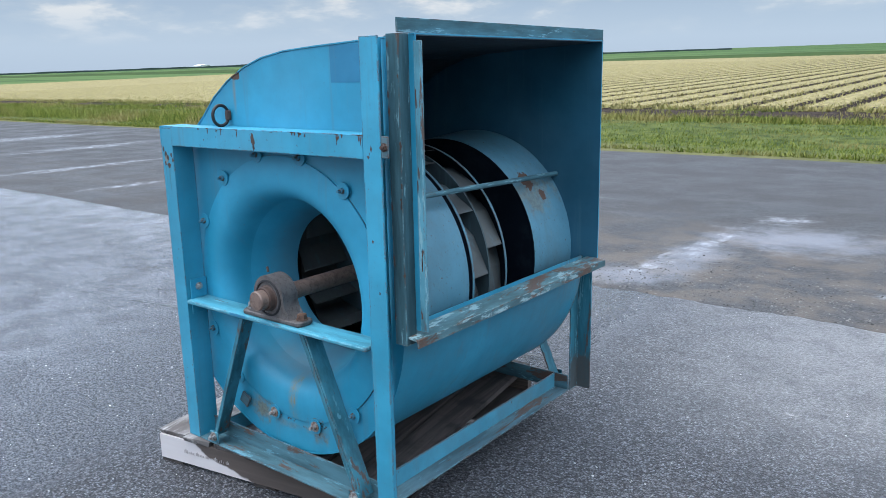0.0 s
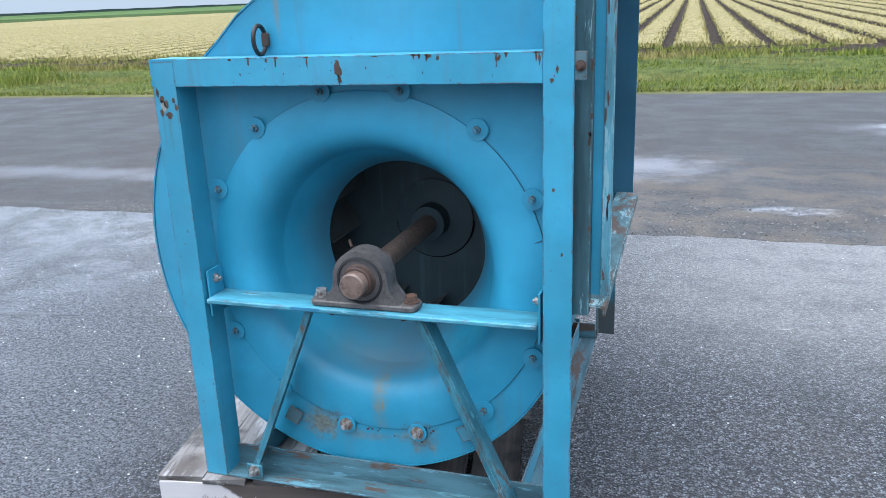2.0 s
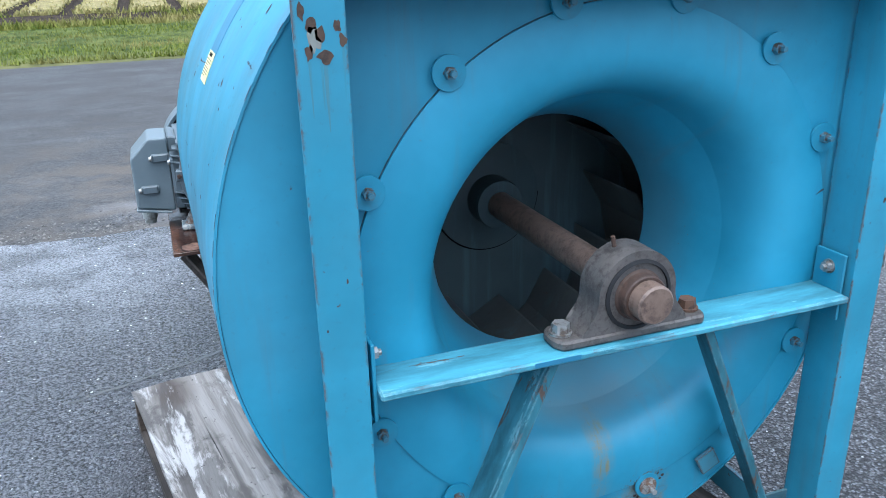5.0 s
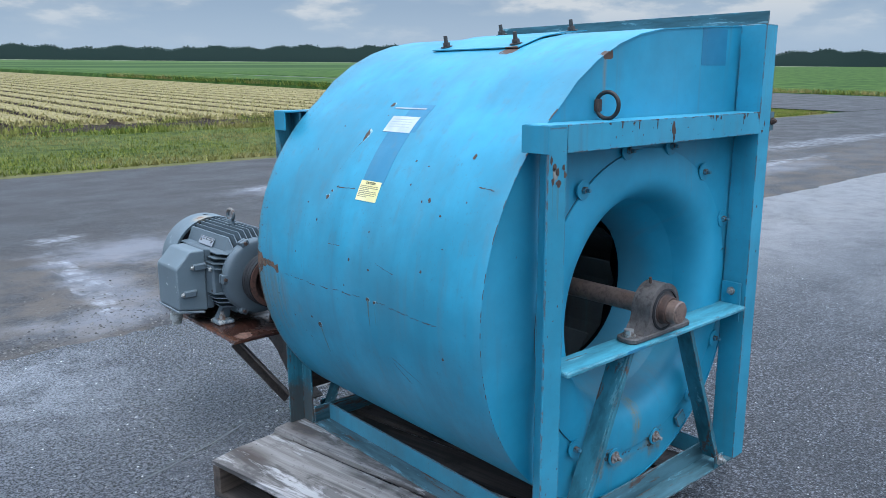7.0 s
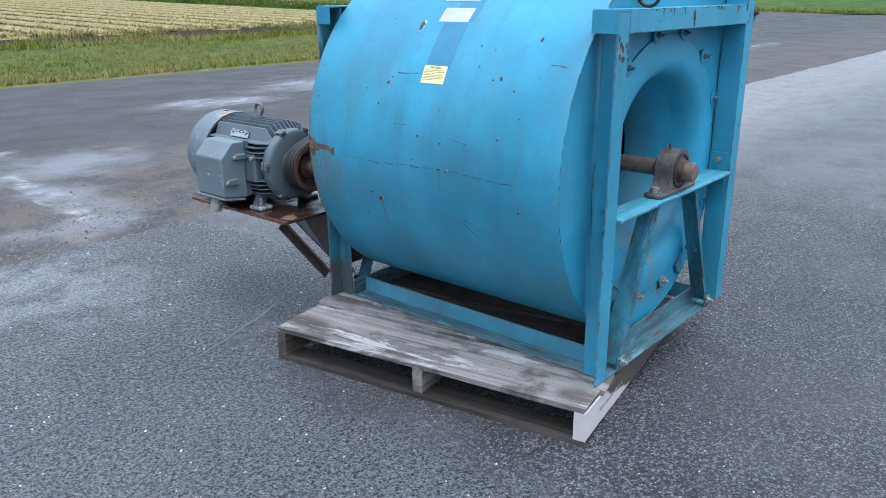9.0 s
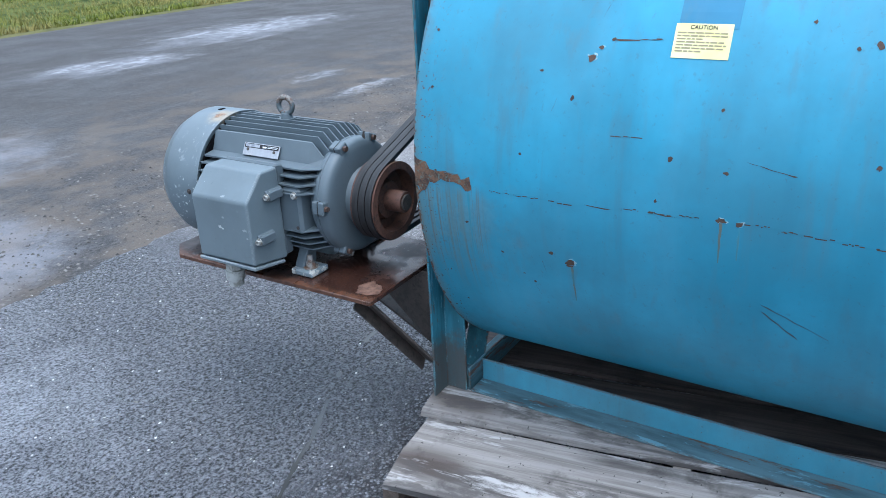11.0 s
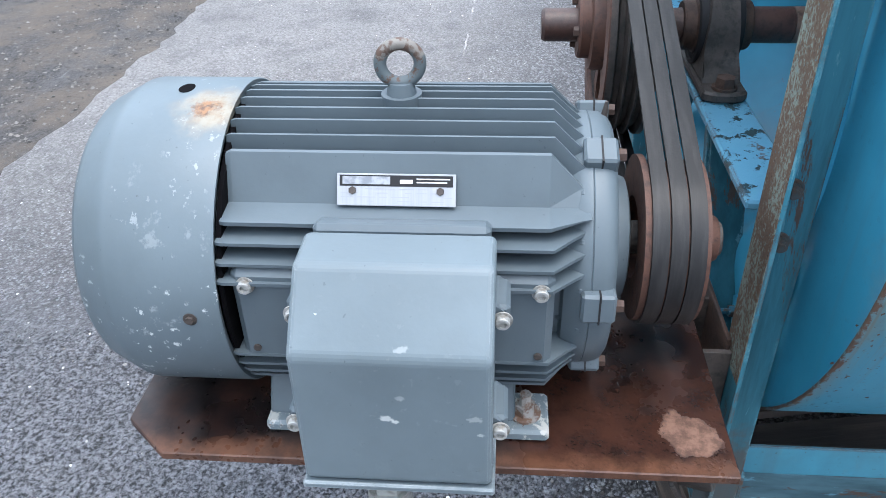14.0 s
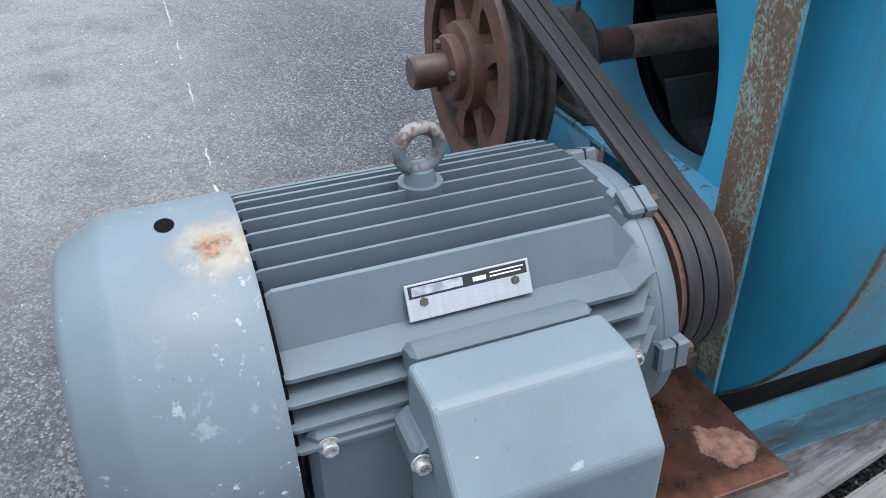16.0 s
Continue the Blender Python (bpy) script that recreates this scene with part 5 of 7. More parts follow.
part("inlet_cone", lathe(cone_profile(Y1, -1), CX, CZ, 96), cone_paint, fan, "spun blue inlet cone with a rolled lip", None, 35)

nut = bolt_mesh("ring_nut", 0.0105, 0.010, 0.012, 0.0055)
washer_bm = bmesh.new()
bmesh.ops.create_cone(washer_bm, cap_ends=True, segments=28, radius1=0.027, radius2=0.0265, depth=0.004)
washer_me = bpy.data.meshes.new("ring_washer")
washer_bm.to_mesh(washer_me)
washer_bm.free()
washer_me.materials.append(blue)
nut.materials.append(nut_paint)
nut_rusty = bolt_mesh("ring_nut_rusty", 0.0115, 0.010, 0.012, 0.006, 0.019, 0.003)
nut_rusty.materials.append(nut_grey)
for y, s in ((Y0, -1), (Y1, 1)):
    for k in (1, 2, 3, 4, 5, 6, 8, 9, 10, 11, 12, 13):
        a = radians(360 / 14 * k)
        x, z = CX + 0.474 * math.cos(a), CZ + 0.474 * math.sin(a)
        w = link("clamp_washer", washer_me, None, fan, "", facing((x, y + s * 0.011, z), (0, s, 0)))
        link("nut", nut_rusty if k in (10, 11) else nut, None, fan, "rusty nut and stud" if k in (10, 11) else "half-painted nut and stud", facing((x, y + s * 0.0125, z), (0, s, 0), rnd.uniform(0, 60)))
# patch plates riveted near the bottom of the inlet, front only
for x, z, t in ((-0.268, 0.318, 30), (0.246, 0.330, -28)):
    part("clip_plate", box(-0.022, 0.022, -0.004, 0.004, -0.022, 0.022, 0.0008), blue_dirty if x < 0 else blue_worn, fan, "small square clip", pose(x, Y0 - 0.0125, z, 0, t, 0))

part("sealant_line", lathe([(0.4634, Y0 + 0.001), (0.4634, Y0 - 0.0016), (0.4641, Y0 - 0.0016), (0.4641, Y0 + 0.001)], CX, CZ, 120, None, False, radians(95), radians(320)), cast_dark, fan, "dark crack round the cone rim")
for path in ([(0.462, 13), (0.43, 12.2), (0.405, 12.6), (0.375, 13.6)],):
    bm = bmesh.new()
    pts = [(CX + r * math.cos(radians(a)), CZ + r * math.sin(radians(a))) for r, a in path]
    for (ax, az), (bx, bz) in zip(pts, pts[1:]):
        slab((ax, Y0 - 0.0085, az), (bx, Y0 - 0.0085, bz), 0.0013, 0.003, (bz - az, 0, ax - bx), 0, bm)
    part("paint_crack", bm, cast_dark, fan)
# drums inside the housing that carry the cones, and the wheel
part("inlet_drum", lathe([(0.454, 0.478), (0.4575, 0.476), (0.47, 0.0655)], CX, CZ, 80), blue_drum, fan, "", None, 35)
rear_drum = part("inlet_drum", lathe([(0.452, 0.917), (0.47, 1.1735)], CX, CZ, 80), blue_drum, fan, "", None, 35)
# black drum end stands for the shade deep in the gap
part("drum_end", lathe([(0.30, 0.918), (0.4515, 0.918)], CX, CZ, 80), shroud_shade, rear_drum, "inner end of the drum, painted black for its shade")

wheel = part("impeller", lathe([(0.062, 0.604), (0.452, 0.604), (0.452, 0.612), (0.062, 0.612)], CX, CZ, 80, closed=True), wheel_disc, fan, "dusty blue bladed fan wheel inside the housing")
for s in (-1, 1):
    prof = [(0.272, YM + s * 0.275), (0.30, YM + s * 0.255), (0.37, YM + s * 0.175), (0.44, YM + s * 0.112), (0.452, YM + s * 0.106), (0.452, YM + s * 0.099), (0.437, YM + s * 0.104), (0.366, YM + s * 0.167), (0.296, YM + s * 0.247), (0.268, YM + s * 0.268)]
    part("shroud_rim", lathe([(0.4525, YM + s * 0.108), (0.4545, YM + s * 0.108), (0.4545, YM + s * 0.097), (0.4525, YM + s * 0.097)], CX, CZ, 80, closed=True), blue_drum, wheel, "worn pale rim of the shroud")
    part("shroud", lathe(prof, CX, CZ, 80, closed=True), shroud_shade, wheel, "", None, 30)
    part("hub", lathe([(0.03, YM + s * 0.088), (0.055, YM + s * 0.088), (0.057, YM + s * 0.08), (0.057, YM + s * 0.03), (0.13, YM + s * 0.016), (0.13, YM + s * 0.0065)], CX, CZ, 40), wheel_disc, wheel, "", None, 30)
    for k in range(12):
        a = 2 * math.pi * k / 12 + (0.2 if s > 0 else 0)
        bm = bmesh.new()
        pts = []
        for r, da in ((0.262, 0.12), (0.315, -0.16), (0.365, -0.42), (0.410, -0.70), (0.449, -1.02)):
            depth = 0.240 if r < 0.3 else 0.240 - (r - 0.3) * 0.96
            pts.append([(r * math.cos(a + da), r * math.sin(a + da), q) for q in (0.006, depth)])
        vs = []
        for (x, z, q0), (_, _, q1) in pts:
            nx, nz = -z / math.hypot(x, z) * 0.0025, x / math.hypot(x, z) * 0.0025
            vs.append([bm.verts.new((CX + x + e * nx, YM + s * q, CZ + z + e * nz)) for e, q in ((-1, q0), (1, q0), (1, q1), (-1, q1))])
        for p, q in zip(vs, vs[1:]):
            for j in range(4):
                bm.faces.new((p[j], p[(j + 1) % 4], q[(j + 1) % 4], q[j]))
        bm.faces.new(vs[0])
        bm.faces.new(vs[-1][::-1])
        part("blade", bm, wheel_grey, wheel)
part("hub_seam", lathe([(0.131, 0.6035), (0.131, 0.600), (0.1345, 0.600), (0.1345, 0.6035)], CX, CZ, 72, None, False, radians(188), radians(170)), hole_black, wheel, "dark open seam round the hub plate")
part("shaft", lathe([(0.0, -0.081), (0.030, -0.081), (0.0335, -0.077), (0.0335, -0.02), (0.0295, -0.015), (0.0295, 1.10), (0.0, 1.10)], CX, CZ, 32), shaft_steel, fan, "brown rusted steel shaft", None, 30)
part("shaft_tail", lathe([(0.0, 1.101), (0.0295, 1.101), (0.0295, 1.26), (0.0275, 1.285), (0.0275, 1.504), (0.024, 1.509), (0.0, 1.509)], CX, CZ, 32), shaft_red, fan, "dark red-brown rusted end of the shaft", None, 30)

# discharge opening
flange = part("discharge_flange", prism([(0.524, 0.014), (0.567, 0.014), (0.567, Y0), (0.561, Y0), (0.561, 0.020), (0.524, 0.020)], "z", 0.706, 1.5955, 0.0008), flange_old, fan, "weathered angle-iron discharge flange")
part("top_angle", prism([(0.561, 1.597), (0.567, 1.597), (0.567, 1.637), (0.561, 1.637)], "y", 0.014, 1.224, 0.0008), angle_old, flange)
part("rear_angle", prism([(0.561, Y1 + 0.001), (0.567, Y1 + 0.001), (0.567, 1.222), (0.561, 1.222)], "z", 0.75, 1.595, 0.0008), blue_worn, flange)
part("bottom_ledge", prism([(0.528, 0.738), (0.606, 0.730), (0.606, 0.704), (0.600, 0.704), (0.600, 0.7245), (0.528, 0.7315)], "y", 0.022, 1.212, 0.0008), ledge_old, flange, "chipped ledge with rust showing through")
part("edge_strip", prism([(0.590, 0.052), (0.612, 0.052), (0.612, 0.0645), (0.590, 0.0645)], "z", 0.745, 1.575, 0.001), strip_old, flange, "pale worn edge of the duct sheet")
part("tie_bar", rod((0.40, Y0 + 0.004, 1.105), (0.395, Y1 - 0.004, 1.075), 0.0095, 14), angle_old, fan, "round tie bar across the discharge", None, 40)

# ---- fan: frame ----
BASE = 0.137


def angle_post(x, y, sx, sy, top, name="post", label="", z0=BASE):
    """Angle-iron upright: one leg flush with the frame face at y, the other running in at x towards the plate."""
    w, t = 0.068, 0.006
    xi, xo, yi = x, x + sx * w, y + sy * (0.084 if sy > 0 else 0.066)
    pts = [(xo, y), (xi, y), (xi, yi), (xi + sx * t, yi), (xi + sx * t, y + sy * t), (xo, y + sy * t)]
    return part(name, prism(pts, "z", z0, top, 0.0009), blue_frame if y < 0.5 else rear_post, fan, label)


YF, YR = -0.032, 1.252
angle_post(-0.462, YF, -1, 1, 1.318, "post", "blue angle-iron post with peeling rust near its top")
angle_post(0.466, YF, 1, 1, 1.59, "post", "tall blue angle-iron post beside the discharge")
angle_post(-0.462, YR, -1, -1, 1.318, "post", "angle-iron post with a rusty weathered outer face")
angle_post(0.462, YR, 1, -1, 1.318, "post", "angle-iron post rusty at the foot")
for y, s in ((YF, 1), (YR, -1)):
    deep = 0.088 if s > 0 else 0.0715  # from the frame's face to the side plate
    pts = [(y - s * 0.001, 1.256), (y - s * 0.001, 1.324), (y + s * deep, 1.324), (y + s * deep, 1.318), (y + s * 0.005, 1.318), (y + s * 0.005, 1.256)]
    part("top_beam", prism(pts, "x", -0.4615 if s > 0 else -0.53, 0.4655, 0.0009), blue_frame, fan, "blue angle-iron top beam with chipped edges")
    part("end_cap", box(-0.531, -0.525, min(y - s * 0.001, y + s * (deep - 0.002)), max(y - s * 0.001, y + s * (deep - 0.002)), 1.257, 1.3235, 0.0008), blue, fan)
    part("end_cap", prism([(-0.5245, 1.3185), (-0.462, 1.3185), (-0.462, 1.3245), (-0.5245, 1.3245)], "y", min(y, y + s * (deep - 0.002)), max(y, y + s * (deep - 0.002))), blue, fan)
    # bearing bar with end clips
    part("bearing_bar", prism([(y - s * 0.012, 0.680), (y + s * (deep - 0.006), 0.680), (y + s * (deep - 0.006), 0.693), (y - s * 0.012, 0.693)], "x", -0.448, 0.452, 0.003), blue_bar if s > 0 else blue_greasy, fan, "blue flat bar carrying the bearing, paint rubbed through")
    for x, sx in ((-0.4545, 1), (0.4585, -1)):
        ya, yb = sorted((y + s * 0.012, y + s * (deep - 0.008)))
        part("end_clip", box(min(x, x + sx * 0.006), max(x, x + sx * 0.006), ya, yb, 0.635, 0.765, 0.001), blue, fan)
        link("bolt", bolt_mesh("clip_bolt", 0.011, 0.009, 0.006, 0.006, 0.014), zinc, fan, "", facing((x + sx * 0.0062, y + s * 0.045, 0.735), (sx, 0, 0)))
        for bz in (0.724, 0.648):
            link("bolt", bolt_mesh("clip_bolt", 0.011, 0.009, 0.006, 0.006, 0.014), rear_post if s < 0 else blue, fan, "", facing((x - sx * 0.0142, y + s * (0.045 if s > 0 else 0.030), bz), (-sx, 0, 0)))
    # raking legs under the bearing
    for sx in (-1, 1):
        top, low = Vector((sx * 0.150, 0, 0.678)), Vector((sx * 0.374, 0, 0.158))
        along = (low - top).normalized()
        inward = Vector((-sx * abs(along.z), 0, -abs(along.x)))
        brace = part("brace", slab(top + Vector((0, y + s * 0.005, 0)), low + Vector((0, y + s * 0.005, 0)), 0.016, 0.006, (1, 0, 0)), blue_brace, fan, "raking angle-iron brace with rusty edges")
        off = inward * -0.0095
        part("brace_leg", slab(top + off + Vector((0, y + s * 0.038, 0)), low + off + Vector((0, y + s * 0.038, 0)), 0.060, 0.006, (0, 1, 0)), blue_brace, brace)
        link("bolt", bolt_mesh("foot_bolt", 0.013, 0.010, 0.010, 0.007, 0.018), zinc, fan, "", facing((sx * 0.366, y - s * 0.0055, 0.172), (0, -s, 0)))
        part("brace_foot", box(sx * 0.366 - 0.024, sx * 0.366 + 0.024, min(y - s * 0.005, y + s * 0.001), max(y - s * 0.005, y + s * 0.001), 0.147, 0.190, 0.001), blue_brace, fan)
    # sill under the frame: flat leg out, standing leg in
    pts = [(y + s * 0.069, BASE), (y + s * 0.075, BASE), (y + s * 0.075, 0.205), (y + s * 0.069, 0.205)]
    sill = part("sill", prism(pts, "x", -0.4615, 0.4615, 0.0009), sill_old, fan, "worn blue angle-iron sill lying on the pallet")
    part("flat_leg", prism([(y, BASE), (y + s * 0.0688, BASE), (y + s * 0.0688, BASE + 0.006), (y, BASE + 0.006)], "x", -0.4615, 0.4615, 0.0009), sill_old, sill, "dirty flat leg of the sill")
for sx in (-1, 1):
    pts = [(sx * 0.394, BASE), (sx * 0.394, 0.205), (sx * 0.400, 0.205), (sx * 0.400, BASE)]
    sill = part("sill", prism(pts, "y", 0.046, 1.174, 0.0009), blue_worn, fan, "blue angle-iron side sill with a dirty flat leg")
    part("flat_leg", prism([(sx * 0.466, BASE), (sx * 0.4002, BASE), (sx * 0.4002, BASE + 0.006), (sx * 0.466, BASE + 0.006)], "y", 0.046, 1.174, 0.0009), leg_old, sill, "dirty flat leg of the sill")

part("post_face", box(-0.5295, -0.4625, YR + 0.0002, YR + 0.0012, 0.46, 1.315), blue_green, fan, "rust-mottled outer face of the rear post")
# lifting rings
for y, w in ((Y0, -1), (Y1, 1)):
    ring = part("lifting_ring", torus((-0.243, y + w * 0.038, 1.362), 0.034, 0.0055, (1, 0.08, 0)), ring_iron, fan, "dark rusty iron lifting ring", None, 60)
    part("ring_lug", box(-0.252, -0.234, *sorted((y + w * 0.0005, y + w * 0.016)), 1.345, 1.378, 0.003), rust_dark, ring)
# hand-hole cover and studs on the roof
part("cover_plate", prism([(-0.16, 1.5215), (-0.055, 1.5545), (0.05, 1.5715), (0.16, 1.5795), (0.16, 1.5825), (0.05, 1.5745), (-0.055, 1.5575), (-0.16, 1.5245)], "y", 0.42, 0.82), blue, fan, "flat cover plate on the roof")
for x, y, z in ((-0.13, 0.46, 1.534), (-0.13, 0.78, 1.534), (0.13, 0.46, 1.5805), (0.13, 0.78, 1.5805)):
    link("stud", bolt_mesh("cover_stud", 0.013, 0.012, 0.022, 0.007, 0.02), cast_dark, fan, "black cover stud", facing((x, y, z), (-0.2, 0, 1)))


SHIFT_Y = 0.027


def scroll_patch(name, pts, material, lift=0.0013, label="", parent=None, band=0.14):
    """A thin flake lying on the scroll, built in narrow bands round the curve; pts are (y, degrees)."""
    bm = bmesh.new()
    lo_d, hi_d = min(d for _, d in pts), max(d for _, d in pts)
    k = max(2, min(60, int((hi_d - lo_d) / band)))
    for i in range(k):
        da, db = lo_d + (hi_d - lo_d) * i / k, lo_d + (hi_d - lo_d) * (i + 1) / k

        def cuts(dm):
            return sorted(y0 + (y1 - y0) * (dm - d0) / (d1 - d0) for (y0, d0), (y1, d1) in zip(pts, pts[1:] + pts[:1]) if (d0 - dm) * (d1 - dm) < 0)

        low, high = cuts(da + 1e-4), cuts(db - 1e-4)
        if len(low) != len(high):
            low = high = cuts((da + db) / 2)
        for ya, yb, yc, yd in zip(low[::2], low[1::2], high[1::2], high[::2]):
            quad = []
            for y, d in ((ya, da), (yb, da), (yc, db), (yd, db)):
                x, z = on_scroll(d, 0.004 + lift)
                quad.append(bm.verts.new((x, y + SHIFT_Y, z)))
            bm.faces.new(quad)
    return part(name, bm, material, parent or fan, label)


def patch_strip(name, y0, y1, d0, d1, material, lift, label="", parent=None, k=6, dy=SHIFT_Y):
    y0, y1 = y0 + dy, y1 + dy
    bm = bmesh.new()
    rows = []
    for i in range(k + 1):
        d = d0 + (d1 - d0) * i / k
        (xa, za), (xb, zb) = on_scroll(d, 0.0042), on_scroll(d, 0.004 + lift)
        rows.append([bm.verts.new(c) for c in ((xa, y0, za), (xb, y0, zb), (xb, y1, zb), (xa, y1, za))])
    for p, q in zip(rows, rows[1:]):
        for e in range(4):
            bm.faces.new((p[e], p[(e + 1) % 4], q[(e + 1) % 4], q[e]))
    bm.faces.new(rows[0])
    bm.faces.new(rows[-1][::-1])
    return part(name, bm, material, parent or fan, label)


# the printed labels
patch_strip("faded_patch", 0.518, 0.622, 133.4, 148.4, blue_dark, 0.0006, "darker unfaded strip of blue paint")
caution = patch_strip("caution_label", 0.527, 0.626, 147.7, 152.9, yellow, 0.0014, "yellow printed caution label")
plate2 = patch_strip("maker_label", 0.522, 0.650, 128.6, 133.7, white_label, 0.0014, "faded white printed label")


grey_ink = Mat("grey_label_ink", 0.6)
grey_ink = grey_ink.colour((0.38, 0.42, 0.48)).mat


def bars_on(parent, rows, y_from, material, lift=0.0019):
    """Unreadable lines of print as plain bars; y runs down as the line reads on."""
    for d, tall, runs in rows:
        for a, b in runs:
            patch_strip("print_bar", y_from - b, y_from - a, d, d - tall, material, lift, "", parent, 1)


def line_runs(a, b, seed):
    r, out, x = random.Random(seed), [], a
    while x < b - 0.004:
        w = min(r.uniform(0.005, 0.016), b - x)
        out.append((x, x + w))
        x += w + 0.002
    return out


bars_on(caution, [(149.2 + 0.46 * i, 0.2, line_runs(0.005, 0.092 if i not in (2, 6) else 0.05, 20 + i)) for i in range(7)], 0.626, faded_ink)
bars_on(plate2, [(129.7 + 0.8 * i, 0.2, line_runs(0.012, 0.11, 60 + i)) for i in range(4)], 0.650, grey_ink)
bars_on(fan, [(126.0, 0.45, line_runs(0.0, 0.15, 71))], 0.675, grey_ink)


def lettering(text, size, m, material, parent, name="lettering", depth=0.0003):
    cu = bpy.data.curves.new(name, "FONT")
    cu.body, cu.size, cu.extrude, cu.align_x, cu.align_y = text, size, depth, "CENTER", "CENTER"
    tmp = new("tmp_text", cu)
    bpy.context.view_layer.update()
    me = bpy.data.meshes.new_from_object(tmp.evaluated_get(bpy.context.evaluated_depsgraph_get()))
    bpy.data.objects.remove(tmp)
    me.name = name
    return link(name, me, material, parent, "", m)


tx, tz = on_scroll(148.3, 0.0062)
out = Vector((math.cos(radians(148.3)), 0, math.sin(radians(148.3))))
right, upv = Vector((0, -1, 0)), Vector((math.sin(radians(148.3)), 0, -math.cos(radians(148.3))))
lettering("CAUTION", 0.0105, Matrix.Translation((tx, 0.577 + SHIFT_Y, tz)) @ Matrix((right, upv, out)).transposed().to_4x4(), ink, caution)

# flakes, scratches and bare spots on the scroll
flake = random.Random(11)


def splash(y, d, ry, rd, material, name="rust_spot", n=11):
    """A chip down to rust; the larger ones keep a ragged pale rim of chalked paint."""
    pts, rim = [], []
    for i in range(n):
        a = 2 * math.pi * i / n
        k = flake.uniform(0.55, 1.15)
        pts.append((y + ry * k * math.cos(a), d + rd * k * math.sin(a)))
        k = k + flake.uniform(-0.15, 0.42)
        rim.append((y - ry * 0.18 + ry * k * math.cos(a), d - rd * 0.1 + rd * k * math.sin(a)))
    if ry > 0.0075:
        scroll_patch("chalk_rim", rim, chalk_paint, 0.0003)
    scroll_patch(name, pts, material, 0.0006)


def scratch(y0, d0, y1, d1, w=0.0022, material=None, n=9):
    a, b = [], []
    for i in range(n):
        f = i / (n - 1)
        y, d = y0 + (y1 - y0) * f, d0 + (d1 - d0) * f + flake.uniform(-0.12, 0.12)
        k = w * (0.35 + flake.random()) * (0.3 if i in (0, n - 1) else 1)
        a.append((y, d + k * 45))
        b.append((y, d - k * 45))
    scroll_patch("scratch", a + b[::-1], material or rust_dark, 0.0005)


for y, d, ry, rd in ((0.792, 189.6, 0.014, 0.7), (0.835, 188.2, 0.007, 0.4), (0.50, 176.6, 0.010, 0.45), (0.468, 176.9, 0.008, 0.5), (0.772, 153.6, 0.010, 0.7), (0.757, 151.8, 0.008, 0.35),
                     (0.735, 150.5, 0.006, 0.3), (0.87, 156.0, 0.006, 0.25), (0.80, 160, 0.004, 0.6), (0.60, 168, 0.005, 0.6), (0.50, 169.2, 0.006, 0.3), (1.03, 184.6, 0.005, 0.3),
                     (1.10, 175.0, 0.004, 0.2), (0.90, 170.0, 0.004, 0.25), (0.30, 150, 0.006, 0.7), (0.24, 153, 0.006, 0.3), (0.42, 141, 0.004, 0.4), (0.70, 124.5, 0.012, 1.0), (1.12, 150, 0.004, 0.3), (1.115, 160, 0.005, 0.3)):
    splash(y, d, ry, rd, flake_rust if ry > 0.0055 else rust_dark)
# the welded joint along the scroll, rusting in dashes
y = 0.97
while y > 0.04:
    long = flake.uniform(0.02, 0.07)
    d = 177.2 + 0.5 * math.sin(y * 9)
    if flake.random() < 0.8:
        scratch(y, d, y - long, d + flake.uniform(-0.25, 0.35), flake.uniform(0.0012, 0.0026), flake_rust if flake.random() < 0.5 else rust_dark)
    y -= long + flake.uniform(0.0, 0.02)
for y0, d0, y1, d1, w in ((1.13, 124.6, 1.109, 136.8, 0.0012), (1.109, 136.8, 1.128, 145.9, 0.001), (0.172, 156.2, 0.165, 159.2, 0.0009), (0.132, 157.2, 0.124, 160.6, 0.0012), (0.113, 156.4, 0.110, 158.0, 0.0008),
                          (0.160, 141.4, 0.158, 143.4, 0.001), (0.138, 145.3, 0.08, 145.6, 0.0026), (0.087, 175.4, 0.085, 182.0, 0.003), (0.882, 196.6, 0.872, 199.4, 0.0014), (1.02, 150.6, 1.025, 154.6, 0.0012),
                          (0.418, 192.0, 0.352, 196.8, 0.003), (0.857, 190.2, 0.850, 192.8, 0.0022), (0.768, 199.6, 0.764, 209.0, 0.0014), (0.22, 186.0, 0.20, 193.5, 0.0012)):
    scratch(y0, d0, y1, d1, w, flake_rust if w > 0.002 else rust_dark)
splash(0.202, 138.3, 0.006, 0.9, flake_rust)
scratch(0.735, 150.6, 0.64, 150.3, 0.0025)
splash(0.715, 135.0, 0.012, 1.9, flake_rust)
scratch(0.712, 136.0, 0.690, 145.5, 0.0045, drip_mat)
scratch(0.70, 134.2, 0.735, 140.5, 0.003, flake_rust)
scratch(0.735, 140.5, 0.765, 147.0, 0.0012)
for y, d in ((0.68, 128.5), (0.36, 142), (0.33, 150.5), (0.40, 147), (0.20, 160), (0.27, 166), (0.16, 149), (0.86, 133), (0.93, 141), (0.52, 160), (0.62, 175), (0.18, 185), (0.95, 190), (0.88, 196)):
    splash(y, d, flake.uniform(0.003, 0.006), flake.uniform(0.2, 0.5), rust_dark)
scratch(0.72, 165.4, 0.655, 165.2, 0.0012)
scratch(0.47, 167.2, 0.38, 168.6, 0.0014)
scratch(0.77, 197, 0.76, 203, 0.0012)
scratch(0.42, 190.5, 0.30, 195.5, 0.003)
scratch(1.05, 158, 1.045, 151.5, 0.001)
scratch(0.84, 162.5, 0.83, 160.2, 0.0012)
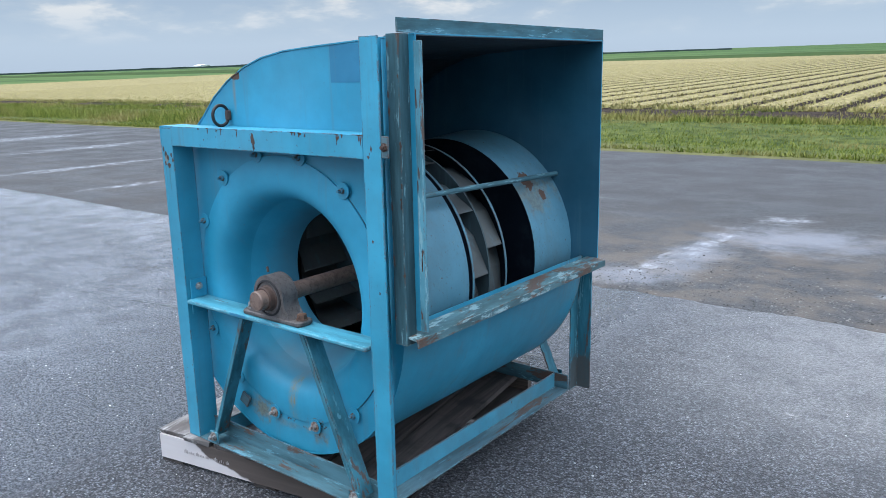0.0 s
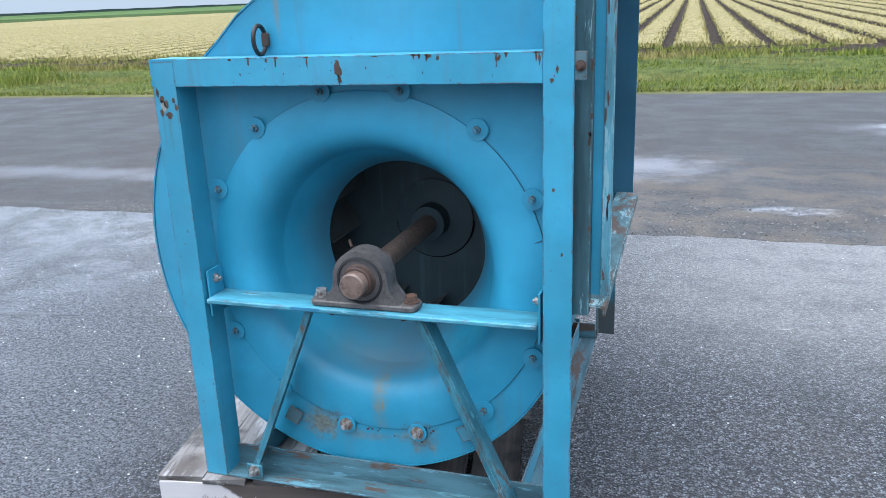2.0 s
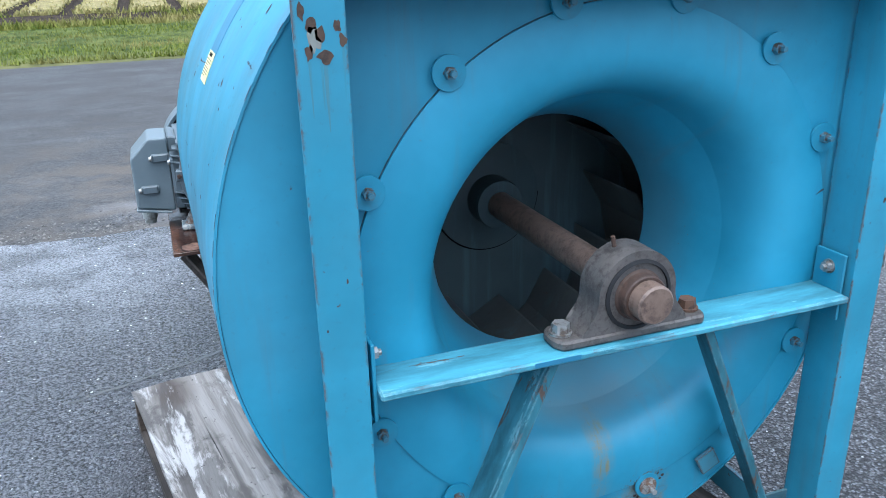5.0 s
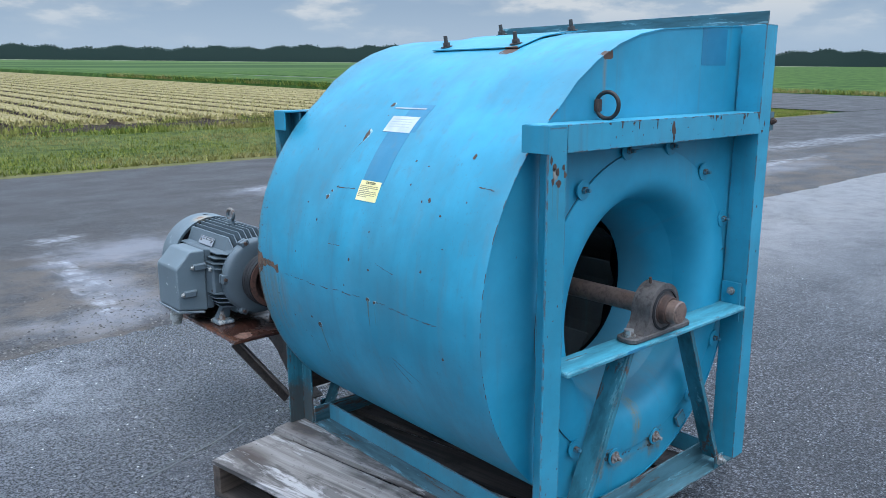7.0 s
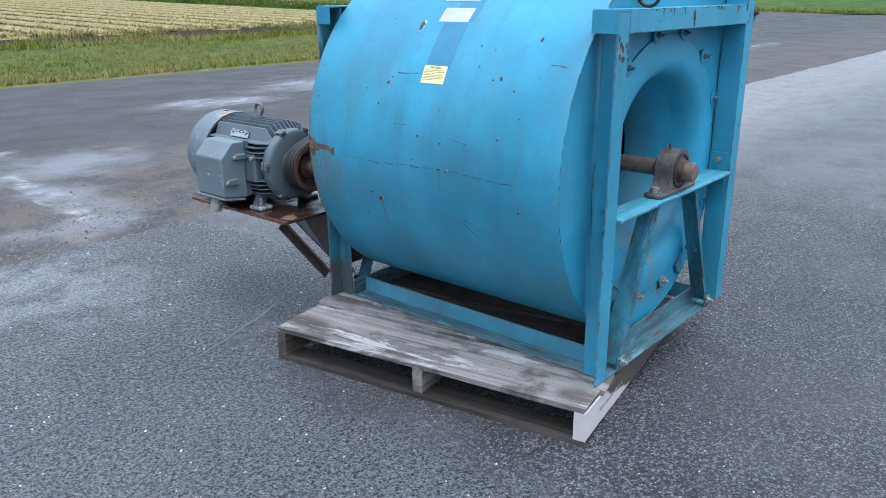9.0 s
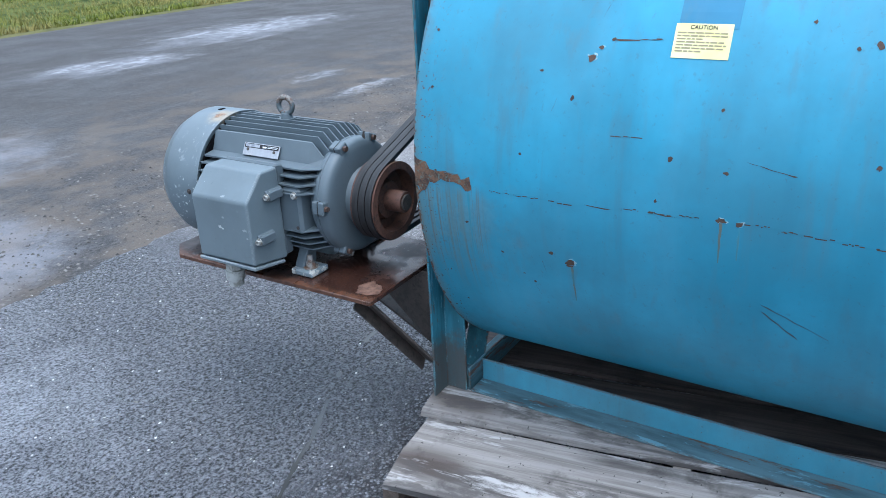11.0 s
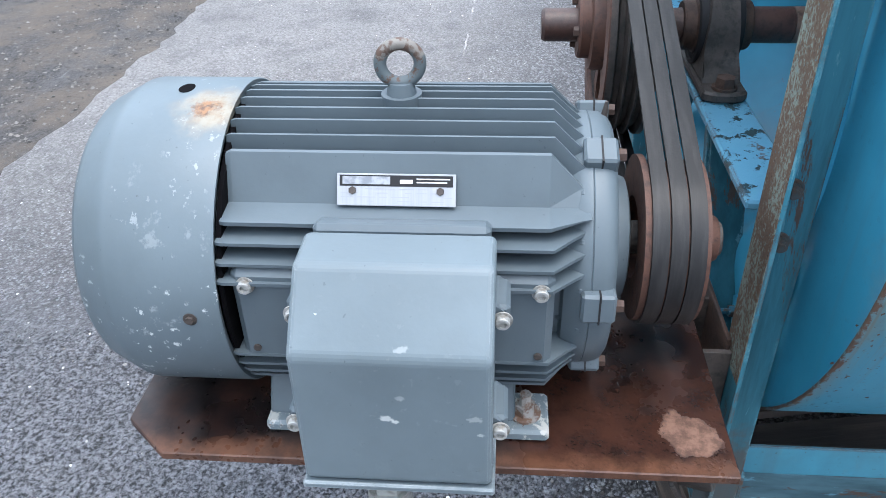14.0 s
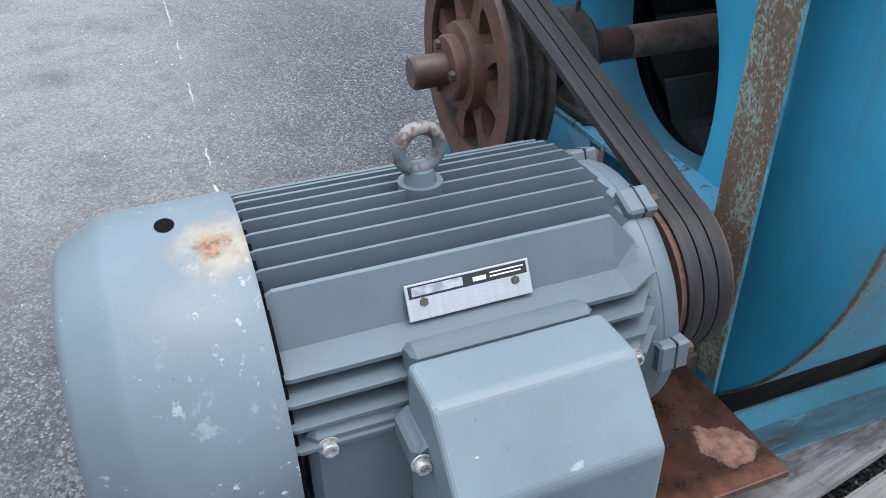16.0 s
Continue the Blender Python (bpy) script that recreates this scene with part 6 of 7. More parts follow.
scratch(0.25, 175, 0.247, 171, 0.001)
patch_strip("faded_patch", 0.50, 0.60, 112 + 12.2, 133.4, blue_dark, 0.0005, "darker unfaded strip of blue paint")
part("faded_patch", box(0.257, 0.397, Y0 - 0.0006, Y0 + 0.001, 1.466, 1.575), blue_dark, fan, "darker rectangle where a sign was removed")

def rust_run(y, d0, d1, w):
    """A run of rusty water down the scroll: it narrows and wavers as it falls."""
    bm, rows = bmesh.new(), []
    k = max(6, int(abs(d1 - d0)))
    for i in range(k + 1):
        f = i / k
        half = w * 0.75 * (1 - 0.7 * f) * flake.uniform(0.7, 1.2) + 0.0004
        mid = y + SHIFT_Y + flake.uniform(-0.0006, 0.0006)
        (xa, za), (xb, zb) = on_scroll(d0 + (d1 - d0) * f, 0.0038), on_scroll(d0 + (d1 - d0) * f, 0.0045)
        rows.append([bm.verts.new(c) for c in ((xa, mid - half, za), (xb, mid - half * 0.9, zb), (xb, mid + half * 0.9, zb), (xa, mid + half, za))])
    for p, q in zip(rows, rows[1:]):
        for e in range(3):
            bm.faces.new((p[e], p[e + 1], q[e + 1], q[e]))
    part("rust_run", bm, drip_brown if flake.random() < 0.4 else drip_mat, fan)


# chips along the front edge of the scroll and on the roof's edges
d = 118.0
while d < 205:
    step_d = flake.uniform(0.3, 1.3)
    if flake.random() < (0.75 if d < 138 else 0.4):
        patch_strip("edge_chip", 0.0569, 0.0575 + flake.uniform(0.0008, 0.005 if d < 138 else 0.002), d if d > 124 else 124 + flake.random(), max(d, 124.5) + step_d, flake_rust if flake.random() < 0.5 else rust_dark, 0.0006, "", None, 2, 0.0)
    d += step_d
# the big rusted tear at the edge of the scroll, with its runs
tear = [(1.136, 172.6), (1.128, 173.4), (1.110, 173.6), (1.102, 175.0), (1.085, 175.2), (1.070, 174.9), (1.052, 175.4), (1.040, 175.2), (1.034, 176.2), (1.016, 175.4), (1.012, 177.9), (1.024, 178.4), (1.034, 177.3), (1.050, 176.8),
        (1.066, 177.0), (1.078, 176.6), (1.092, 177.6), (1.104, 177.5), (1.114, 179.2), (1.124, 179.6), (1.136, 181.0)]
scroll_patch("rust_tear", [(1.012 + (y - 1.012) * 1.145, d) for y, d in tear], tear_rust, 0.0007, "torn rusty patch at the edge of the scroll")
for y, d0, d1, w in ((1.02, 178.5, 192, 0.004), (0.79, 190.4, 199, 0.003), (0.50, 177, 184, 0.003), (0.468, 177.4, 183, 0.003)):
    rust_run(1.012 + (y - 1.012) * 1.14 if y > 1.0 else y, d0, d1, w)

for k in range(16):
    splash(1.163 - 0.09 * flake.random() ** 1.8, flake.uniform(140, 212), flake.uniform(0.0012, 0.0035), flake.uniform(0.1, 0.35), rust_dark if flake.random() < 0.7 else flake_rust)


def face_flake(x, z, rx, rz, material, y=YF - 0.0011, lift=0.0006, n=12, name="rust_flake"):
    """A torn flake on the front of the frame."""
    pts = []
    for i in range(n):
        a = 2 * math.pi * i / n
        k = flake.uniform(0.5, 1.2)
        pts.append((x + rx * k * math.cos(a), z + rz * k * math.sin(a)))
    part(name, prism(pts, "y", y, y - lift), material, fan)


for x, z, rx, rz, mat_f in ((-0.519, 1.240, 0.005, 0.012, flake_rust), (-0.508, 1.226, 0.008, 0.010, flake_rust), (-0.505, 1.205, 0.009, 0.018, primer), (-0.497, 1.212, 0.008, 0.014, flake_rust), (-0.492, 1.186, 0.010, 0.011, flake_rust), (-0.512, 1.19, 0.005, 0.012, rust_dark),
                            (-0.474, 1.222, 0.005, 0.009, flake_rust), (-0.468, 1.206, 0.006, 0.010, flake_rust), (0.497, 1.285, 0.004, 0.012, rust_dark), (0.485, 1.262, 0.005, 0.006, flake_rust), (0.49, 1.02, 0.004, 0.005, flake_rust), (0.51, 0.87, 0.003, 0.005, rust_dark)):
    face_flake(x, z, rx, rz, mat_f, YF)
for x, z, rx, rz, mat_f in ((-0.015, 1.292, 0.010, 0.020, flake_rust), (-0.012, 1.270, 0.006, 0.012, rust_dark), (0.21, 1.318, 0.008, 0.004, flake_rust), (0.23, 1.314, 0.004, 0.006, rust_dark), (-0.30, 1.319, 0.006, 0.003, flake_rust), (0.37, 1.312, 0.004, 0.008, flake_rust), (0.08, 1.32, 0.01, 0.002, rust_dark), (-0.2, 1.316, 0.003, 0.006, flake_rust)):
    face_flake(x, z, rx, rz, mat_f, YF - 0.001)
for x, long in ((-0.248, 0.012), (-0.175, 0.014), (-0.093, 0.017), (0.173, 0.007), (0.186, 0.006), (0.204, 0.011), (0.364, 0.015), (0.386, 0.006), (0.452, 0.012), (0.459, 0.020)):
    face_flake(x, 1.3225 - long * 0.75, 0.0028, long, flake_rust if flake.random() < 0.5 else rust_dark, YF - 0.001)
    face_flake(x, 1.3215, 0.008, 0.0022, flake_rust, YF - 0.001)
for k in range(18):
    face_flake(flake.uniform(-0.44, 0.455), flake.uniform(1.262, 1.318), flake.uniform(0.0008, 0.0022), flake.uniform(0.001, 0.004), rust_dark, YF - 0.001, 0.0004, 7)
for k in range(13):
    face_flake(flake.choice((-0.53, 0.466)) + flake.uniform(0.003, 0.064), flake.uniform(0.25, 1.3), flake.uniform(0.0008, 0.0022), flake.uniform(0.001, 0.005), rust_dark, YF, 0.0004, 7)
for x, z0, z1, w in ((-0.492, 1.178, 1.09, 0.006), (-0.497, 1.19, 1.12, 0.004), (-0.512, 1.18, 1.11, 0.004), (-0.468, 1.198, 1.13, 0.004)):
    part("rust_run", prism([(x - w / 2, z0), (x + w / 2, z0), (x + w * 0.3, z0 + (z1 - z0) * 0.5), (x + 0.0005, z1), (x - 0.0005, z1), (x - w * 0.35, z0 + (z1 - z0) * 0.5)], "y", YF - 0.0003, YF + 0.0003), drip_mat, fan)
for x, z, rx, rz, mat_f in ((-0.02, 0.293, 0.05, 0.012, flake_rust), (0.13, 0.305, 0.022, 0.016, flake_rust), (-0.13, 0.31, 0.012, 0.012, flake_rust), (0.10, 0.28, 0.016, 0.008, rust_dark)):
    for k in range(7):
        face_flake(x + flake.gauss(0, rx * 0.6), z + flake.gauss(0, rz * 0.6), flake.uniform(0.002, 0.005), flake.uniform(0.002, 0.004), mat_f, Y0, 0.0006, 8)

# rust along the discharge flange and a darker patch on the bearing bar
for k in range(13):
    z = flake.uniform(0.72, 1.58)
    face_flake(0.5245 + (0.0 if flake.random() < 0.5 else 0.036) + flake.uniform(0.001, 0.006), z, flake.uniform(0.002, 0.005), flake.uniform(0.005, 0.022), flake_rust if flake.random() < 0.6 else rust_dark, 0.0139)
for k in range(7):
    face_flake(flake.uniform(0.592, 0.609), flake.uniform(0.76, 1.56), flake.uniform(0.002, 0.005), flake.uniform(0.006, 0.03), flake_rust if flake.random() < 0.5 else rust_dark, 0.0519)
part("paint_patch", box(-0.195, -0.112, -0.0447, -0.0435, 0.6835, 0.692), blue_dark, fan, "darker rubbed paint on the bar")

clip = part("corner_clip", box(0.5345, 0.560, -0.0315, -0.0255, 1.262, 1.322, 0.001), blue_dirty, fan, "small grubby clip between post and flange")
link("bolt", bolt_mesh("corner_bolt", 0.009, 0.007, 0.005, 0.005, 0.012), rust_dark, clip, "", facing((0.547, -0.0318, 1.292), (0, -1, 0)))

# ---- pillow-block bearings ----


def pillow_block(y, material, worn, label, taper=0.0):
    z0 = 0.6935
    body = bmesh.new()
    pts = []
    for a in np.linspace(-4, 184, 26):
        pts.append((0.0735 * math.cos(radians(a)), CZ + 0.003 + 0.0735 * math.sin(radians(a))))
    flank = [(-0.0745, CZ - 0.012), (-0.0785, CZ - 0.026), (-0.0850, CZ - 0.041), (-0.0940, CZ - 0.054), (-0.1060, CZ - 0.0625)]
    pts += flank + [(-0.1065, z0 + 0.002), (0.1065, z0 + 0.002)] + [(-fx, fz) for fx, fz in flank[::-1]]
    prism(pts, "y", y - 0.030, y + 0.030, 0.004, body)
    for v in body.verts:
        v.co.y = y + (v.co.y - y) * (1.06 - taper * (v.co.z - z0) / 0.19)
    block = part("pillow_block", body, material, fan, label, None, 40)
    foot = prism([(-0.136, y - 0.035), (0.136, y - 0.035), (0.147, y - 0.018), (0.147, y + 0.018), (0.136, y + 0.035), (-0.136, y + 0.035), (-0.147, y + 0.018), (-0.147, y - 0.018)], "z", z0, z0 + 0.017, 0.004)
    part("bearing_foot", foot, material, block)
    for s in (-1, 1):
        part("seal_ring", lathe([(0.062, y + s * (0.0295 - 0.02 * taper)), (0.062, y + s * 0.034), (0.056, y + s * 0.036), (0.055, y + s * 0.031), (0.0445, y + s * 0.0305)], CX, CZ, 40), ink, block, "", None, 30)
        part("lock_collar", lathe([(0.0275, y + s * 0.028), (0.0445, y + s * 0.028), (0.0445, y + s * 0.033), (0.0405, y + s * 0.036), (0.040, y + s * 0.052), (0.038, y + s * 0.055), (0.0277, y + s * 0.055)], CX, CZ, 40), rust_dark, block, "rust-brown locking collar", None, 30)
    for sx, mat_b in ((-1, worn), (1, rust)):
        link("bolt", bolt_mesh("bearing_bolt", 0.0165, 0.015, 0.0, 0.0, 0.0195, 0.004), mat_b, block, "", facing((sx * 0.125, y, z0 + 0.0175), (0, 0, 1), 12))
        link("nut", bolt_mesh("bearing_nut", 0.013, 0.012, 0.008, 0.008), rust_dark, block, "", facing((sx * 0.100, y, 0.6795), (0, 0, -1)))
    part("grease_nipple", rod((-0.03, y, CZ + 0.078), (-0.034, y, CZ + 0.096), 0.004, 8), rust_dark, block)
    return block


pillow_block(0.004, cast, zinc, "grey cast-iron pillow-block bearing bolted on the bar")
pillow_block(1.224, cast_dark, rust_dark, "dark greasy pillow-block bearing behind the pulley", 0.52)

# ---- fan pulley ----
BACK = 0.034
DRIVE = Matrix.Translation((0, BACK, 0))  # the whole drive stands this far behind the rear bearing
BELTS = (1.323, 1.343, 1.363)
FR, MR = 0.181, 0.099
MX, MZ = -0.515, 0.680


def grooved(r, y0, y1):
    """Rim profile with a V groove for each belt, from y0 to y1."""
    pts = [(r, y0)]
    for y in BELTS:
        pts += [(r, y - 0.0085), (r - 0.013, y - 0.004), (r - 0.013, y + 0.004), (r, y + 0.0085)]
    return pts + [(r, y1)]


pulley = part("fan_pulley", lathe(grooved(FR, 1.306, 1.381) + [(0.142, 1.381), (0.140, 1.306)], CX, CZ, 72, closed=True), cast_dark, fan, "rust-brown spoked belt pulley on the fan shaft", DRIVE, 30)
part("rim_face", lathe([(0.140, 1.376), (0.141, 1.3835), (0.1805, 1.3835), (0.1805, 1.381)], CX, CZ, 72), pulley_rust, pulley, "", None, 30)
part("hub", lathe([(0.0278, 1.415), (0.052, 1.415), (0.055, 1.411), (0.055, 1.396), (0.072, 1.394), (0.074, 1.388), (0.074, 1.30), (0.030, 1.298)], CX, CZ, 40), pulley_rust, pulley, "rusty split hub", None, 30)
for k in range(8):
    a = 2 * math.pi * k / 8 + 0.3
    spoke = []
    for r, h in ((0.070, 0.020), (0.105, 0.012), (0.144, 0.024)):
        spoke.append((r, h))
    pts = [(r, -h) for r, h in spoke] + [(r, h) for r, h in spoke[::-1]]
    ca, sa = math.cos(a), math.sin(a)
    part("spoke", prism([(CX + r * ca - h * sa, CZ + r * sa + h * ca) for r, h in pts], "y", 1.318, 1.372, 0.002), pulley_rust, pulley)
for k in range(3):
    a = 2 * math.pi * k / 3 + 1.0
    link("bolt", bolt_mesh("hub_bolt", 0.009, 0.008), rust_dark, pulley, "", facing((CX + 0.042 * math.cos(a), 1.4155, CZ + 0.042 * math.sin(a)), (0, 1, 0)))


def belt(y):
    """A V-belt round both pulleys."""
    r1, r2 = MR + 0.001, FR + 0.001
    c1, c2 = Vector((MX, MZ)), Vector((CX, CZ))
    d = c2 - c1
    base = math.atan2(d.y, d.x)
    beta = math.acos((r1 - r2) / d.length)
    path = []
    for a in np.linspace(base + beta, base + 2 * math.pi - beta, 40):
        path.append((c1, r1, a))
    for a in np.linspace(base - beta, base + beta, 40):
        path.append((c2, r2, a))
    bm = bmesh.new()
    rows = []
    for c, r, a in path:
        ring = []
        for dr, dy in ((0.0, -0.0092), (0.003, -0.0088), (0.003, 0.0088), (0.0, 0.0092), (-0.010, 0.006), (-0.010, -0.006)):
            ring.append(bm.verts.new((c.x + (r + dr) * math.cos(a), y + dy, c.y + (r + dr) * math.sin(a))))
        rows.append(ring)
    for p, q in zip(rows, rows[1:] + rows[:1]):
        for k in range(6):
            bm.faces.new((p[k], p[(k + 1) % 6], q[(k + 1) % 6], q[k]))
    ob = part("drive_belt", bm, rubber, None, "", DRIVE, 35)
    return tagged(ob, "worn black rubber V-belt stretched over both pulleys", "belt", "V-belts of the fan drive")


for y in BELTS:
    belt(y)

# ---- motor bracket ----
PZ = 0.495
plate = prism([(-0.716, 1.262), (-0.716, 1.925), (-0.664, 1.985), (-0.335, 1.985), (-0.335, 1.262)], "z", PZ - 0.012, PZ, 0.0015)
bracket = part("motor_plate", plate, plate_rust, fan, "rusty brown steel plate carrying the motor", DRIVE)
part("gusset", prism([(1.2195, 0.4825), (1.47, 0.4825), (1.2195, 0.25)], "x", -0.492, -0.484, 0.001), cast_dark, bracket)
part("gusset", prism([(1.2195, 0.4825), (1.47, 0.4825), (1.2195, 0.25)], "x", -0.372, -0.364, 0.001), cast_dark, bracket)
strut = part("strut", slab((-0.672, 1.310, 0.470), (-0.505, 1.232, 0.225), 0.052, 0.007, (0, 1, 0.4)), cast_dark, bracket)
part("strut_leg", slab((-0.680, 1.335, 0.466), (-0.513, 1.257, 0.221), 0.045, 0.006, (1, 0.3, 0.6)), cast_dark, strut)
part("strut", slab((-0.40, 1.75, 0.478), (-0.40, 1.228, 0.20), 0.05, 0.007, (1, 0, 0)), cast_dark, bracket)
part("back_plate", box(-0.480, -0.335, 1.2195, 1.2255, 0.25, 0.4945, 0.001), rust_dark, bracket)

# ---- motor ----
motor = thing("electric_motor", (MX, 1.65, PZ), "grey finned electric motor bolted to the rusty plate", "electric motor")
YA, YB = 1.447, 1.822  # finned length
part("cowl", lathe([(0.172, YB + 0.004), (0.183, YB + 0.001), (0.1845, YB + 0.004), (0.1845, 1.938), (0.1835, 1.943), (0.1805, 1.949), (0.166, 1.978), (0.158, 1.986), (0.120, 1.991), (0.0, 1.993)], MX, MZ, 96), grey_cowl, motor, "scuffed grey sheet-metal fan cowl with a rust stain", None, 40)
part("cowl_seam", lathe([(0.128, YB + 0.004), (0.128, YB - 0.003), (0.172, YB - 0.003), (0.172, YB + 0.002)], MX, MZ, 96), hole_dark, motor, "", None, 40)
link("screw", bolt_mesh("cowl_screw", 0.0048, 0.003, 0, 0, 0.0075, 0.0012), cast_dark, motor, "small rusty cowl screw", facing((MX - 0.1844, 1.856, MZ + 0.004), (-1, 0, 0.02), 10))
part("cowl_hole", lathe([(0.0, 0.0), (0.0105, 0.0), (0.011, 0.0006), (0.0, 0.0008)], 0, 0, 20), hole_dark, motor, "dark hole in the cowl", Matrix.Translation((MX, 1.887, MZ + 0.1842)) @ pose(0, 0, 0, 90, 0, 0) @ Matrix.Diagonal((1.15, 1, 0.8, 1)))
body = part("motor_body", lathe([(0.0, YA - 0.012), (0.12, YA - 0.012), (0.131, YA - 0.004), (0.131, YB + 0.02), (0.0, YB + 0.02)], MX, MZ, 64), grey, motor, "", None, 40)


def env(d, r=0.1795):
    return math.sqrt(max(r * r - d * d, 0))


def fin(name, pts, slope, parent=body):
    """A cast fin: an upright sheet in profile (offset along y, height), tapering towards its edge."""
    bm = bmesh.new()
    (ax, az), (bx, bz) = pts
    d = Vector((bx - ax, 0, bz - az))
    nrm = Vector((-d.z, 0, d.x)).normalized()
    rows = []
    for y, k in ((YA - 0.006 - 0.0, 0.35), (YA + 0.012, 0.62), (YA + slope, 1.0), (YB - 0.004, 1.0), (YB + 0.002, 0.97)):
        base, tip = Vector((MX + ax, y, MZ + az)), Vector((MX + ax, y, MZ + az)) + d * k
        rows.append([bm.verts.new(v) for v in (base - nrm * 0.0036, tip - nrm * 0.0018, tip + nrm * 0.0018, base + nrm * 0.0036)])
    for p, q in zip(rows, rows[1:]):
        for j in range(4):
            bm.faces.new((p[j], p[(j + 1) % 4], q[(j + 1) % 4], q[j]))
    bm.faces.new(rows[0])
    bm.faces.new(rows[-1][::-1])
    return part(name, bm, grey, parent)


for i in range(-4, 4):
    x = (i + 0.5) * 0.0207
    fin("fin", ((x, math.sqrt(0.126 ** 2 - x * x)), (x, env(x))), 0.034)
for s in (-1, 1):
    for i in (-6, -5, -4, -3, -2, -1, 0, 1, 2, 3, 4):
        z = i * 0.0195 + 0.004
        if s < 0 and i in (-2, -1, 0, 1):
            continue
        fin("fin", ((s * math.sqrt(0.126 ** 2 - z * z), z), (s * env(z), z)), 0.034)
    # flat shoulder pads between the upright and the level fins
    shape = [(0.088, 0.098), (0.0905, 0.1555), (0.0945, 0.1545), (0.1135, 0.1055), (0.146, 0.1005), (0.146, 0.096)]
    pad, rows = bmesh.new(), []
    for y, k in ((YA - 0.004, 0.25), (YA + 0.004, 0.34), (YA + 0.038, 1.0), (YB - 0.008, 1.0), (YB - 0.002, 0.94)):
        rows.append([pad.verts.new((MX + s * (0.088 + (px - 0.088) * (0.5 + 0.5 * k)), y, MZ + 0.098 + (pz - 0.098) * k)) for px, pz in shape])
    for p, q in zip(rows, rows[1:]):
        for e in range(len(shape)):
            pad.faces.new((p[e], p[(e + 1) % len(shape)], q[(e + 1) % len(shape)], q[e]))
    pad.faces.new(rows[0])
    pad.faces.new(rows[-1][::-1])
    part("shoulder", pad, grey, body)
for i in range(-4, 5):
    x = i * 0.0195
    fin("fin", ((x, -math.sqrt(0.126 ** 2 - x * x)), (x, -env(x, 0.168))), 0.034)

bracket_end = part("end_bracket", lathe([(0.12, YA + 0.026), (0.140, YA + 0.020), (0.147, YA + 0.008), (0.1505, YA + 0.001), (0.1505, YA - 0.0065), (0.1490, YA - 0.0075), (0.1500, YA - 0.0085), (0.1495, 1.428), (0.1465, 1.419), (0.139, 1.4135), (0.126, 1.4115), (0.078, 1.410), (0.072, 1.392), (0.062, 1.389), (0.0, 1.389)], MX, MZ, 72), grey, motor, "grey cast end bracket", None, 40)


for k in range(18):
    a = radians(20 * k + 10)
    m = Matrix.Translation((MX, 0, MZ)) @ Matrix.Rotation(-a, 4, "Y")
    part("cast_rib", prism([(0.128, YA + 0.030), (0.1500, YA + 0.004), (0.1500, YA - 0.005), (0.128, YA - 0.005)], "z", -0.003, 0.003, 0.001), grey, bracket_end, "", m)


def lug(deg, name="lug"):
    """A clamping lug with its bolt and a dark saw-cut line."""
    a = radians(deg)
    m = Matrix.Translation((MX, 0, MZ)) @ Matrix.Rotation(-a, 4, "Y")
    ob = part(name, box(0.130, 0.1605, 1.414, 1.450, -0.017, 0.017, 0.003), grey, bracket_end, "", m)
    part("joint_line", box(0.142, 0.1611, 1.4300, 1.4320, -0.0176, 0.0176), ink, ob)
    link("bolt", bolt_mesh("lug_bolt", 0.0075, 0.008), rust_dark, ob, "", Matrix.Translation((0.150, 1.4138, 0)) @ Vector((0, -1, 0)).to_track_quat("Z", "Y").to_matrix().to_4x4())


for deg in (113, 176, 67, 4, 238, 302):
    lug(deg)
part("grease_nipple", rod((MX + 0.03, 1.421, MZ + 0.138), (MX + 0.03, 1.419, MZ + 0.160), 0.0045, 8, None, 0.002), cast_dark, bracket_end)

# side boss that carries the terminal box
boss = part("box_boss", box(MX - 0.170, MX - 0.10, 1.478, 1.812, MZ - 0.062, MZ + 0.058, 0.008), grey, motor, "", None, 30)
for y, z in ((1.492, 0.04), (1.492, -0.044), (1.795, 0.04), (1.795, -0.044)):
    link("bolt", socket_mesh("boss_bolt", 0.0072 if z > 0 else 0.004, 0.008 if z > 0 else 0.002, 0.0098 if z > 0 else 0.0045), screw_zinc if z > 0 else cast_dark, boss, "", facing((MX - 0.1702, y, MZ + z), (-1, 0, 0)))

# terminal box
TY0, TY1 = 1.537, 1.724
side = [(-0.686, 0.790), (-0.686, 0.549), (-0.804, 0.568), (-0.803, 0.729), (-0.744, 0.790)]
tbox = part("terminal_box", prism(side, "y", TY0, TY1, 0.007, seg=4), grey_lid, motor, "grey terminal box with a sloping lid")
part("box_base", prism([(-0.655, 0.786), (-0.672, 0.793), (-0.6845, 0.793), (-0.6845, 0.552), (-0.655, 0.552)], "y", TY0 + 0.006, TY1 - 0.006, 0.005), grey, tbox)
part("lower_rim", prism([(-0.8065, 0.5665), (-0.700, 0.5485), (-0.700, 0.540), (-0.8065, 0.557)], "y", TY0 - 0.003, TY1 + 0.003, 0.0022), grey_lid, tbox)
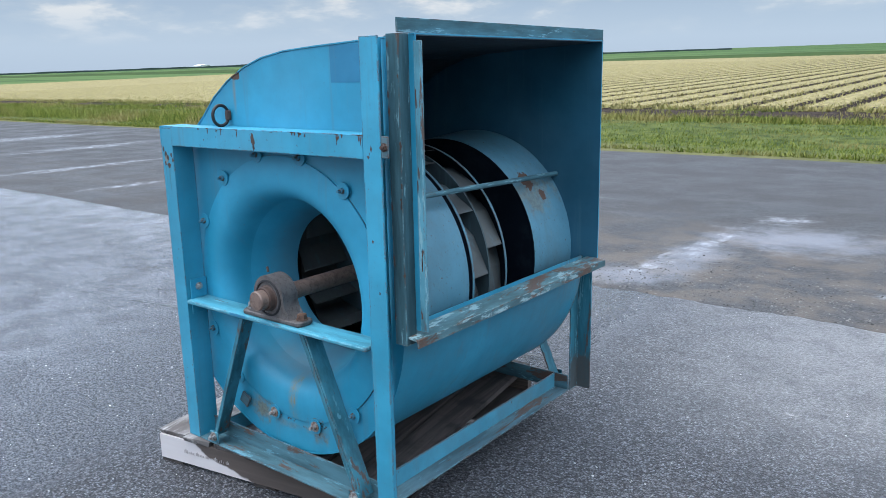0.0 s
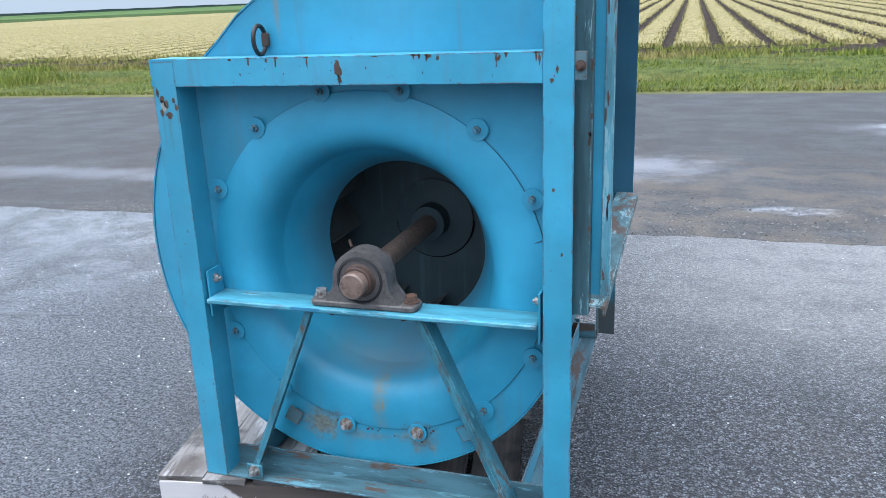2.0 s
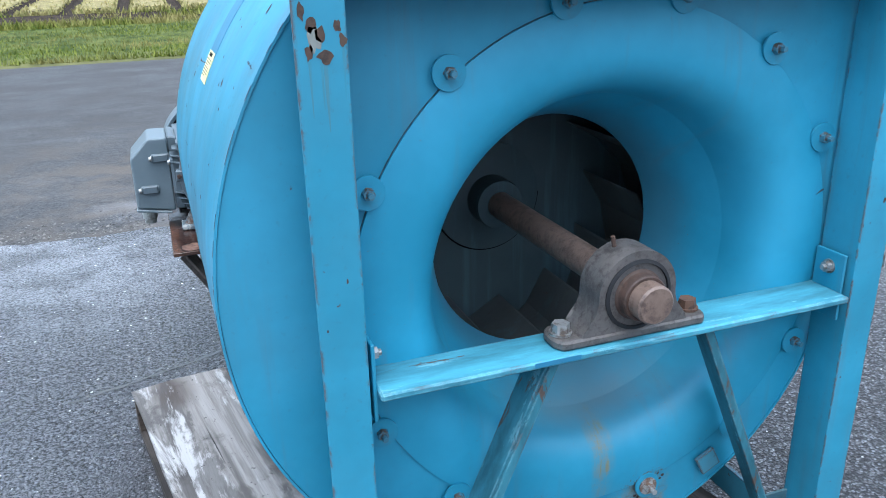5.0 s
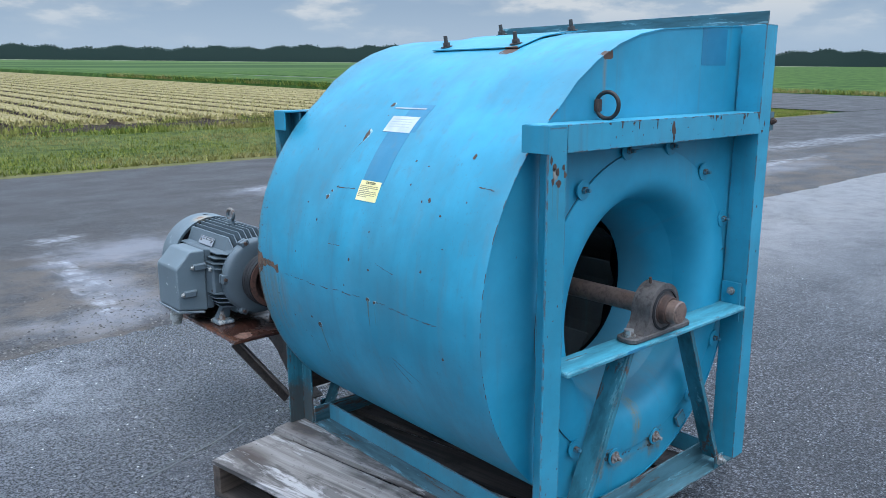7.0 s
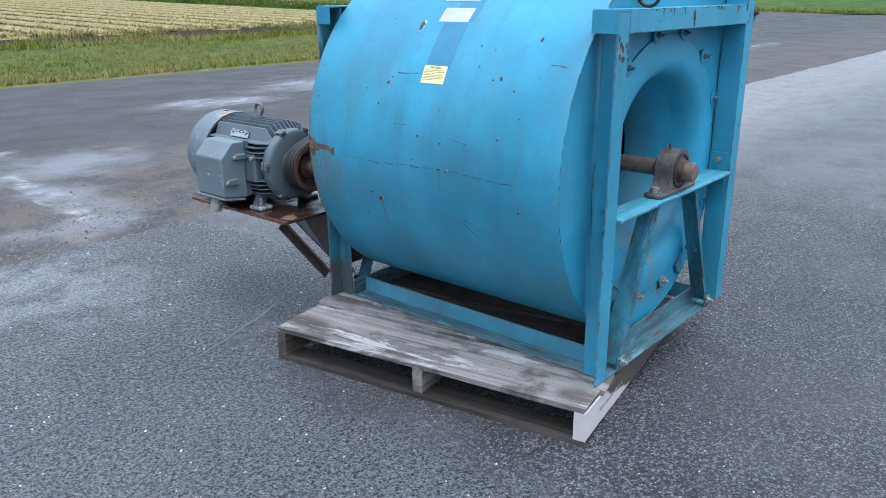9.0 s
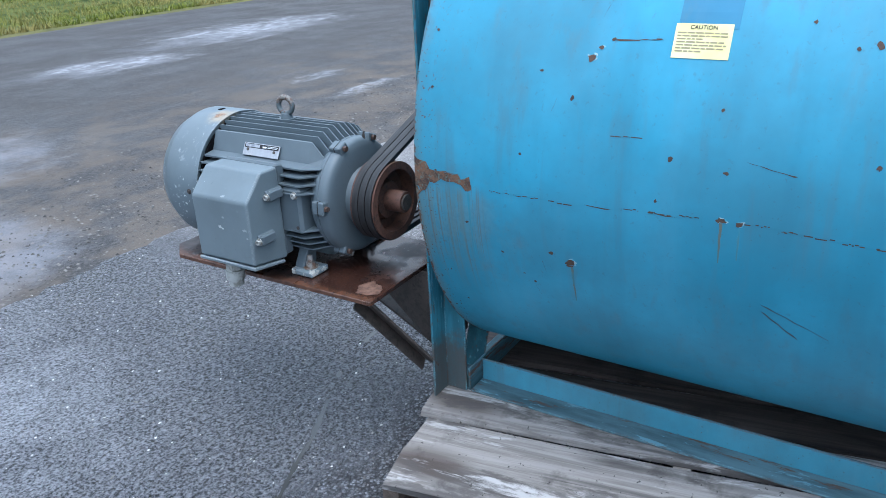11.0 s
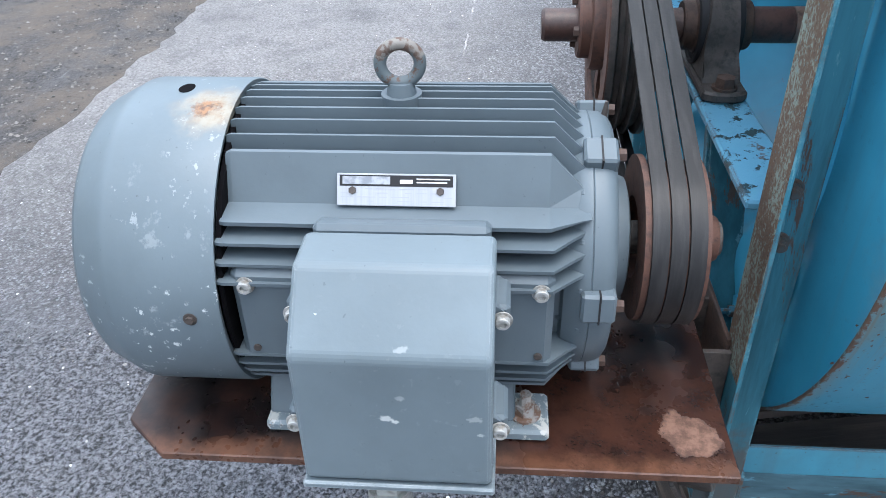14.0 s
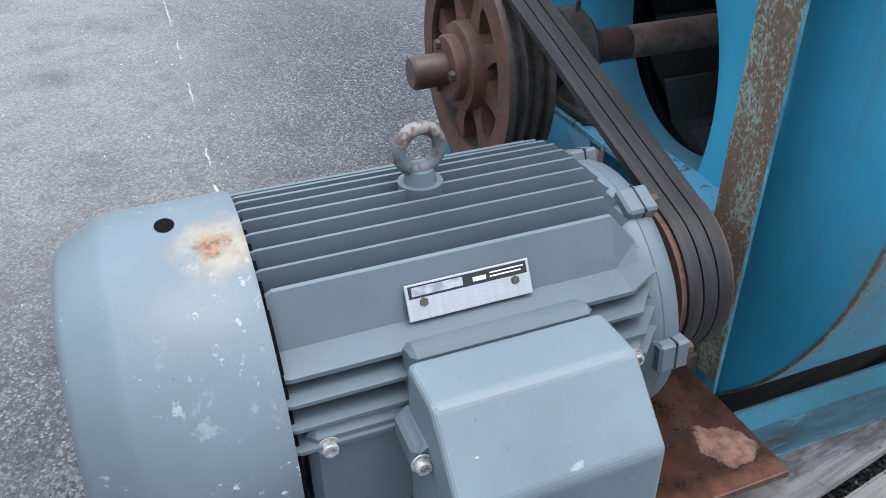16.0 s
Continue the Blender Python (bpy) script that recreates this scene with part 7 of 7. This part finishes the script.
for y, s in ((TY0, -1), (TY1, 1)):
    for x, z in ((-0.732, 0.728), (-0.776, 0.628)):
        ear = part("screw_ear", rod((x - 0.006, y - s * 0.004, z), (x + 0.046, y - s * 0.004, z), 0.0145, 14), grey, tbox, "", None, 40)
        ya, yb = sorted((y - s * 0.006, y + s * 0.014))
        part("ear_web", box(x - 0.004, x + 0.044, ya, yb, z - 0.013, z + 0.013, 0.004), grey, ear)
        link("screw", socket_mesh("lid_screw", 0.0068, 0.0085, 0.0095), screw_zinc, ear, "bright lid screw", facing((x - 0.0072, y + s * 0.007, z), (-1, 0, 0)))
m = Mat("dull_gland_zinc", 0.5, 0.25)
gland_zinc = m.colour(m.mix(m.step(m.noise(45, 6, 0.7), 0.42, 0.66), (0.42, 0.43, 0.41), (0.22, 0.215, 0.19))).bump(m.noise(90, 4), 0.2, 0.0008).mat
gland = part("conduit_gland", rod((-0.772, 1.645, 0.556), (-0.772, 1.645, 0.530), 0.021, 6), gland_zinc, motor, "zinc conduit gland under the terminal box")
part("gland_nut", rod((-0.772, 1.645, 0.5295), (-0.772, 1.645, 0.505), 0.024, 24), gland_zinc, gland, "", None, 40)
part("gland_nut", rod((-0.772, 1.645, 0.5045), (-0.772, 1.645, 0.487), 0.019, 24), gland_zinc, gland, "", None, 40)

# nameplate on the shoulder
nm = Vector((-0.88, 0, 0.475)).normalized()
nx = Vector((0, -1, 0))
nu = nm.cross(nx)
NP = Matrix.Translation((MX - 0.1128, 1.641, MZ + 0.1226)) @ Matrix((nx, nu, nm)).transposed().to_4x4()
name_plate = part("nameplate", box(-0.061, 0.061, -0.0165, 0.0165, -0.001, 0.001, 0.0004), alu, motor, "brushed aluminium nameplate with small print", NP)
part("nameplate_seat", box(-0.058, 0.058, -0.0155, 0.0155, -0.016, -0.0012), grey, motor, "", NP)
part("print_band", box(-0.058, 0.058, 0.0035, 0.0148, 0.0011, 0.0014), ink, name_plate)
part("print_field", box(-0.055, -0.006, 0.0055, 0.0135, 0.0015, 0.0018), plate_field, name_plate)
part("maker_mark", box(0.004, 0.017, 0.0065, 0.0105, 0.0015, 0.0018), pale, name_plate)
for x0, z0, w in ((0.021, 0.0106, 0.034), (0.021, 0.0072, 0.031)):
    part("print_bar", box(x0, x0 + w, z0, z0 + 0.0013, 0.0015, 0.0018), pale, name_plate)
r = random.Random(8)
grey_print = Mat("grey_print", 0.5)
grey_print.colour((0.36, 0.37, 0.39))
for i in range(4):
    x = -0.057
    while x < 0.05:
        w = r.uniform(0.006, 0.02)
        if r.random() < 0.7:
            part("print_bar", box(x, min(x + w, 0.057), 0.0005 - i * 0.0042, 0.0013 - i * 0.0042, 0.0011, 0.0013), grey_print.mat, name_plate)
        x += w + 0.004
for x in (-0.045, 0.045):
    link("screw", bolt_mesh("plate_screw", 0.0043, 0.002), cast_dark, name_plate, "", Matrix.Translation((x, -0.001, 0.0012)))

# lifting eye
m = Mat("eye_paint", 0.55)
col = m.mix(m.step(m.noise(45, 6, 0.7), 0.50, 0.56), (0.105, 0.130, 0.140), (0.10, 0.058, 0.042))
col = m.mix(m.step(m.calc("ADD", m.axis(2), m.calc("MULTIPLY", m.noise(60, 5, 0.7), 0.03)), 0.918, 0.924), col, m.mix(m.step(m.noise(70, 5), 0.45, 0.55), (0.20, 0.187, 0.168), (0.10, 0.06, 0.045)))
eye_paint = m.colour(col).bump(m.noise(120, 4), 0.3, 0.001).mat
EY = 1.646
eye_ob = part("lifting_eye", torus((MX, EY, MZ + 0.2145), 0.0215, 0.0070, (1, 0.10, 0)), eye_paint, motor, "grey lifting eye with rust at its crown", None, 60)
part("eye_collar", rod((MX, EY, MZ + 0.178), (MX, EY, MZ + 0.194), 0.0175, 28, None, 0.0135), grey, eye_ob, "", None, 40)
part("eye_seat", rod((MX, EY, MZ + 0.150), (MX, EY, MZ + 0.181), 0.0225, 28), grey, eye_ob, "", None, 40)

# feet
m = Mat("chipped_foot_paint", 0.6)
col = m.mix(m.step(m.noise(40, 7, 0.7), 0.50, 0.56), (0.17, 0.215, 0.24), (0.48, 0.49, 0.47))
foot_paint = m.colour(m.mix(m.step(m.noise(60, 6, 0.7), 0.62, 0.66), col, (0.10, 0.06, 0.045))).bump(m.noise(90, 5), 0.4, 0.001).mat
for y in (1.509, 1.772):
    for s in (-1, 1):
        x = MX + s * 0.128
        foot = part("foot", prism([(x - 0.034, y - 0.036), (x + 0.034, y - 0.036), (x + 0.034, y + 0.036), (x - 0.034, y + 0.036)], "z", PZ + 0.0005, PZ + 0.017, 0.004), foot_paint if s < 0 else grey, motor)
        part("foot_web", prism([(x + s * 0.02, PZ + 0.016), (x - s * 0.034, PZ + 0.016), (x - s * 0.05, MZ - 0.08), (x - s * 0.03, MZ - 0.08)], "y", y - 0.006 if y > 1.6 else y + 0.004, y + 0.034, 0.003), grey, foot)
        link("bolt", bolt_mesh("foot_nut", 0.013, 0.013, 0.016, 0.0075, 0.019), nut_grey if s < 0 else zinc, foot, "", facing((x - 0.004 if s < 0 else x, y - 0.008, PZ + 0.0172), (0, 0, 1), 20))
        link("bolt", bolt_mesh("foot_bolt_head", 0.012, 0.009), rust_dark, foot, "", facing((x, y - 0.008, PZ - 0.0122), (0, 0, -1)))

# motor pulley and shaft
part("motor_shaft", rod((MX, 1.395, MZ), (MX, 1.276, MZ), 0.020, 24), cast_dark, motor, "", None, 40)
mp = part("motor_pulley", lathe(grooved(MR, 1.309, 1.379) + [(0.050, 1.379), (0.050, 1.352), (0.078, 1.345), (0.080, 1.309)], MX, MZ, 64, closed=True), pulley_rust, motor, "rusty grooved motor pulley", None, 30)
part("hub", lathe([(0.0205, 1.281), (0.026, 1.281), (0.0275, 1.284), (0.0275, 1.330), (0.046, 1.332), (0.052, 1.348)], MX, MZ, 32), pulley_rust, mp, "", None, 30)
motor.location.y += BACK
